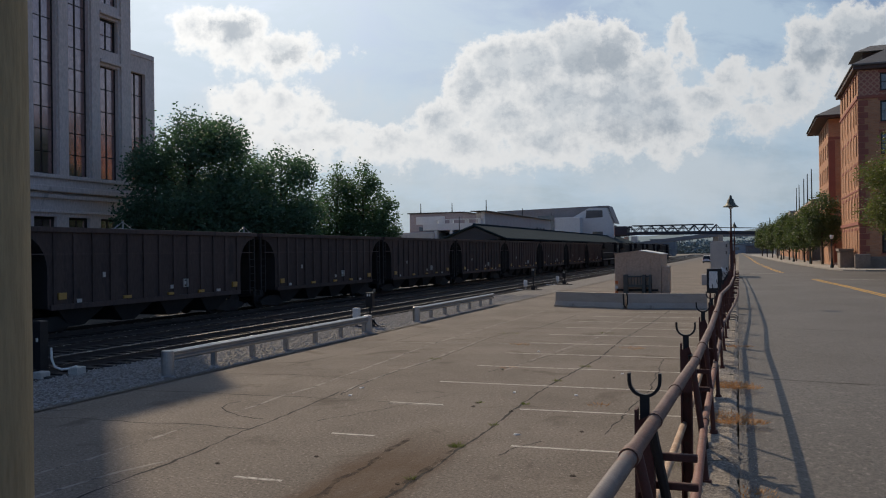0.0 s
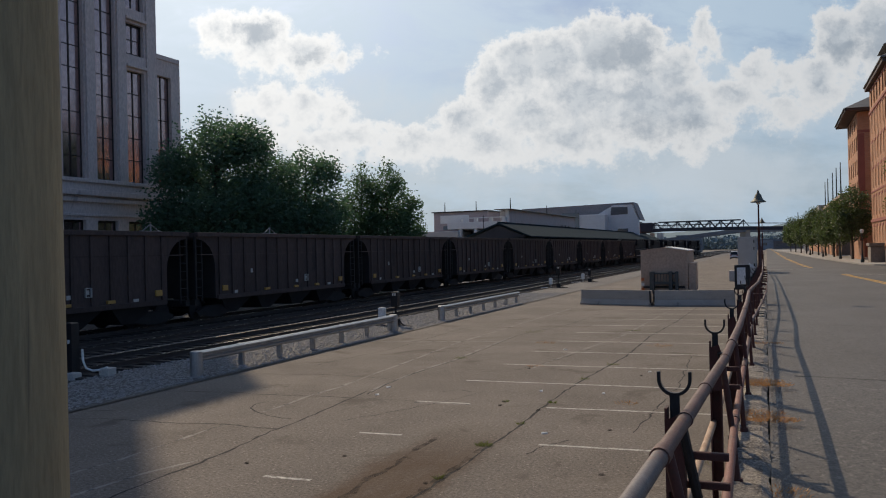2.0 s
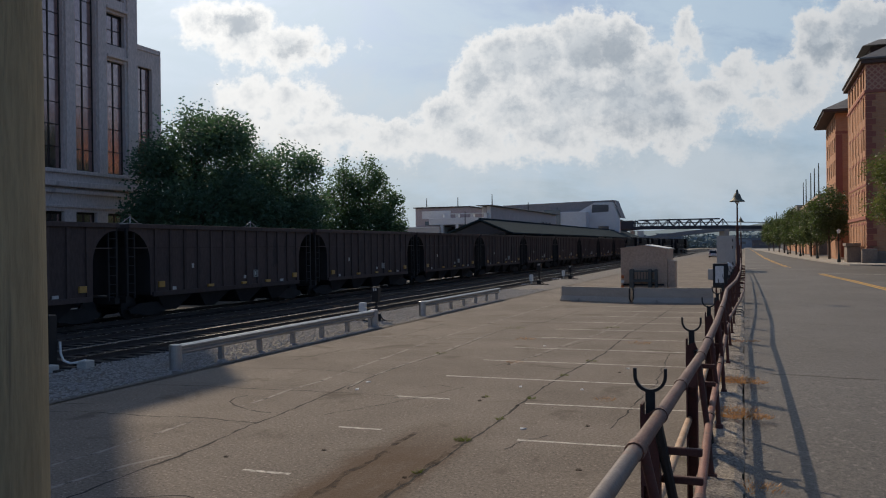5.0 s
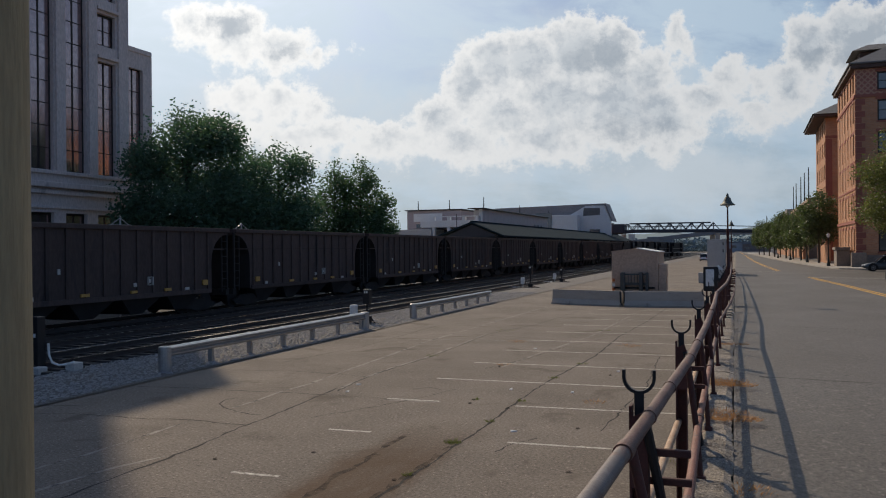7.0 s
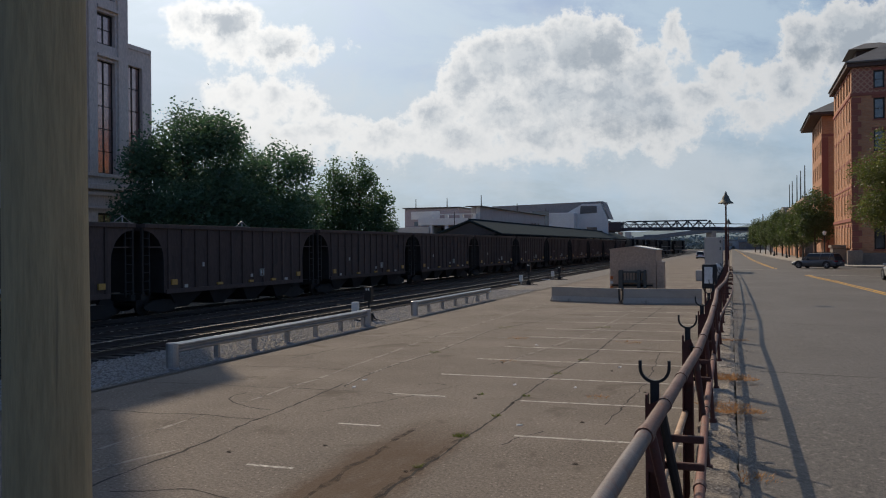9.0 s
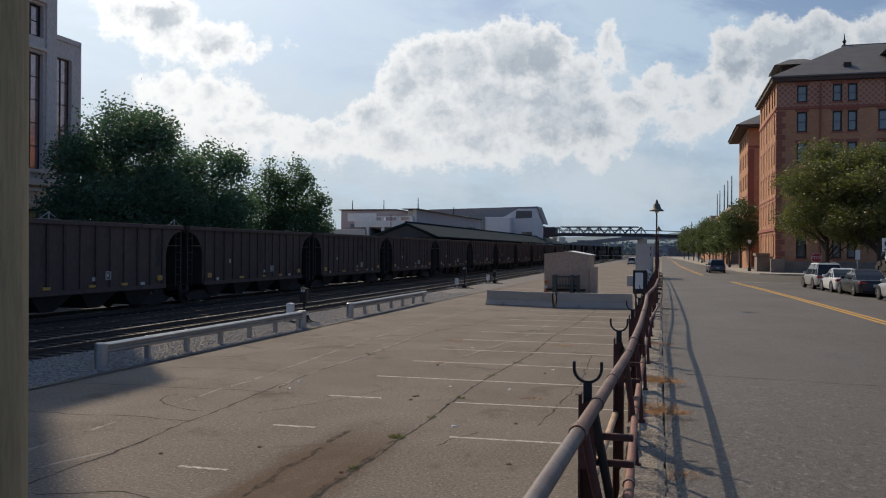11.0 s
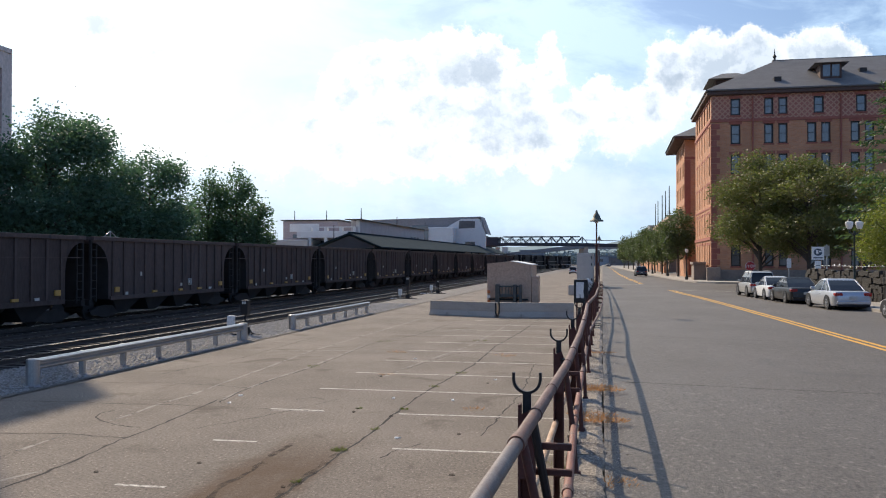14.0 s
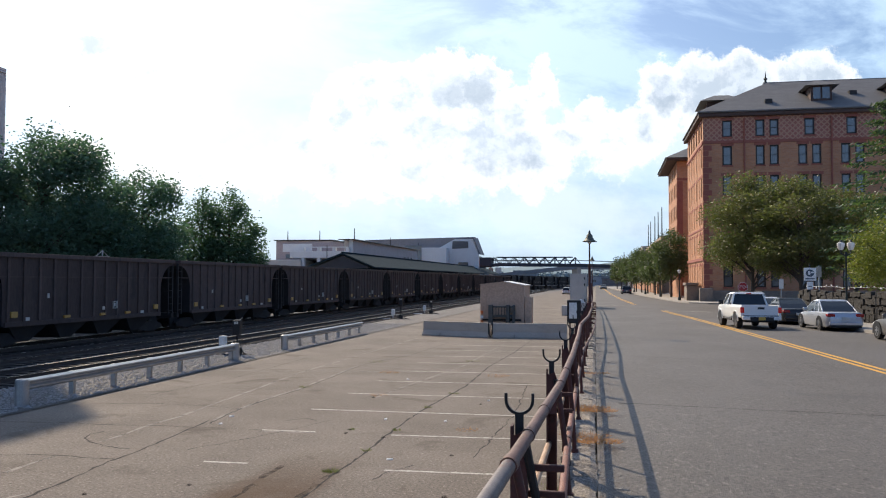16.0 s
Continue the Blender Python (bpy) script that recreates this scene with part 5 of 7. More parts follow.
part("facade", holed_wall((-45, Y0, 0), NY, 52.2 - Y0, 40.0, rects, 0.45), LIMESTONE, tower)
part("body", MB().box(-70, -45.6, Y0, 52.15, 0, 39.8), LIMESTONE, tower)
part("upper_storeys", MB().box(-70, -46.0, Y0, 49.3, 39.8, 56, 0.1), LIMESTONE, tower)
for a, b, c, d in rects:
    nb = max(1, round((d - c) / 1.55) - 1)
    sash_window(tower, (-45, Y0 + a, c), NY, b - a, d - c, MULLION, PINK_GLASS, nb, 1, 0.3)
for k in range(13):
    c = 50.0 - 3.07 * (k + 0.5)
    if c > Y0 + 1:
        part("pilaster", MB().box(-45.0, -44.82, c - 0.42, c + 0.42, 8.6, 33.2, 0.03), LIMESTONE, tower)
part("pilaster", MB().box(-45.0, -44.85, 51.15, 52.2, 8.6, 33.2, 0.03), LIMESTONE, tower)
for z0, z1, d in ((7.55, 7.95, 0.45), (7.1, 7.4, 0.25), (8.5, 8.78, 0.2), (6.1, 6.3, 0.15)):
    part("ledge", MB().box(-45.0, -45 + d, Y0, 52.25, z0, z1, 0.04), LIMESTONE, tower)
for z in (17.5, 21.1):
    part("ledge", MB().box(-45.0, -44.7, 48.9, 51.1, z, z + 0.25, 0.03), LIMESTONE, tower)
wm = holed_wall((-45.3, 52.2, 0), NY, 3.0, 18.9, [(0.35, 2.15, 8.8, 17.6)], 0.4)
part("wing", wm, LIMESTONE, tower)
m = MB()
arc = [(-45.95 + 0.65 * math.cos(q), 55.2 + 0.65 * math.sin(q)) for q in [math.pi / 2 * k / 6 for k in range(7)]]
m.prism([(-70, 52.3)] + [(-45.9, 52.3), (-45.9, 55.2)] + arc + [(-70, 55.85)], "z", 0, 18.9)
part("wing_corner", m, LIMESTONE, tower)
part("wing_cap", MB().prism([(-70, 52.2), (-45.2, 52.2), (-45.2, 55.3), (-45.9, 55.95), (-70, 55.95)], "z", 18.9, 19.25), LIMESTONE, tower)
sash_window(tower, (-45.3, 52.55, 8.8), NY, 1.8, 8.8, MULLION, PINK_GLASS, 4, 1, 0.3)


# ---- trees ----
def crown_mesh(name, lobes, n, leaf, seed, flat=0.5):
    """Many leaves scattered through a crown of uneven lobes (x, y, z, rx, rz)."""
    r = random.Random(seed)
    weights = [l[3] ** 2 * l[4] for l in lobes]
    v, f = [], []
    for _ in range(n):
        x, y, z, rx, rz = r.choices(lobes, weights)[0]
        a, b = r.uniform(0, 6.283), math.acos(r.uniform(-0.85, 1))
        k = r.random() ** 0.33 * (1.0 + 0.12 * r.gauss(0, 1))
        px, py, pz = x + rx * k * math.sin(b) * math.cos(a), y + rx * k * math.sin(b) * math.sin(a), z + rz * k * math.cos(b)
        s = leaf * r.uniform(0.6, 1.3)
        d1 = Vector((r.gauss(0, 1), r.gauss(0, 1), r.gauss(0, flat))).normalized() * s
        d2 = d1.cross(Vector((r.gauss(0, 1), r.gauss(0, 1), r.gauss(0, 1)))).normalized() * s * 0.6
        c = Vector((px, py, pz))
        i = len(v)
        v += [tuple(c - d1), tuple(c + d2 * 0.9 - d1 * 0.1), tuple(c + d1), tuple(c - d2 * 0.9 + d1 * 0.1)]
        f.append((i, i + 1, i + 2, i + 3))
    me = bpy.data.meshes.new(name)
    me.from_pydata(v, [], f)
    return me


def make_lobes(h, base, rad, n, seed, peak=1.0, core=0.84):
    r = random.Random(seed)
    out = [(0, 0, base + (h - base) * 0.47, rad * core, (h - base) * 0.55 * core), (0, 0, base + (h - base) * 0.3, rad * core, (h - base) * 0.36 * core)]
    for k in range(n):
        a = 6.283 * k / n * 2.4 + r.uniform(-0.4, 0.4)
        t = (k + 0.5) / n
        z = base + (h - base) * (0.16 + 0.72 * t)
        w = rad * (1 - abs(t - 0.38) ** 1.6 * 1.05 * peak) * 0.68
        s = rad * r.uniform(0.24, 0.4)
        out.append((w * math.cos(a), w * math.sin(a), z, s, s * r.uniform(0.7, 1.0)))
    out.append((r.uniform(-0.1, 0.1) * rad, 0, h - rad * 0.28, rad * 0.24, rad * 0.28))
    return out


def tree(x, y, z0, h, base, rad, leaf_material, label, n=7000, leaf=0.16, seed=1, peak=1.0, nl=22, trunk=0.2, group="", core=0.84):
    t = thing("tree", label, "tree", group, Matrix.Translation((x, y, z0)))
    lobes = make_lobes(h, base, rad, nl, seed, peak, core)
    m = MB().tube([(0, 0, -0.05), (0.03, 0.02, base * 0.6), (-0.05, 0, base + (h - base) * 0.4), (0, 0.05, h * 0.88)], [trunk, trunk * 0.8, trunk * 0.5, 0.03], 9)
    part("trunk", m, BARK, t, "", True)
    for k, (lx, ly, lz, s, _) in enumerate(lobes[2:-1:2]):
        zb = max(base * 0.8, lz - 0.45 * math.hypot(lx, ly) - 0.8)
        part("limb", MB().tube([(0, 0, zb), (lx * 0.5, ly * 0.5, (zb + lz) / 2 + 0.1), (lx, ly, lz)], [trunk * 0.4, trunk * 0.25, 0.02], 6), BARK, t)
    part("crown", crown_mesh("crown", lobes, n, leaf, seed), leaf_material, t)
    return t


DARKTREE = "broad dark green tree standing behind the coal train"
PALETREE = "pointed lighter green poplar behind the coal train"
tree(-37.5, 49.6, 0, 13.7, 1.2, 5.2, LEAF_DARK, DARKTREE, 56000, 0.125, 14, 0.85, 46, 0.3)
tree(-34.6, 57.2, 0, 11.8, 1.2, 3.8, LEAF_DARK, DARKTREE, 22000, 0.13, 5, 0.75, 30, 0.22)
tree(-35.6, 53.2, 0, 11.4, 1.0, 3.6, LEAF_DARK, DARKTREE, 20000, 0.13, 8, 0.7, 24, 0.2)
tree(-33.2, 64.0, 0, 11.0, 0.8, 2.3, LEAF_LIGHT, PALETREE, 12000, 0.12, 6, 1.25, 30, 0.18)
tree(-31.3, 65.2, 0, 11.3, 0.8, 2.5, LEAF_LIGHT, PALETREE, 14000, 0.12, 7, 1.25, 30, 0.2)
tree(-30.2, 67.0, 0, 8.9, 0.8, 1.9, LEAF_LIGHT, PALETREE, 8000, 0.12, 12, 1.2, 22, 0.16)
tree(-34.9, 61.6, 0, 7.8, 0.8, 2.2, LEAF_DARK, DARKTREE, 8000, 0.13, 11, 0.75, 22, 0.2)


# ---- catenary-like antennas on the far roofs are slim poles ----
def mast(name, label, cat, x, y, z0, h, r, material, group=""):
    m = MB().tube([(0, 0, 0), (0, 0, h)], [r, r * 0.6], 8)
    return tagged(part(name, m, material, at=Matrix.Translation((x, y, z0))), label, cat, group)


for x, y in ((-28.2, 32.2), (-28.2, 42.4)):
    sm = thing("track_signal", "slim steel signal post with a small cross arm beyond the train", "signal post", "signals beyond the train", Matrix.Translation((x, y, 0)))
    part("post", MB().tube([(0, 0, 0), (0, 0, 4.75)], 0.04, 8), GALV, sm)
    part("cross_arm", MB().box(-0.05, 0.05, -0.75, 0.75, 4.32, 4.4), GALV, sm)
    for s in (-1, 1):
        part("stay", MB().tube([(0, 0.6 * s, 4.38), (0, 0, 4.72)], 0.02, 6), GALV, sm)


# ---- station canopy, garage and buildings past the train ----
canopy = thing("station_canopy", "long station platform canopy with a blue-green gabled roof", "station canopy")
part("roof", MB().prism([(-36.0, 4.3), (-31.0, 6.15), (-26.9, 4.5), (-26.9, 4.65), (-31.0, 6.35), (-36.0, 4.5)], "y", 95, 216), GREEN_ROOF, canopy)
part("gable", MB().prism([(-35.2, 4.35), (-31, 6.0), (-27.6, 4.55)], "y", 95.3, 95.6), BRIDGE, canopy)
part("ridge", MB().box(-31.12, -30.88, 95, 216, 6.33, 6.48), GREEN_ROOF, canopy)
for k in range(13):
    part("post", MB().tube([(-31, 96 + 9.8 * k, 0), (-31, 96 + 9.8 * k, 5.9)], 0.15, 8), BRIDGE, canopy)

garage = thing("parking_garage", "pale concrete parking garage with open decks", "parking garage")
part("wall", MB().box(-58, -46.5, 122, 140, 0, 6.2, 0.1), CONCRETE, garage)
part("stair_block", MB().box(-52.6, -43.2, 127, 142, 6.2, 9.4, 0.1), PALE_BRICK, garage)
part("roof_band", MB().box(-52.9, -42.9, 126.7, 142.2, 9.4, 9.55), MULLION, garage)
part("sign_band", MB().box(-51.4, -46.4, 126.85, 126.98, 7.6, 8.9), WHITE_PAINT, garage)
part("stair_window", MB().box(-50.9, -44, 126.9, 127.02, 6.55, 7.2), GLASS_DARK, garage)
for z in (1.0, 3.9, 6.5):
    part("deck", MB().box(-48.5, -38.95, 122.6, 165, z, z + 1.05, 0.03), WHITE_PAINT, garage)
part("top_rail", MB().box(-46, -38.95, 122.6, 122.7, 8.1, 8.25), WHITE_PAINT, garage)
for x in (-46.4, -43.8, -41.3, -39.1):
    part("column", MB().box(x - 0.25, x + 0.25, 122.7, 123.4, 0, 8.15), WHITE_PAINT, garage)
part("core", MB().box(-48, -39, 128, 164, 0, 7.4), BRIDGE, garage)

hall = thing("grey_hall", "long grey-brown hall with a sloping flat roof", "building")
part("front_wall", holed_wall((-38.5, 123.8, 0), NY, 45, 9.3, [(33, 34.4, 4.6, 7.6), (35.8, 37.2, 4.6, 7.6), (38.6, 40, 4.6, 7.6)], 0.4), HALL_WALL, hall)
part("body", MB().box(-40.2, -39.1, 124.4, 168.7, 0, 9.2), HALL_WALL, hall)
part("roof", MB().box(-40.6, -37.9, 122.6, 169.4, 9.3, 9.42, 0.02), MULLION, hall)
for a in (33, 35.8, 38.6):
    sash_window(hall, (-38.5, 123.8 + a, 4.6), NY, 1.4, 3.0, MULLION, GLASS_DARK, 1, 0, 0.2)

part("end_strip", MB().box(-39.05, -38.52, 123.4, 123.78, 0, 9.3), WHITE_PAINT, hall, "pale corner strip")
gable = thing("white_gabled_building", "white gabled building with a dark roof beyond the platform", "building")
part("end_wall", MB().prism([(-42, 0), (-29.7, 0), (-29.7, 9.3), (-31.2, 13.0), (-35.5, 13.0), (-42, 9.4)], "y", 196, 197.2), WHITE_PAINT, gable)
part("body", MB().box(-60, -31, 197.2, 202.5, 0, 9.0), WHITE_PAINT, gable)
part("roof", MB().prism([(-58, 8.9), (-42.2, 8.9), (-35.5, 13.05), (-31.1, 13.15), (-29.6, 9.3), (-29.3, 9.3), (-30.9, 13.5), (-36, 13.4), (-58, 12.9)], "y", 196.3, 203), GABLE_ROOF, gable)
part("annex", MB().box(-46.5, -36.8, 192, 197, 0, 10.8, 0.1), WHITE_PAINT, gable)
part("annex_glass", MB().box(-46.7, -42.8, 191.7, 192.05, 4.5, 11.3), GLASS_DARK, gable)
part("gable_window", MB().box(-34.6, -32.2, 195.9, 196.02, 5.4, 7.4), GLASS_DARK, gable)
part("dark_gable", MB().prism([(-36.2, 10.6), (-32.2, 10.8), (-32.2, 12.4), (-36.0, 12.5)], "y", 195.93, 196.02), SLATE, gable)
for x, y, z0, h in ((-51, 128, 9.5, 1.6), (-45.5, 128, 9.5, 1.6), (-38.4, 124, 9.45, 1.7), (-38.4, 146, 9.45, 1.4), (-44, 194, 10.7, 1.3), (-41.5, 120, 0, 8.4)):
    mast("roof_mast", "slim dark lightning mast on the far roofs", "mast", x, y, z0, h, 0.09, BLACK_METAL, "roof masts")
low = thing("far_workshop", "low dark brick workshop under the footbridge", "building")
part("block", MB().box(-62, -37.5, 238, 250, 0, 9.8, 0.1), BRICK_TRIM, low)
part("roof", MB().box(-62.5, -37, 237.5, 250.5, 9.8, 10.3), BRIDGE, low)

# ---- footbridge over the tracks and the road bridge behind ----
fb = thing("footbridge", "dark blue steel truss footbridge over the tracks", "bridge")
BY = 262
part("deck", MB().rings([[(-45, BY, 6.6), (-45, BY + 4, 6.6), (-45, BY + 4, 7.6), (-45, BY, 7.6)], [(-33, BY, 7.6), (-33, BY + 4, 7.6), (-33, BY + 4, 8.6), (-33, BY, 8.6)], [(-8, BY, 7.4), (-8, BY + 4, 7.4), (-8, BY + 4, 8.4), (-8, BY, 8.4)], [(14, BY, 6.6), (14, BY + 4, 6.6), (14, BY + 4, 7.8), (14, BY, 7.8)]]), BRIDGE, fb)
for y in (BY, BY + 3.9):
    part("top_chord", MB().box(-34, -10, y, y + 0.3, 10.3, 10.6), BRIDGE, fb)
    k = 0
    x = -36.5
    while x < -8.2:
        part("diagonal", MB().tube([(x, y + 0.15, 8.5), (x + 1.7, y + 0.15, 10.4)], 0.13, 6), BRIDGE, fb)
        part("diagonal", MB().tube([(x + 1.7, y + 0.15, 10.4), (x + 3.2, y + 0.15, 8.5)], 0.13, 6), BRIDGE, fb)
        part("upright", MB().box(x + 1.62, x + 1.78, y, y + 0.25, 8.4, 10.4), BRIDGE, fb)
        x += 3.2
    part("handrail", MB().tube([(-36, y + 0.1, 9.5), (-8, y + 0.1, 9.4), (14, y + 0.1, 8.7)], 0.08, 6), BRIDGE, fb)
for x in (-36, -8, 8):
    part("pier", MB().box(x - 0.6, x + 0.6, BY + 1, BY + 3, 0, 7.2), CONCRETE, fb)
part("stair_head", MB().box(-41, -35.5, BY - 0.5, BY + 4.5, 7.5, 10.4, 0.2), BRIDGE, fb)
rb = thing("road_bridge", "long concrete road bridge rising beyond the footbridge", "bridge")
part("deck", MB().rings([[(-75, 300, 1.6), (-75, 308, 1.6), (-75, 308, 2.8), (-75, 300, 2.8)], [(-40, 310, 4.4), (-40, 318, 4.4), (-40, 318, 5.6), (-40, 310, 5.6)], [(-12, 330, 7.6), (-12, 338, 7.6), (-12, 338, 9.2), (-12, 330, 9.2)], [(40, 345, 7.6), (40, 353, 7.6), (40, 353, 9.4), (40, 345, 9.4)]]), mat("pale_bridge_concrete", (0.20, 0.21, 0.22), rough=0.8, scale=0.3, fine=3), rb)
for x, y in ((-40, 313), (-12, 333), (10, 340)):
    part("pier", MB().box(x - 1, x + 1, y, y + 3, 0, 8), CONCRETE, rb)
for x, h in ((7.5, 5.5), (13, 5.0), (18.5, 7)):
    mast("bridge_lamp", "thin lamp mast on the far road bridge", "mast", x, 342, 9.2, h, 0.22, BLACK_METAL, "bridge lamps")

# ---- far town and hills ----
rng = random.Random(21)
# muted wall tones, distance haze put into their colour
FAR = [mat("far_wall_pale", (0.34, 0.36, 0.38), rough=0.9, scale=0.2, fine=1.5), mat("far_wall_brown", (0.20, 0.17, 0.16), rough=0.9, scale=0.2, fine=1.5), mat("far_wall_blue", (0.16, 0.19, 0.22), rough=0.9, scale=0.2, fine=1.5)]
for k in range(34):
    y = rng.uniform(380, 800)
    x = rng.uniform(-0.24, 0.05) * y
    w, h, d = rng.uniform(8, 26), rng.uniform(3.0, 8.5) * (y / 500), rng.uniform(8, 20)
    b = thing("far_building", "low hazy warehouse in the distance", "building", "distant buildings", Matrix.Translation((x, y, 0)))
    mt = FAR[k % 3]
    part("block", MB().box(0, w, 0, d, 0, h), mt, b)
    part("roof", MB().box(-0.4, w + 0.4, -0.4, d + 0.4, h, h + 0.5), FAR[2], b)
    for q in range(int(w / 5)):
        part("window", MB().box(1 + q * 5, 3.2 + q * 5, -0.08, 0.02, h * 0.45, h * 0.72), GLASS_DARK, b)
for name, y, h0, amp, seed in (("hill_near", 1300, 14, 26, 1), ("hill_far", 2300, 38, 45, 2)):
    m = MB()
    r = random.Random(seed)
    ph = [r.uniform(0, 6.28) for _ in range(6)]
    rows = []
    for k in range(161):
        x = -2600 + 32.5 * k
        z = h0 + amp * (0.5 + 0.28 * math.sin(x / 410 + ph[0]) + 0.2 * math.sin(x / 170 + ph[1]) + 0.07 * math.sin(x / 47 + ph[2]) + 0.04 * math.sin(x / 19 + ph[3]))
        rows.append([(x, y, -0.5), (x, y + 90, z * 0.6), (x, y + 220, z), (x, y + 420, z * 0.5)])
    n = len(m.v)
    for row in rows:
        m.v += row
    for k in range(160):
        for q in range(3):
            a = 4 * k + q
            m.f.append((a, a + 4, a + 5, a + 1))
    setting(name, m, HILL, "bluish hazy wooded hills along the horizon", "hills")

# hedge-like far trees under the hills, with the same haze in their colour
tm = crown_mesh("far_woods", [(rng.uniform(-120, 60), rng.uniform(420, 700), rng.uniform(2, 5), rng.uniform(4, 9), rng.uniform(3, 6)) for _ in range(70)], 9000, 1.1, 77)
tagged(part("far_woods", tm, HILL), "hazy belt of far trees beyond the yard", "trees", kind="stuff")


# ---- brick hotel ----
hotel = thing("brick_hotel", "large red brick hotel with a grey slate hipped roof", "hotel")
HX, HY, HW, HD = 11.4, 100.6, 36.0, 18.5
G = road_z(100)
ROWS = [(2.4, 4.9), (6.3, 8.6), (9.8, 12.1), (13.1, 15.4), (16.6, 18.9), (19.95, 21.9)]
PAIRS = [(2.15, 3.25), (5.85, 6.85), (7.4, 8.4), (10.5, 11.5), (12.0, 13.0), (15.1, 16.1), (16.6, 17.6), (20.2, 21.2), (21.7, 22.7), (25, 26), (26.5, 27.5), (30, 31), (33, 34)]
TOPS = [(2.15, 3.25), (5.85, 6.85), (7.4, 8.4), (11.2, 12.3), (15.7, 16.8), (20.8, 21.9), (25.6, 26.7), (30, 31), (33, 34)]
front = [(a, b, c, d) for c, d in ROWS[:5] for a, b in PAIRS]
top = [(a, b, ROWS[5][0], ROWS[5][1]) for a, b in TOPS]
EX, WY = (1, 0, 0), (0, -1, 0)
part("front_wall", holed_wall((HX + 0.004, HY - 0.004, 0), EX, HW, 19.3, front, 0.35, G), BRICK, hotel)
part("top_storey_wall", holed_wall((HX + 0.004, HY - 0.004, 0), EX, HW, 22.3, top, 0.35, 19.3), BRICK_DIAPER, hotel)
for a, b, c, d in front + top:
    sash_window(hotel, (HX + a, HY, c), EX, b - a, d - c, MULLION, GLASS_DARK, 1, 0, 0.14)
    part("lintel", MB().box(HX + a - 0.18, HX + b + 0.18, HY - 0.06, HY - 0.002, d, d + 0.32), BRICK_TRIM, hotel)
    part("sill", MB().box(HX + a - 0.1, HX + b + 0.1, HY - 0.1, HY - 0.002, c - 0.16, c), BRICK_TRIM, hotel)
scol = [1.7, 4.7, 7.7, 10.7, 13.7, 16.0]
side = [(u, u + 1.35, c, d) for c, d in ROWS for u in scol]
part("street_wall", holed_wall((HX, HY + HD, 0), WY, HD, 22.3, side, 0.35, G), BRICK, hotel)
for a, b, c, d in side:
    sash_window(hotel, (HX, HY + HD - a, c), WY, b - a, d - c, MULLION, GLASS_DARK, 1, 0, 0.14)
    part("lintel", MB().box(HX - 0.06, HX - 0.002, HY + HD - b - 0.15, HY + HD - a + 0.15, d, d + 0.3), BRICK_TRIM, hotel)
for y in (0.9, 3.6, 6.6, 9.6, 12.6, 15.6, 18.2):
    part("pier", MB().box(HX - 0.03, HX - 0.003, HY + y - 0.3, HY + y + 0.3, G, 19.0), BRICK, hotel)
part("core", MB().box(HX + 0.5, HX + HW - 0.5, HY + 0.6, HY + HD - 0.5, G, 22.2), BRICK_TRIM, hotel)
part("rear_wall", MB().box(HX + 0.1, HX + HW, HY + HD, HY + HD + 0.4, G, 22.3), BRICK, hotel)
for k in range(26):
    z = 1.9 + k * 0.66
    w = 0.95 if k % 2 else 0.6
    part("quoin", MB().box(HX - 0.05, HX + w, HY - 0.07, HY + 0.002, z, z + 0.6), BRICK_TRIM, hotel)
for z, d, h in ((5.5, 0.16, 0.35), (19.2, 0.14, 0.3), (9.2, 0.08, 0.2)):
    part("belt_course", MB().box(HX - d, HX + HW, HY - d, HY + 0.002, z, z + h), BRICK_TRIM, hotel)
    part("belt_course", MB().box(HX - d, HX + 0.002, HY + 0.01, HY + HD, z, z + h), BRICK_TRIM, hotel)
part("plinth", MB().box(HX - 0.3, HX + HW, HY - 0.3, HY - 0.004, G, 2.0, 0.05), BASE_STONE, hotel)
part("plinth", MB().box(HX - 0.3, HX - 0.004, HY + 0.02, HY + HD, G, 2.0, 0.05), BASE_STONE, hotel)
for u in (4.6, 14.1, 24):
    part("downpipe", MB().tube([(HX + u, HY - 0.12, 2), (HX + u, HY - 0.12, 22)], 0.1, 8), BRICK_TRIM, hotel)
part("cornice", MB().box(HX - 0.5, HX + HW + 0.5, HY - 0.5, HY + HD + 0.5, 22.3, 22.75, 0.06), EAVE, hotel)
part("gutter", MB().box(HX - 0.65, HX + HW + 0.65, HY - 0.65, HY + HD + 0.65, 22.75, 22.95, 0.05), SLATE, hotel)


def hip_roof(x0, x1, y0, y1, z0, z1, run):
    ym, e = (y0 + y1) / 2, 0.5
    return MB().rings([[(x0, y0, z0), (x1, y0, z0), (x1, y1, z0), (x0, y1, z0)], [(x0 + run, ym - e, z1), (x1 - run, ym - e, z1), (x1 - run, ym + e, z1), (x0 + run, ym + e, z1)]])


part("roof", hip_roof(HX - 0.6, HX + HW + 0.6, HY - 0.6, HY + HD + 0.6, 22.95, 28.1, 9.3), SLATE, hotel)
part("ridge_cap", MB().box(HX + 8.4, HX + HW - 8.4, HY + HD / 2 - 0.3, HY + HD / 2 + 0.3, 28.0, 28.25), SLATE, hotel)
part("finial", MB().lathe([(0.2, 0), (0.12, 0.3), (0.25, 0.55), (0.08, 0.8), (0.02, 1.5)], HX + 8.7, HY + HD / 2, 28.2, 10), POST_GREEN, hotel)
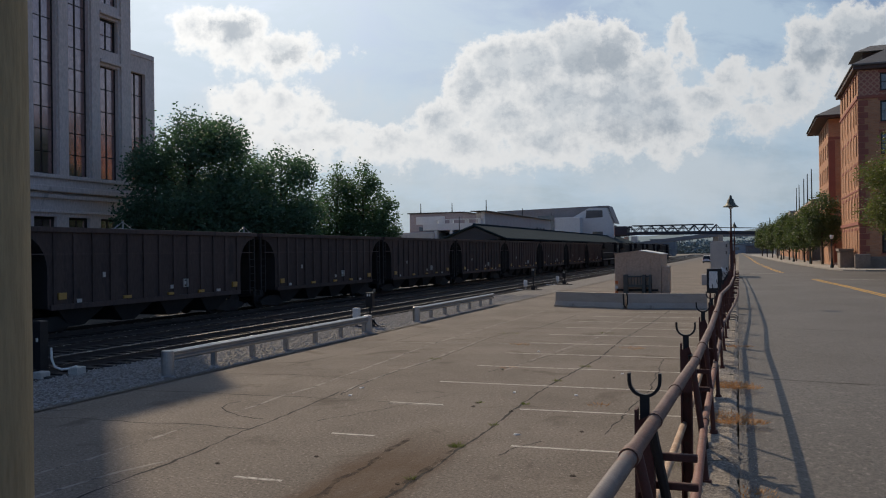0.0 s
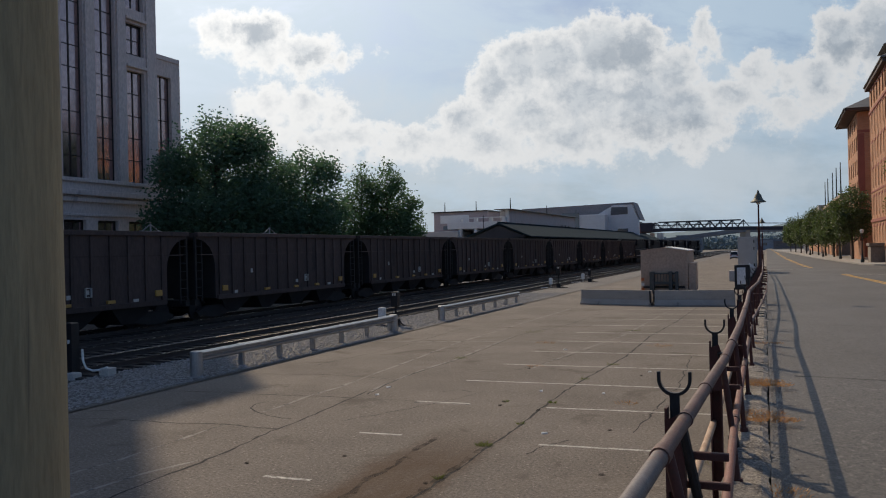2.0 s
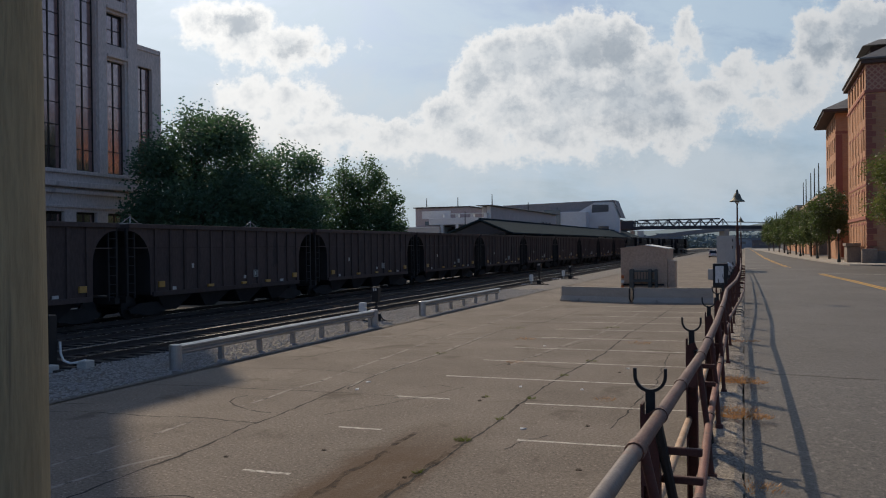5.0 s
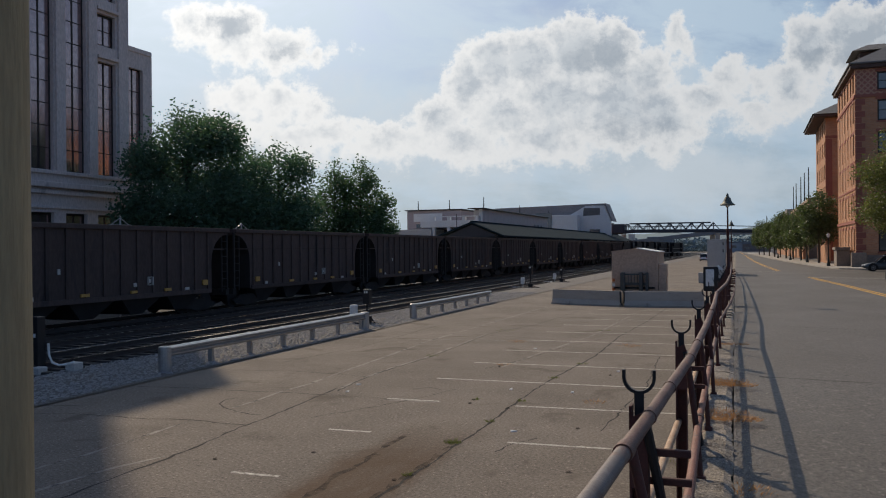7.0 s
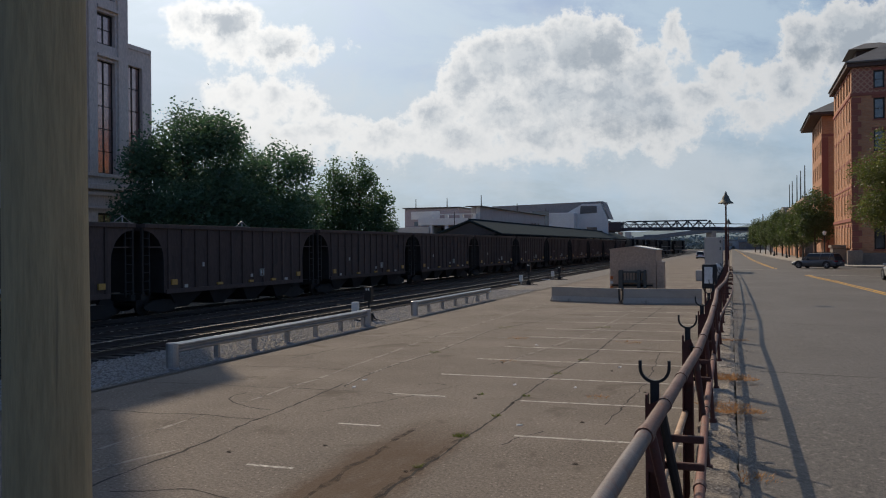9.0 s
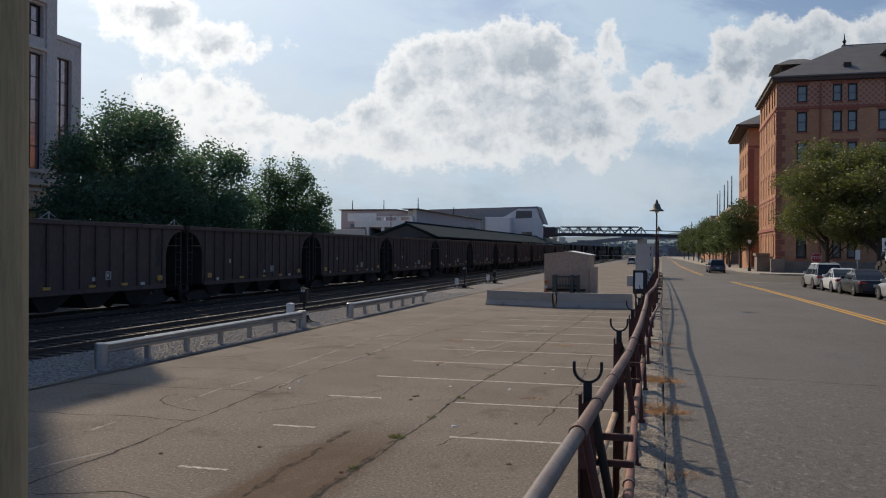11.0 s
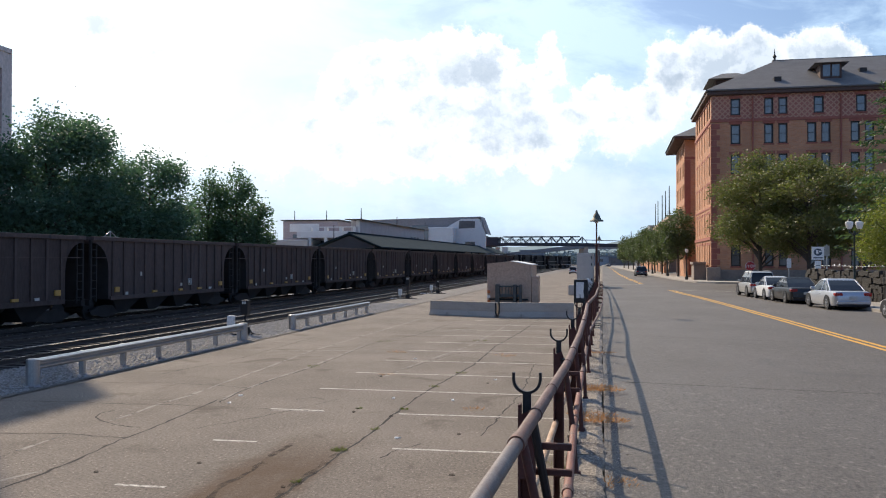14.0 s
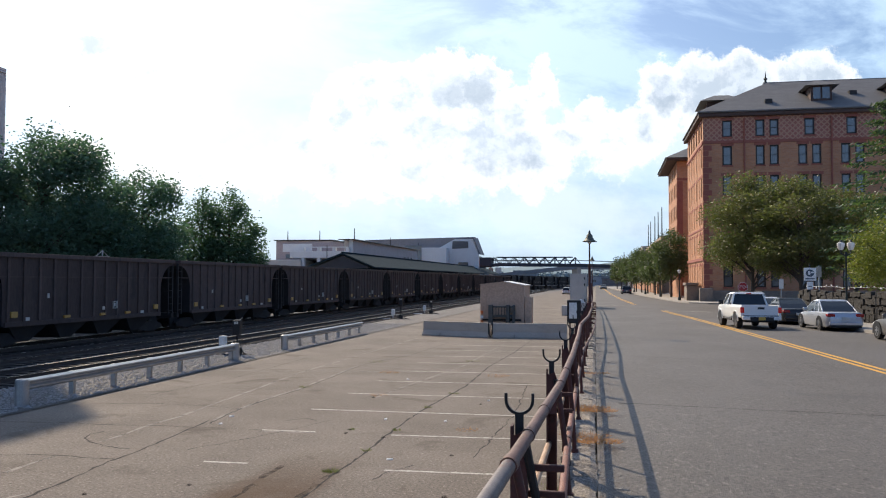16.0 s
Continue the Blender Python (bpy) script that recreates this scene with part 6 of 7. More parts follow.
for u in (12.3, 21, 29.5):
    d = part("dormer", MB().box(HX + u, HX + u + 2.3, HY + 1.6, HY + 5.5, 23.9, 25.9), EAVE, hotel)
    part("dormer_roof", hip_roof(HX + u - 0.7, HX + u + 3.0, HY + 0.9, HY + 6.5, 25.9, 26.9, 1.5), SLATE, d)
    for q in (0.25, 1.25):
        part("dormer_window", MB().box(HX + u + q, HX + u + q + 0.8, HY + 1.52, HY + 1.6, 24.4, 25.75), GLASS_DARK, d)
for u, z in ((7.2, 24.3), (17.0, 25.4), (14.4, 27.3), (25.5, 25.4)):
    part("roof_vent", MB().box(HX + u, HX + u + 0.8, HY + (z - 23) / 5.2 * 9.9 - 1.2, HY + (z - 23) / 5.2 * 9.9, z - 0.3, z + 0.25), MULLION, hotel)
part("street_dormer", MB().box(HX + 1.2, HX + 4.5, HY + 6, HY + 11, 23.5, 25.4), EAVE, hotel)
part("street_dormer_roof", hip_roof(HX + 0.3, HX + 6.0, HY + 5, HY + 12, 25.4, 26.6, 2.0), SLATE, hotel)
porch = part("entrance_porch", MB().box(HX - 1.7, HX - 0.32, HY + 3, HY + 6.2, G, 2.6, 0.08), BASE_STONE, hotel)
part("porch_cap", MB().box(HX - 1.85, HX - 0.31, HY + 2.8, HY + 6.4, 2.6, 2.9), BASE_STONE, porch)
part("low_wall", MB().box(HX - 0.6, HX + 0.9, HY - 0.9, HY - 0.31, G, 2.3, 0.08), BASE_STONE, hotel)

# its second wing farther up the street
wing = thing("hotel_wing", "second brick wing of the hotel with deep eaves", "hotel")
W0, W1 = 137.0, 155.0
wf = [(u, u + 1.0, c, d) for c, d in ROWS for u in (2.4, 5.5, 8.6, 11.7)]
part("front_wall", holed_wall((HX + 0.004, W0 - 0.004, 0), EX, 15, 22.3, wf, 0.35, G), BRICK, wing)
ws = [(u, u + 1.35, c, d) for c, d in ROWS for u in (2, 5.5, 9, 12.5, 15.5)]
part("street_wall", holed_wall((HX, W1, 0), WY, W1 - W0, 22.3, ws, 0.35, G), BRICK, wing)
for a, b, c, d in wf:
    sash_window(wing, (HX + a, W0, c), EX, b - a, d - c, MULLION, GLASS_DARK, 1, 0, 0.14)
for a, b, c, d in ws:
    sash_window(wing, (HX, W1 - a, c), WY, b - a, d - c, MULLION, GLASS_DARK, 1, 0, 0.14)
part("corner_pilaster", MB().box(HX - 0.04, HX + 0.9, W0 - 0.05, W0 - 0.006, G, 19.1), BRICK_TRIM, wing)
part("top_band", MB().box(HX - 0.05, HX + 15, W0 - 0.05, W0 - 0.006, 19.2, 19.6), BRICK_TRIM, wing)
part("core", MB().box(HX + 0.5, HX + 14.5, W0 + 0.6, W1 - 0.5, G, 22.2), EAVE, wing)
part("eave", MB().box(HX - 1.7, HX + 16, W0 - 1.7, W1 + 1.7, 22.3, 22.7, 0.06), EAVE, wing)
part("roof", hip_roof(HX - 1.9, HX + 16, W0 - 1.9, W1 + 1.9, 22.7, 27.0, 7.5), SLATE, wing)
part("turret", MB().box(HX + 3.5, HX + 7, W0 + 3, W0 + 7, 24, 27.2), EAVE, wing)
part("turret_roof", hip_roof(HX + 2.7, HX + 7.8, W0 + 2.2, W0 + 7.8, 27.2, 28.6, 2.0), SLATE, wing)
part("link", MB().box(HX + 12, HX + 30, 119, 137, G, 20), BRICK, wing)

# tan building with flagpoles
tanb = thing("tan_building", "tan brick building farther up the street with a flat roof", "building")
part("near_block", holed_wall((11.0, 230, 0), WY, 62, 11.2, [(u, u + 2, 2, 4.5) for u in range(4, 58, 6)] + [(u, u + 2, 6.2, 8.7) for u in range(4, 58, 6)], 0.4, 0.5), TAN_WALL, tanb)
part("body", MB().box(11.5, 40, 168, 230, 0.5, 11.1), TAN_WALL, tanb)
part("end_wall", MB().box(11.0, 40, 167.2, 168, 0.5, 12.0), TAN_WALL, tanb)
part("parapet", MB().box(10.8, 12, 166.9, 230, 11.2, 11.8), TAN_WALL, tanb)
part("far_block", MB().box(10.0, 40, 232, 268, 0.5, 12.6), GREY_WALL, tanb)
for i, y in enumerate((172, 184, 196, 214, 226)):
    mast("flagpole", "tall bare flagpole on the tan building", "flagpole", 11.3, y, 11.8, 6.2, 0.13, BLACK_METAL, "flagpoles")
bw = setting("brick_boundary_wall", MB().box(10.2, 10.6, 121, 136, G, 3.2, 0.03).box(9.4, 9.8, 157, 300, G, 2.6, 0.03), BRICK, "low brick wall along the far pavement", "wall")

# ---- stone wall behind the parked cars, built of single stones ----
sw = setting("stone_wall", MB().prism([(13.3, 61), (13.8, 61), (17.2, 22), (16.7, 22)], "z", 0.6, 2.25), RUBBLE, "dark rubble stone wall beside the pavement", "wall")
rng = random.Random(31)
sms = []
for k in range(6):
    r = random.Random(60 + k)
    q = lambda: r.uniform(-0.06, 0.06)
    sms.append(MB().rings([[(-0.12, 0.06 + q(), 0.05), (-0.12, 0.94 + q(), 0.05 + q()), (-0.12, 0.95 + q(), 0.95), (-0.12, 0.05 + q(), 0.93 + q())], [(-0.03, q(), q()), (-0.03, 1 + q(), q()), (-0.03, 1 + q(), 1 + q()), (-0.03, q(), 1 + q())], [(0.1, 0, 0), (0.1, 1, 0), (0.1, 1, 1), (0.1, 0, 1)]]).mesh("stone"))
z = 0.75
while z < 2.2:
    h = rng.uniform(0.22, 0.36)
    y = 36.0
    while y < 60.5:
        l = rng.uniform(0.35, 0.9)
        x = 13.3 + (61 - y) * 3.4 / 39 - 0.02
        part("stone", sms[rng.randrange(6)], RUBBLE, sw, at=Matrix.Translation((x, y, z + rng.uniform(-0.06, 0.05))) @ Matrix.Rotation(math.atan2(3.4, 39), 4, "Z") @ Matrix.Rotation(rng.uniform(-0.12, 0.12), 4, "X") @ Matrix.Diagonal((rng.uniform(0.6, 1.5), l + rng.uniform(-0.06, 0.06), h * rng.uniform(0.8, 1.25), 1)))
        y += l
    z += h
y = 37.0
while y < 60.5:
    l = rng.uniform(0.4, 0.8)
    x = 13.3 + (61 - y) * 3.4 / 39
    part("cap_stone", MB().box(x - 0.12, x + 0.62, y, y + l - 0.05, 2.2, 2.2 + rng.uniform(0.1, 0.2), 0.04), RUBBLE, sw)
    y += l

# ---- trees along the street ----
ST = "street tree with thinning olive-green autumn leaves beside the hotel"
tree(13.7, 82, G, 13.2, 1.8, 4.9, LEAF_STREET, ST, 26000, 0.125, 21, 0.95, 60, 0.24, "street trees", 0.52)
tree(16.9, 77, G, 12.0, 1.7, 4.4, LEAF_STREET, ST, 24000, 0.125, 22, 0.95, 56, 0.24, "street trees", 0.52)
tree(22.2, 80, G, 11.4, 2.0, 4.4, LEAF_STREET, ST, 18000, 0.13, 23, 0.95, 46, 0.24, "street trees", 0.55)
tree(16.2, 50.5, 0.75, 6.4, 1.5, 2.8, LEAF_YELLOW, "bright yellow-green young tree behind the stone wall", 13000, 0.085, 25, 0.7, 22, 0.12)
a = tree(9.4, 124, G, 10.2, 2.4, 3.0, LEAF_FAR, "green street tree along the far pavement", 9000, 0.15, 26, 0.9, 20, 0.18, "far street trees")
b = tree(8.6, 136, G, 8.2, 2.2, 2.5, LEAF_FAR, "green street tree along the far pavement", 8000, 0.15, 27, 0.9, 18, 0.16, "far street trees")
for i, (x, y) in enumerate(((8.4, 146), (7.8, 158), (7.2, 170), (6.6, 183), (5.9, 197), (5.2, 212), (4.4, 230), (3.5, 250), (9.9, 113))):
    if i < 8:
        copy_thing(b if i % 2 else a, Matrix.Translation((x, y, G - (0.9 if i % 2 == 0 else 0))) @ Matrix.Rotation(i * 1.3, 4, "Z"))


def spruce(x, y, z0, h, rad):
    t = thing("spruce_tree", "dark green spruce with drooping boughs", "tree", at=Matrix.Translation((x, y, z0)))
    part("trunk", MB().tube([(0, 0, 0), (0, 0, h)], [0.28, 0.03], 9), BARK, t, "", True)
    r = random.Random(5)
    v, f = [], []
    z = 3.2
    while z < h - 0.3:
        reach = rad * (1 - z / h) ** 0.75 + 0.3
        for k in range(9):
            a = r.uniform(0, 6.283)
            L = reach * r.uniform(0.6, 1.1)
            for q in range(34):
                s = r.random() ** 0.6
                c = Vector((math.cos(a) * L * s + r.gauss(0, 0.22), math.sin(a) * L * s + r.gauss(0, 0.22), z - 0.28 * L * s + 0.3 * s * s * L * 0.6 - abs(r.gauss(0, 0.14))))
                d = Vector((math.cos(a) + r.gauss(0, 0.5), math.sin(a) + r.gauss(0, 0.5), r.gauss(-0.3, 0.4))).normalized() * r.uniform(0.12, 0.28)
                e = d.cross(Vector((r.gauss(0, 1), r.gauss(0, 1), 1))).normalized() * 0.06
                i = len(v)
                v += [tuple(c - d), tuple(c + e), tuple(c + d), tuple(c - e)]
                f.append((i, i + 1, i + 2, i + 3))
        z += r.uniform(0.5, 0.8)
    me = bpy.data.meshes.new("crown")
    me.from_pydata(v, [], f)
    part("crown", me, NEEDLES, t)


spruce(19.3, 61, 0.7, 15.6, 6.2)


# ---- street furniture ----
def text_on(parent, words, size, at, material):
    c = bpy.data.curves.new("lettering", "FONT")
    c.body, c.size, c.align_x, c.align_y, c.extrude = words, size, "CENTER", "CENTER", 0.003
    c.materials.append(material)
    ob = new("lettering", c)
    ob.parent, ob.matrix_basis = parent, at
    return ob


stop = thing("stop_sign", "red octagonal stop sign on a steel post", "stop sign", at=Matrix.Translation((11.45, 73.2, road_z(73))))
part("post", MB().box(-0.03, 0.03, 0.02, 0.06, 0, 2.3), GALV, stop)
oct8 = [(0.40 * math.cos(math.pi / 8 + k * math.pi / 4), 2.0 + 0.40 * math.sin(math.pi / 8 + k * math.pi / 4)) for k in range(8)]
part("border", MB().prism([(x * 1.07, 2.0 + (z - 2.0) * 1.07) for x, z in oct8], "y", 0.002, 0.012), WHITE_PAINT, stop)
plate = part("plate", MB().prism(oct8, "y", -0.008, 0.0), STOP_RED, stop)
text_on(plate, "STOP", 0.34, Matrix.Translation((0, -0.012, 2.0)) @ Matrix.Rotation(math.pi / 2, 4, "X"), WHITE_PAINT)

ps = thing("parking_sign", "white parking sign with a smaller plate on a steel post", "sign", at=Matrix.Translation((11.2, 48.6, road_z(48.6) + 0.15)))
part("post", MB().box(-0.03, 0.03, 0.03, 0.07, 0, 3.2), BLACK_METAL, ps)
part("panel", MB().box(-0.32, 0.32, -0.01, 0.02, 2.28, 3.0, 0.004), WHITE_PAINT, ps)
part("plate", MB().box(-0.16, 0.16, -0.01, 0.02, 1.8, 2.22, 0.004), WHITE_PAINT, ps)
part("roundel", MB().rings([[(0.22 * math.cos(q), -0.013, 2.7 + 0.2 * math.sin(q)) for q in [2 * math.pi * k / 20 for k in range(20)]], [(0.22 * math.cos(q), -0.018, 2.7 + 0.2 * math.sin(q)) for q in [2 * math.pi * k / 20 for k in range(20)]]]), SIGN_DARK, ps)
part("letter_shape", MB().box(-0.10, 0.02, -0.022, -0.0185, 2.6, 2.82).box(0.05, 0.2, -0.022, -0.0185, 2.7, 2.78), WHITE_PAINT, ps)
part("bar", MB().box(-0.24, 0.24, -0.016, -0.0105, 2.36, 2.42), SIGN_DARK, ps)
part("bar", MB().box(-0.1, 0.1, -0.016, -0.0105, 1.95, 1.99), SIGN_DARK, ps)
for x, y, h in ((13.1, 66, 2.6), (14.0, 58.5, 3.4)):
    p = thing("sign_post", "slim steel post with a narrow sign plate", "sign", "narrow signs", Matrix.Translation((x, y, road_z(y) + 0.1)))
    part("post", MB().tube([(0, 0, 0), (0, 0, h)], 0.04, 8), GALV, p)
    part("plate", MB().box(-0.16, 0.16, -0.05, -0.042, h - 0.75, h - 0.05), WHITE_PAINT if h < 3 else GALV, p)


def globe_lamp(x, y, z0, h, two, group):
    l = thing("globe_lamp", "dark green iron street lamp with frosted globes", "street lamp", group, Matrix.Translation((x, y, z0)))
    part("post", MB().lathe([(0.2, 0), (0.2, 0.3), (0.12, 0.5), (0.1, 1.0), (0.06, 1.2), (0.05, h - 0.7), (0.08, h - 0.66), (0.05, h - 0.5)], seg=12), POST_GREEN, l, "", True)
    if two:
        part("arm", MB().tube([(-0.26, 0, h - 0.42), (-0.25, 0, h - 0.6), (0, 0, h - 0.75), (0.25, 0, h - 0.6), (0.26, 0, h - 0.42)], 0.04, 8), POST_GREEN, l)
    for x in ((-0.26, 0.26) if two else (0,)):
        part("globe", MB().lathe([(0.1, 0), (0.16, 0.1), (0.21, 0.3), (0.2, 0.4), (0.05, 0.44)], x, 0, h - 0.42, 14), GLOBE, l, "frosted white globe", True)
        part("cap", MB().lathe([(0.12, 0), (0.08, 0.06), (0.03, 0.16)], x, 0, h + 0.0, 12), POST_GREEN, l)
    return l


globe_lamp(13.15, 48.9, road_z(48.9) + 0.1, 4.45, True, "globe lamps")
l1 = globe_lamp(8.9, 104.1, G + 0.1, 3.75, False, "globe lamps up the street")
for x, y in ((8.2, 128), (7.0, 150), (5.9, 175)):
    copy_thing(l1, Matrix.Translation((x, y, G + 0.1)))
# white string of bunting over the wall
part_b = MB()
for k in range(26):
    x0, y0 = 13.6 + 0.09 * k, 60 - 0.9 * k
    part_b.box(x0, x0 + 0.02, y0, y0 + 0.22, 2.73 - 0.1 * math.sin(k), 2.8 - 0.1 * math.sin(k))
bt = tagged(part("pale_railing", part_b.tube([(13.6, 60, 2.76), (15.9, 36, 2.76)], 0.012, 6).tube([(13.62, 59.8, 2.1), (13.62, 59.8, 2.8)], 0.03, 6).tube([(15.88, 36.4, 2.1), (15.88, 36.4, 2.8)], 0.03, 6), WHITE_PAINT), "pale broken railing along the top of the stone wall", "railing")


# ---- vehicles ----
def wheel(parent, x, y, r, w=0.2):
    tyre = part("wheel", MB().lathe([(r * 0.62, -w / 2), (r * 0.95, -w / 2), (r, -w * 0.35), (r, w * 0.35), (r * 0.95, w / 2), (r * 0.62, w / 2)], seg=24), RUBBER, parent, "", True)
    tyre.data.transform(Matrix.Rotation(math.pi / 2, 4, "Y"))
    tyre.matrix_basis = Matrix.Translation((x, y, r))
    s = 1 if x > 0 else -1
    m = MB().lathe([(r * 0.63, -0.02), (r * 0.63, 0.02), (r * 0.52, 0.03), (r * 0.5, 0.0)], seg=20)
    for k in range(5):
        a = 2 * math.pi * k / 5
        c, sn = math.cos(a), math.sin(a)
        m.rings([[(0.08 * r * sn * q + c * d, -0.08 * r * c * q + sn * d, zz) for d, q, zz in ((0.05, -1, 0.03), (r * 0.6, -1.3, 0.02), (r * 0.6, 1.3, 0.02), (0.05, 1, 0.03))], [(0.08 * r * sn * q + c * d, -0.08 * r * c * q + sn * d, zz) for d, q, zz in ((0.05, -1, 0.0), (r * 0.6, -1.3, 0.0), (r * 0.6, 1.3, 0.0), (0.05, 1, 0.0))]])
    me = m.lathe([(0.07, -0.02), (0.07, 0.035), (0.04, 0.045)], seg=10).mesh("rim")
    me.transform(Matrix.Translation((s * w * 0.42, 0, 0)) @ Matrix.Rotation(s * math.pi / 2, 4, "Y"))
    part("rim", me, ALLOY, tyre)
    return tyre


def car(name, label, L, W, H, col, kind="sedan", metal=0.5, lit=False, group="", rail=False):
    """A car with its nose along +y, standing on z = 0, middle at the origin."""
    c = thing(name, label, "car", group)
    pm = paint(name + "_paint", col, metal)
    hw, r = W / 2, 0.325 if kind != "suv" else 0.36
    g = 0.2 if kind != "suv" else 0.27
    belt = 0.62 * H if kind == "sedan" else 0.57 * H
    rear, nose = -L / 2, L / 2
    wb0, wb1 = rear + 0.95, nose - 0.9
    st = [(rear, 0.80, g + 0.12, belt * 0.80), (rear + 0.12, 0.93, g + 0.05, belt * 0.97), (rear + 0.5, 0.99, g, belt * 1.0), (wb0 + 0.6, 1.0, g, belt), (0, 1.0, g, belt * 0.98), (wb1 - 0.6, 1.0, g, belt * 0.95), (wb1, 0.99, g, belt * 0.9), (nose - 0.45, 0.95, g, belt * 0.82), (nose - 0.12, 0.85, g + 0.05, belt * 0.7), (nose, 0.7, g + 0.12, belt * 0.55)]
    rings = []
    for y, k, z0, z1 in st:
        w = hw * k
        rings.append([(-w * 0.94, y, z0), (-w, y, z0 + 0.14), (-w, y, z0 + (z1 - z0) * 0.62), (-w * 0.95, y, z1 - 0.05), (-w * 0.86, y, z1), (w * 0.86, y, z1), (w * 0.95, y, z1 - 0.05), (w, y, z0 + (z1 - z0) * 0.62), (w, y, z0 + 0.14), (w * 0.94, y, z0)])
    part("body", MB().rings(rings), pm, c, "", True)
    if kind == "sedan":
        a0, a1, b0, b1 = rear + 0.7, nose - 1.15, rear + 1.6, nose - 2.15
    else:
        a0, a1, b0, b1 = rear + 0.1, nose - 1.15, rear + 0.45, nose - 1.9
    wl, wt = hw * 0.88, hw * 0.70
    zt = H - 0.06
    part("window_glass", MB().rings([[(-wl, a0, belt - 0.04), (wl, a0, belt - 0.04), (wl, a1, belt - 0.06), (-wl, a1, belt - 0.06)], [(-(wl * 0.55 + wt * 0.45) - 0.02, a0 * 0.45 + b0 * 0.55 - 0.04, (belt + zt) / 2), ((wl * 0.55 + wt * 0.45) + 0.02, a0 * 0.45 + b0 * 0.55 - 0.04, (belt + zt) / 2), ((wl * 0.55 + wt * 0.45) + 0.02, a1 * 0.45 + b1 * 0.55 + 0.04, (belt + zt) / 2), (-(wl * 0.55 + wt * 0.45) - 0.02, a1 * 0.45 + b1 * 0.55 + 0.04, (belt + zt) / 2)], [(-wt, b0, zt), (wt, b0, zt), (wt, b1, zt), (-wt, b1, zt)]]), CAR_GLASS, c)
    part("roof", MB().rings([[(-wt - 0.03, b0 - 0.06, zt - 0.02), (wt + 0.03, b0 - 0.06, zt - 0.02), (wt + 0.03, b1 + 0.06, zt - 0.02), (-wt - 0.03, b1 + 0.06, zt - 0.02)], [(-wt * 0.9, b0 + 0.1, H), (wt * 0.9, b0 + 0.1, H), (wt * 0.9, b1 - 0.1, H), (-wt * 0.9, b1 - 0.1, H)]]), pm, c)
    for s in (-1, 1):
        for ya, yb in ((a0, b0), (a1, b1), ((a0 + a1) / 2 - 0.1, (b0 + b1) / 2 - 0.05), (a0 + (a1 - a0) * 0.2, b0 + 0.15)):
            part("pillar", MB().tube([(s * (wl + 0.005), ya, belt - 0.05), (s * (wt + 0.012), yb, zt)], 0.03, 6), pm, c)
        part("tail_light", MB().box(s * hw * 0.73 - 0.17, s * hw * 0.73 + 0.17, rear - 0.012, rear + 0.3, belt * 0.75, belt * 0.92, 0.03), TAIL_ON if lit else TAIL, c, "red tail light")
        part("mirror", MB().box(s * (hw + 0.09) - 0.09, s * (hw + 0.09) + 0.09, a1 - 0.75, a1 - 0.62, belt, belt + 0.15, 0.03), pm, c)
        part("headlight", MB().box(s * hw * 0.62 - 0.16, s * hw * 0.62 + 0.16, nose - 0.32, nose - 0.05, belt * 0.56, belt * 0.70, 0.03), GLOBE, c)
        for y in (wb0, wb1):
            part("wheel_arch", MB().prism([(y + (r + 0.07) * math.cos(q), r + (r + 0.07) * math.sin(q)) for q in [math.pi * k / 12 for k in range(13)]] + [(y - r - 0.07, 0.22), (y + r + 0.07, 0.22)], "x", s * (hw + 0.003) - 0.02, s * (hw + 0.003)), BLACK_METAL, c)
            wheel(c, s * (hw - 0.085), y, r)
        part("door_handle", MB().box(s * (hw + 0.005) - 0.012, s * (hw + 0.005) + 0.012, -0.35, -0.15, belt * 0.80, belt * 0.83), pm, c)
        if rail:
            part("roof_rail", MB().tube([(s * wt * 0.9, b0 + 0.2, H + 0.05), (s * wt * 0.9, b1 - 0.1, H + 0.05)], 0.025, 6).tube([(s * wt * 0.9, b0 + 0.25, H - 0.03), (s * wt * 0.9, b0 + 0.25, H + 0.05)], 0.02, 6).tube([(s * wt * 0.9, b1 - 0.15, H - 0.03), (s * wt * 0.9, b1 - 0.15, H + 0.05)], 0.02, 6), BLACK_METAL, c)
    part("rear_bumper", MB().box(-hw * 0.84, hw * 0.84, rear - 0.06, rear + 0.15, g + 0.08, belt * 0.52, 0.05), pm, c)
    part("lower_trim", MB().box(-hw * 0.8, hw * 0.8, rear - 0.065, rear + 0.1, g, g + 0.1, 0.02), BLACK_METAL, c)
    part("number_plate", MB().box(-0.16, 0.16, rear - 0.07, rear - 0.02, belt * 0.60, belt * 0.60 + 0.14), PLATE, c)
    part("underbody", MB().box(-hw * 0.75, hw * 0.75, rear + 0.5, nose - 0.5, 0.16, g + 0.1), BLACK_METAL, c)
    return c


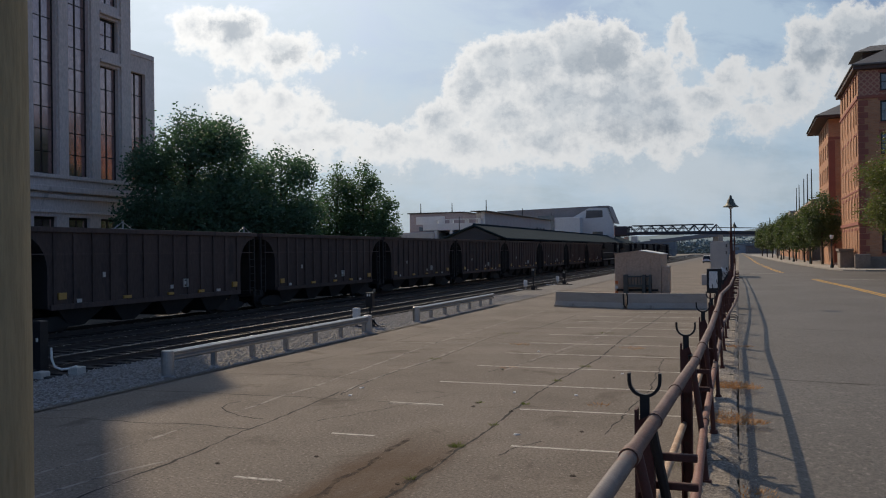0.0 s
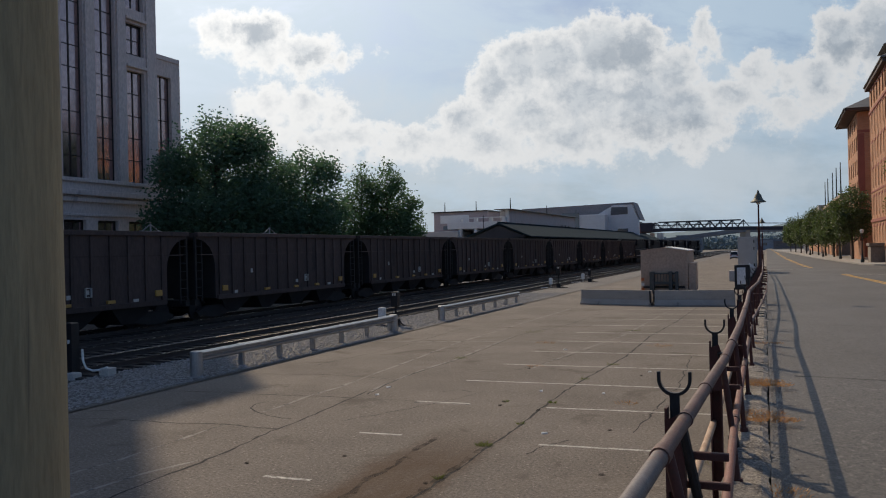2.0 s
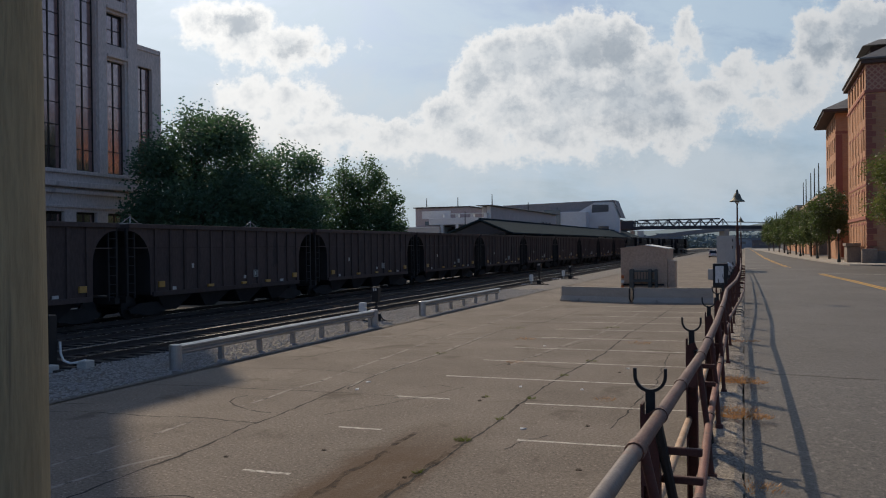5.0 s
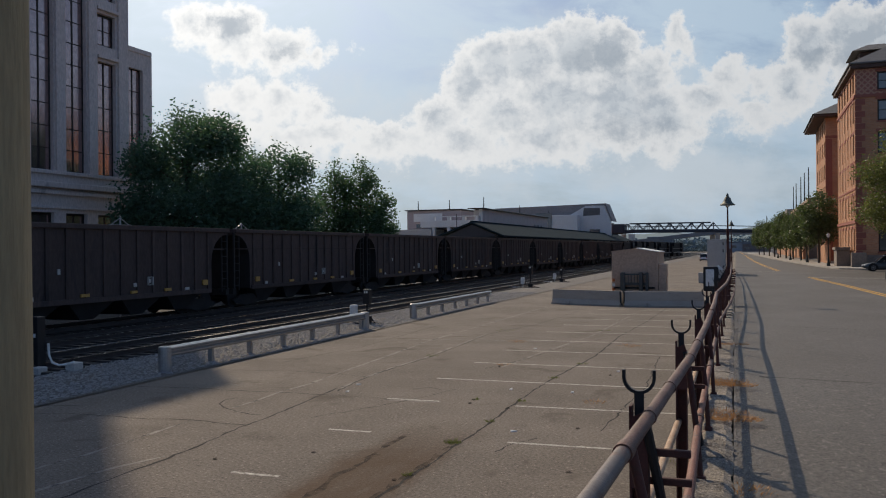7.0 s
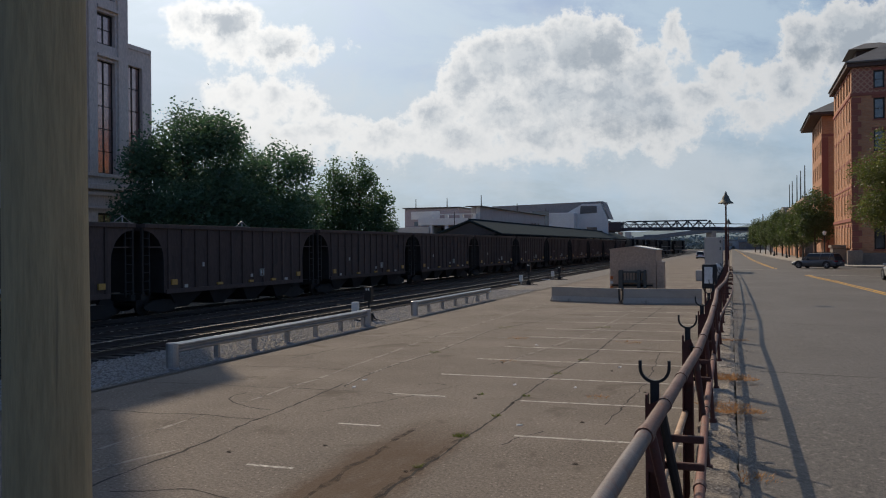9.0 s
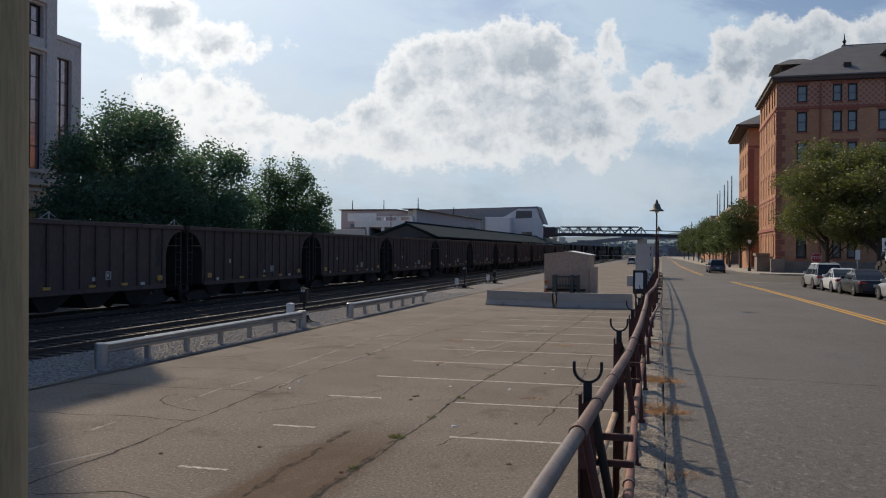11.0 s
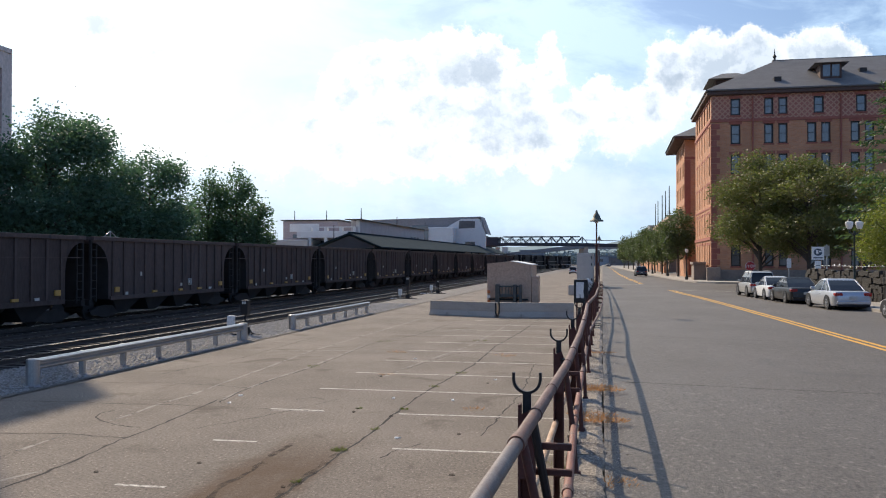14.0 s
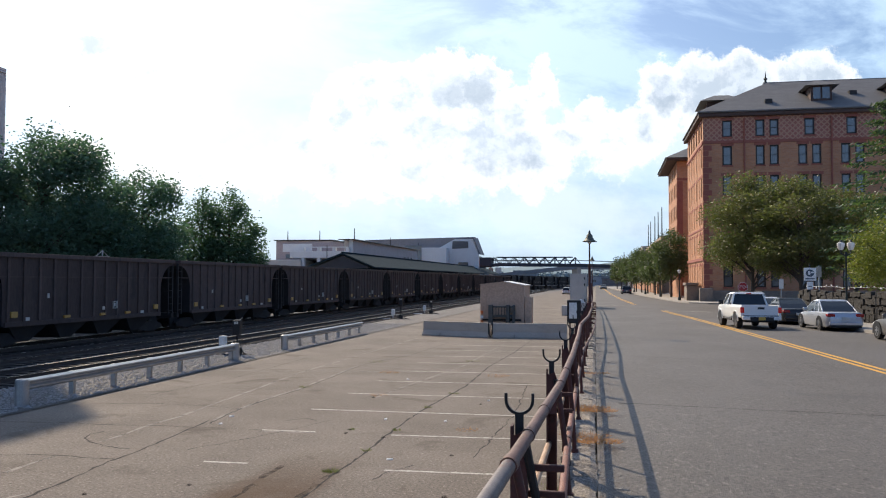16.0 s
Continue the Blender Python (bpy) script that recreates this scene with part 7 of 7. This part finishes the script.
def pickup():
    c = thing("pickup_truck", "white crew-cab pickup truck driving up the street", "pickup truck")
    pm = paint("pickup_white_paint", (0.72, 0.72, 0.70), 0.0)
    hw, g, bed = 0.95, 0.5, 1.16
    rear, nose = -2.7, 2.7
    st = [(-0.55, 1, g, bed), (0.2, 1, g, bed), (1.2, 1, g, bed), (1.75, 0.99, g, 1.16), (2.35, 0.96, g, 1.1), (2.62, 0.86, g, 1.0), (2.7, 0.75, g + 0.05, 0.85)]
    part("body", MB().rings([[(-hw * k * 0.95, y, z0), (-hw * k, y, z0 + 0.12), (-hw * k, y, z1 - 0.12), (-hw * k * 0.93, y, z1), (hw * k * 0.93, y, z1), (hw * k, y, z1 - 0.12), (hw * k, y, z0 + 0.12), (hw * k * 0.95, y, z0)] for y, k, z0, z1 in st]), pm, c, "", True)
    part("window_glass", MB().rings([[(-0.86, -0.55, 1.12), (0.86, -0.55, 1.12), (0.86, 1.5, 1.12), (-0.86, 1.5, 1.12)], [(-0.70, -0.38, 1.72), (0.70, -0.38, 1.72), (0.70, 0.75, 1.72), (-0.70, 0.75, 1.72)]]), CAR_GLASS, c)
    part("roof", MB().rings([[(-0.73, -0.44, 1.70), (0.73, -0.44, 1.70), (0.73, 0.82, 1.70), (-0.73, 0.82, 1.70)], [(-0.64, -0.32, 1.79), (0.64, -0.32, 1.79), (0.64, 0.65, 1.79), (-0.64, 0.65, 1.79)]]), pm, c)
    part("cab_back", MB().box(-0.88, 0.88, -0.6, -0.53, 0.9, 1.16), pm, c)
    part("brake_lamp", MB().box(-0.12, 0.12, -0.46, -0.4, 1.72, 1.76), TAIL_ON, c)
    part("bed_floor", MB().box(-0.85, 0.85, -2.62, -0.6, 0.62, 0.7), BLACK_METAL, c)
    part("tailgate", MB().box(-0.80, 0.80, -2.70, -2.62, 0.68, 1.16, 0.015), pm, c)
    part("tailgate_handle", MB().box(-0.16, 0.16, -2.715, -2.70, 0.98, 1.08), BLACK_METAL, c)
    part("rear_bumper", MB().box(-0.9, 0.9, -2.86, -2.66, 0.46, 0.64, 0.03), WHITE_PAINT, c)
    part("bumper_step", MB().box(-0.55, 0.55, -2.87, -2.7, 0.40, 0.62, 0.02), BLACK_METAL, c)
    part("number_plate", MB().box(-0.16, 0.16, -2.885, -2.872, 0.46, 0.61), PLATE_Y, c, "yellow number plate")
    part("underbody", MB().box(-0.7, 0.7, -2.5, 2.4, 0.34, 0.55), BLACK_METAL, c)
    for s in (-1, 1):
        part("bed_side", MB().rings([[(s * 0.84, -2.68, 0.55), (s * 0.95, -2.68, 0.6), (s * 0.95, -2.68, 1.06), (s * 0.89, -2.68, 1.18), (s * 0.84, -2.68, 1.18)], [(s * 0.84, -0.55, 0.55), (s * 0.95, -0.55, 0.6), (s * 0.95, -0.55, 1.06), (s * 0.89, -0.55, 1.18), (s * 0.84, -0.55, 1.18)]]), pm, c)
        part("tail_light", MB().box(s * 0.88 - 0.075, s * 0.88 + 0.08, -2.712, -2.55, 0.80, 1.08, 0.02), TAIL_ON, c, "lit red tail light")
        for ya, yb in ((-0.55, -0.38), (0.35, 0.25), (1.5, 0.75)):
            part("pillar", MB().tube([(s * 0.875, ya, 1.12), (s * 0.715, yb, 1.71)], 0.05, 6), pm, c)
        part("mirror", MB().box(s * 1.06 - 0.11, s * 1.06 + 0.11, 0.95, 1.08, 1.14, 1.36, 0.03), BLACK_METAL, c)
        part("door_handle", MB().box(s * 0.952 - 0.015, s * 0.952 + 0.015, -0.3, -0.1, 0.96, 1.0), pm, c)
        part("side_step", MB().box(s * 0.9 - 0.06, s * 0.9 + 0.06, -0.7, 1.2, 0.40, 0.47, 0.02), BLACK_METAL, c)
        for y in (-1.66, 1.58):
            arch = [(y + 0.46 * math.cos(q), 0.4 + 0.46 * math.sin(q)) for q in [math.pi * k / 12 for k in range(13)]] + [(y - 0.46, 0.3), (y + 0.46, 0.3)]
            part("wheel_arch", MB().prism(arch, "x", s * 0.957 - 0.02, s * 0.957), BLACK_METAL, c)
            part("flare", MB().tube([(s * 0.965, yy, zz) for yy, zz in [(y + 0.48 * math.cos(q), 0.4 + 0.48 * math.sin(q)) for q in [math.pi * k / 10 for k in range(11)]]], 0.035, 6), pm, c)
    ws = [wheel(c, s * 0.83, y, 0.39, 0.26) for s in (-1, 1) for y in (-1.66, 1.58)]
    return c, ws


def park(c, x, y, turn):
    c.matrix_basis = Matrix.Translation((x, y, road_z(y) + 0.004)) @ Matrix.Rotation(radians(turn), 4, "Z")


park(car("silver_estate", "silver sport utility car with roof rails parked at the kerb", 4.5, 1.78, 1.72, (0.50, 0.49, 0.47), "suv", 0.6, rail=True, group="parked cars"), 9.75, 60.0, 4)
park(car("white_hatchback", "small white car parked at the kerb", 4.1, 1.7, 1.45, (0.68, 0.69, 0.69), "sedan", 0.1, group="parked cars"), 10.0, 54.8, 4)
park(car("dark_sedan", "dark grey sedan parked at the kerb", 4.6, 1.78, 1.45, (0.045, 0.045, 0.045), "sedan", 0.5, group="parked cars"), 10.3, 50.2, 4)
park(car("silver_sedan", "silver sedan parked at the kerb", 4.55, 1.78, 1.47, (0.52, 0.53, 0.55), "sedan", 0.6, group="parked cars"), 10.9, 43.6, 5)
park(car("grey_sedan", "grey sedan parked at the kerb beside the pavement", 4.6, 1.78, 1.45, (0.20, 0.19, 0.18), "sedan", 0.6, group="parked cars"), 11.75, 34.2, 6)
van = car("white_suv", "small white car parked far down the gravel lot", 4.3, 1.75, 1.6, (0.7, 0.7, 0.7), "suv", 0.1)
van.matrix_basis = Matrix.Translation((-8.6, 190, 0.004))
far_lot = car("dark_lot_car", "dark car parked behind the stone wall", 4.5, 1.75, 1.45, (0.05, 0.055, 0.06), "sedan", 0.5, group="cars behind the wall")
far_lot.matrix_basis = Matrix.Translation((18.5, 66, road_z(66) + 0.154)) @ Matrix.Rotation(radians(80), 4, "Z")
copy_thing(far_lot, Matrix.Translation((24.5, 68, road_z(66) + 0.154)) @ Matrix.Rotation(radians(80), 4, "Z"))
wagon = car("blue_grey_wagon", "dark blue-grey estate car turning up the street", 4.75, 1.78, 1.55, (0.10, 0.115, 0.135), "suv", 0.6, rail=True)
oncoming = car("oncoming_car", "dark sedan driving far up the street", 4.6, 1.8, 1.45, (0.10, 0.10, 0.11), "sedan", 0.5)
truck, truck_wheels = pickup()
wagon_wheels = [o for o in wagon.children if o.name.startswith("wheel") and "arch" not in o.name]


# ---- what moves ----
WAGON = [(0, 36, 89.0, 90), (5, 19.5, 89.0, 90), (6.3, 15.2, 89.0, 90), (7.0, 12.9, 89.0, 90), (8.0, 9.8, 89.2, 88), (8.2, 9.2, 89.3, 86), (8.8, 7.6, 90.2, 66), (9.5, 5.9, 92.6, 34), (10.3, 5.1, 96.6, 9), (11, 4.95, 101, 3), (12, 4.75, 111, 2), (13, 4.6, 122, 2), (14, 4.45, 134, 2), (15, 4.3, 147, 2), (16, 3.9, 160, 2)]


def roll(w, rows):
    """Turns a wheel about its own axle: rows of seconds and degrees."""
    p = w.matrix_basis.translation.copy()
    walk(w, [(t, pose(p.x, p.y, p.z, -a)) for t, a in rows])


def motions():
    for ob, y0 in train:
        walk(ob, [(t, pose(-25.0 + 0.0008 * max(0, y0 + d - 200) ** 2, y0 + d, 0.02, 0, 0, -0.092 * max(0, y0 + d - 200))) for t, d in TRAIN_RUN])
    walk(wagon, [(t, pose(x, y, road_z(y) + 0.004, 0, 0, a)) for t, x, y, a in WAGON])
    for w in wagon_wheels:
        roll(w, [(0, 0), (6, 0)] + [(6 + 0.1 * k, 52.0 * k) for k in range(1, 60)] + [(16, 52.0 * 59)])
    walk(oncoming, [(t, pose(x, y, road_z(y) + 0.004, 0, 0, 181)) for t, x, y in ((0, -7.3, 560), (8, -5.0, 470), (11, -3.2, 400), (13, -2.0, 350), (15, -1.0, 285), (16, -0.5, 250))])
    rows = []
    for t in (0, 4, 8, 12, 13, 13.6, 14, 14.4, 14.8, 15.2, 15.6, 16):
        y = 28.6 + 12.0 * (t - 14.8)
        x = 8.0 - 0.118 * (max(y, 8) - 28.6) - 0.03 * min(0, y - 8) + (0.0012 * (y - 28.6) ** 2 if y > 28.6 else 0)
        turn = (6.6 if y > 8 else 1.7) - 0.1 * max(0, y - 28.6)
        a = radians(turn)
        rows.append((t, pose(x + 0.83 * math.cos(a) - 1.66 * math.sin(a), y + 0.83 * math.sin(a) + 1.66 * math.cos(a), road_z(y + 1.6) + 0.004, -0.35, 0, turn)))
    walk(truck, rows)
    for w in truck_wheels:
        roll(w, [(0, 0), (14.0, 0)] + [(14 + k / 30, 58.8 * k) for k in range(1, 61)])


motions()
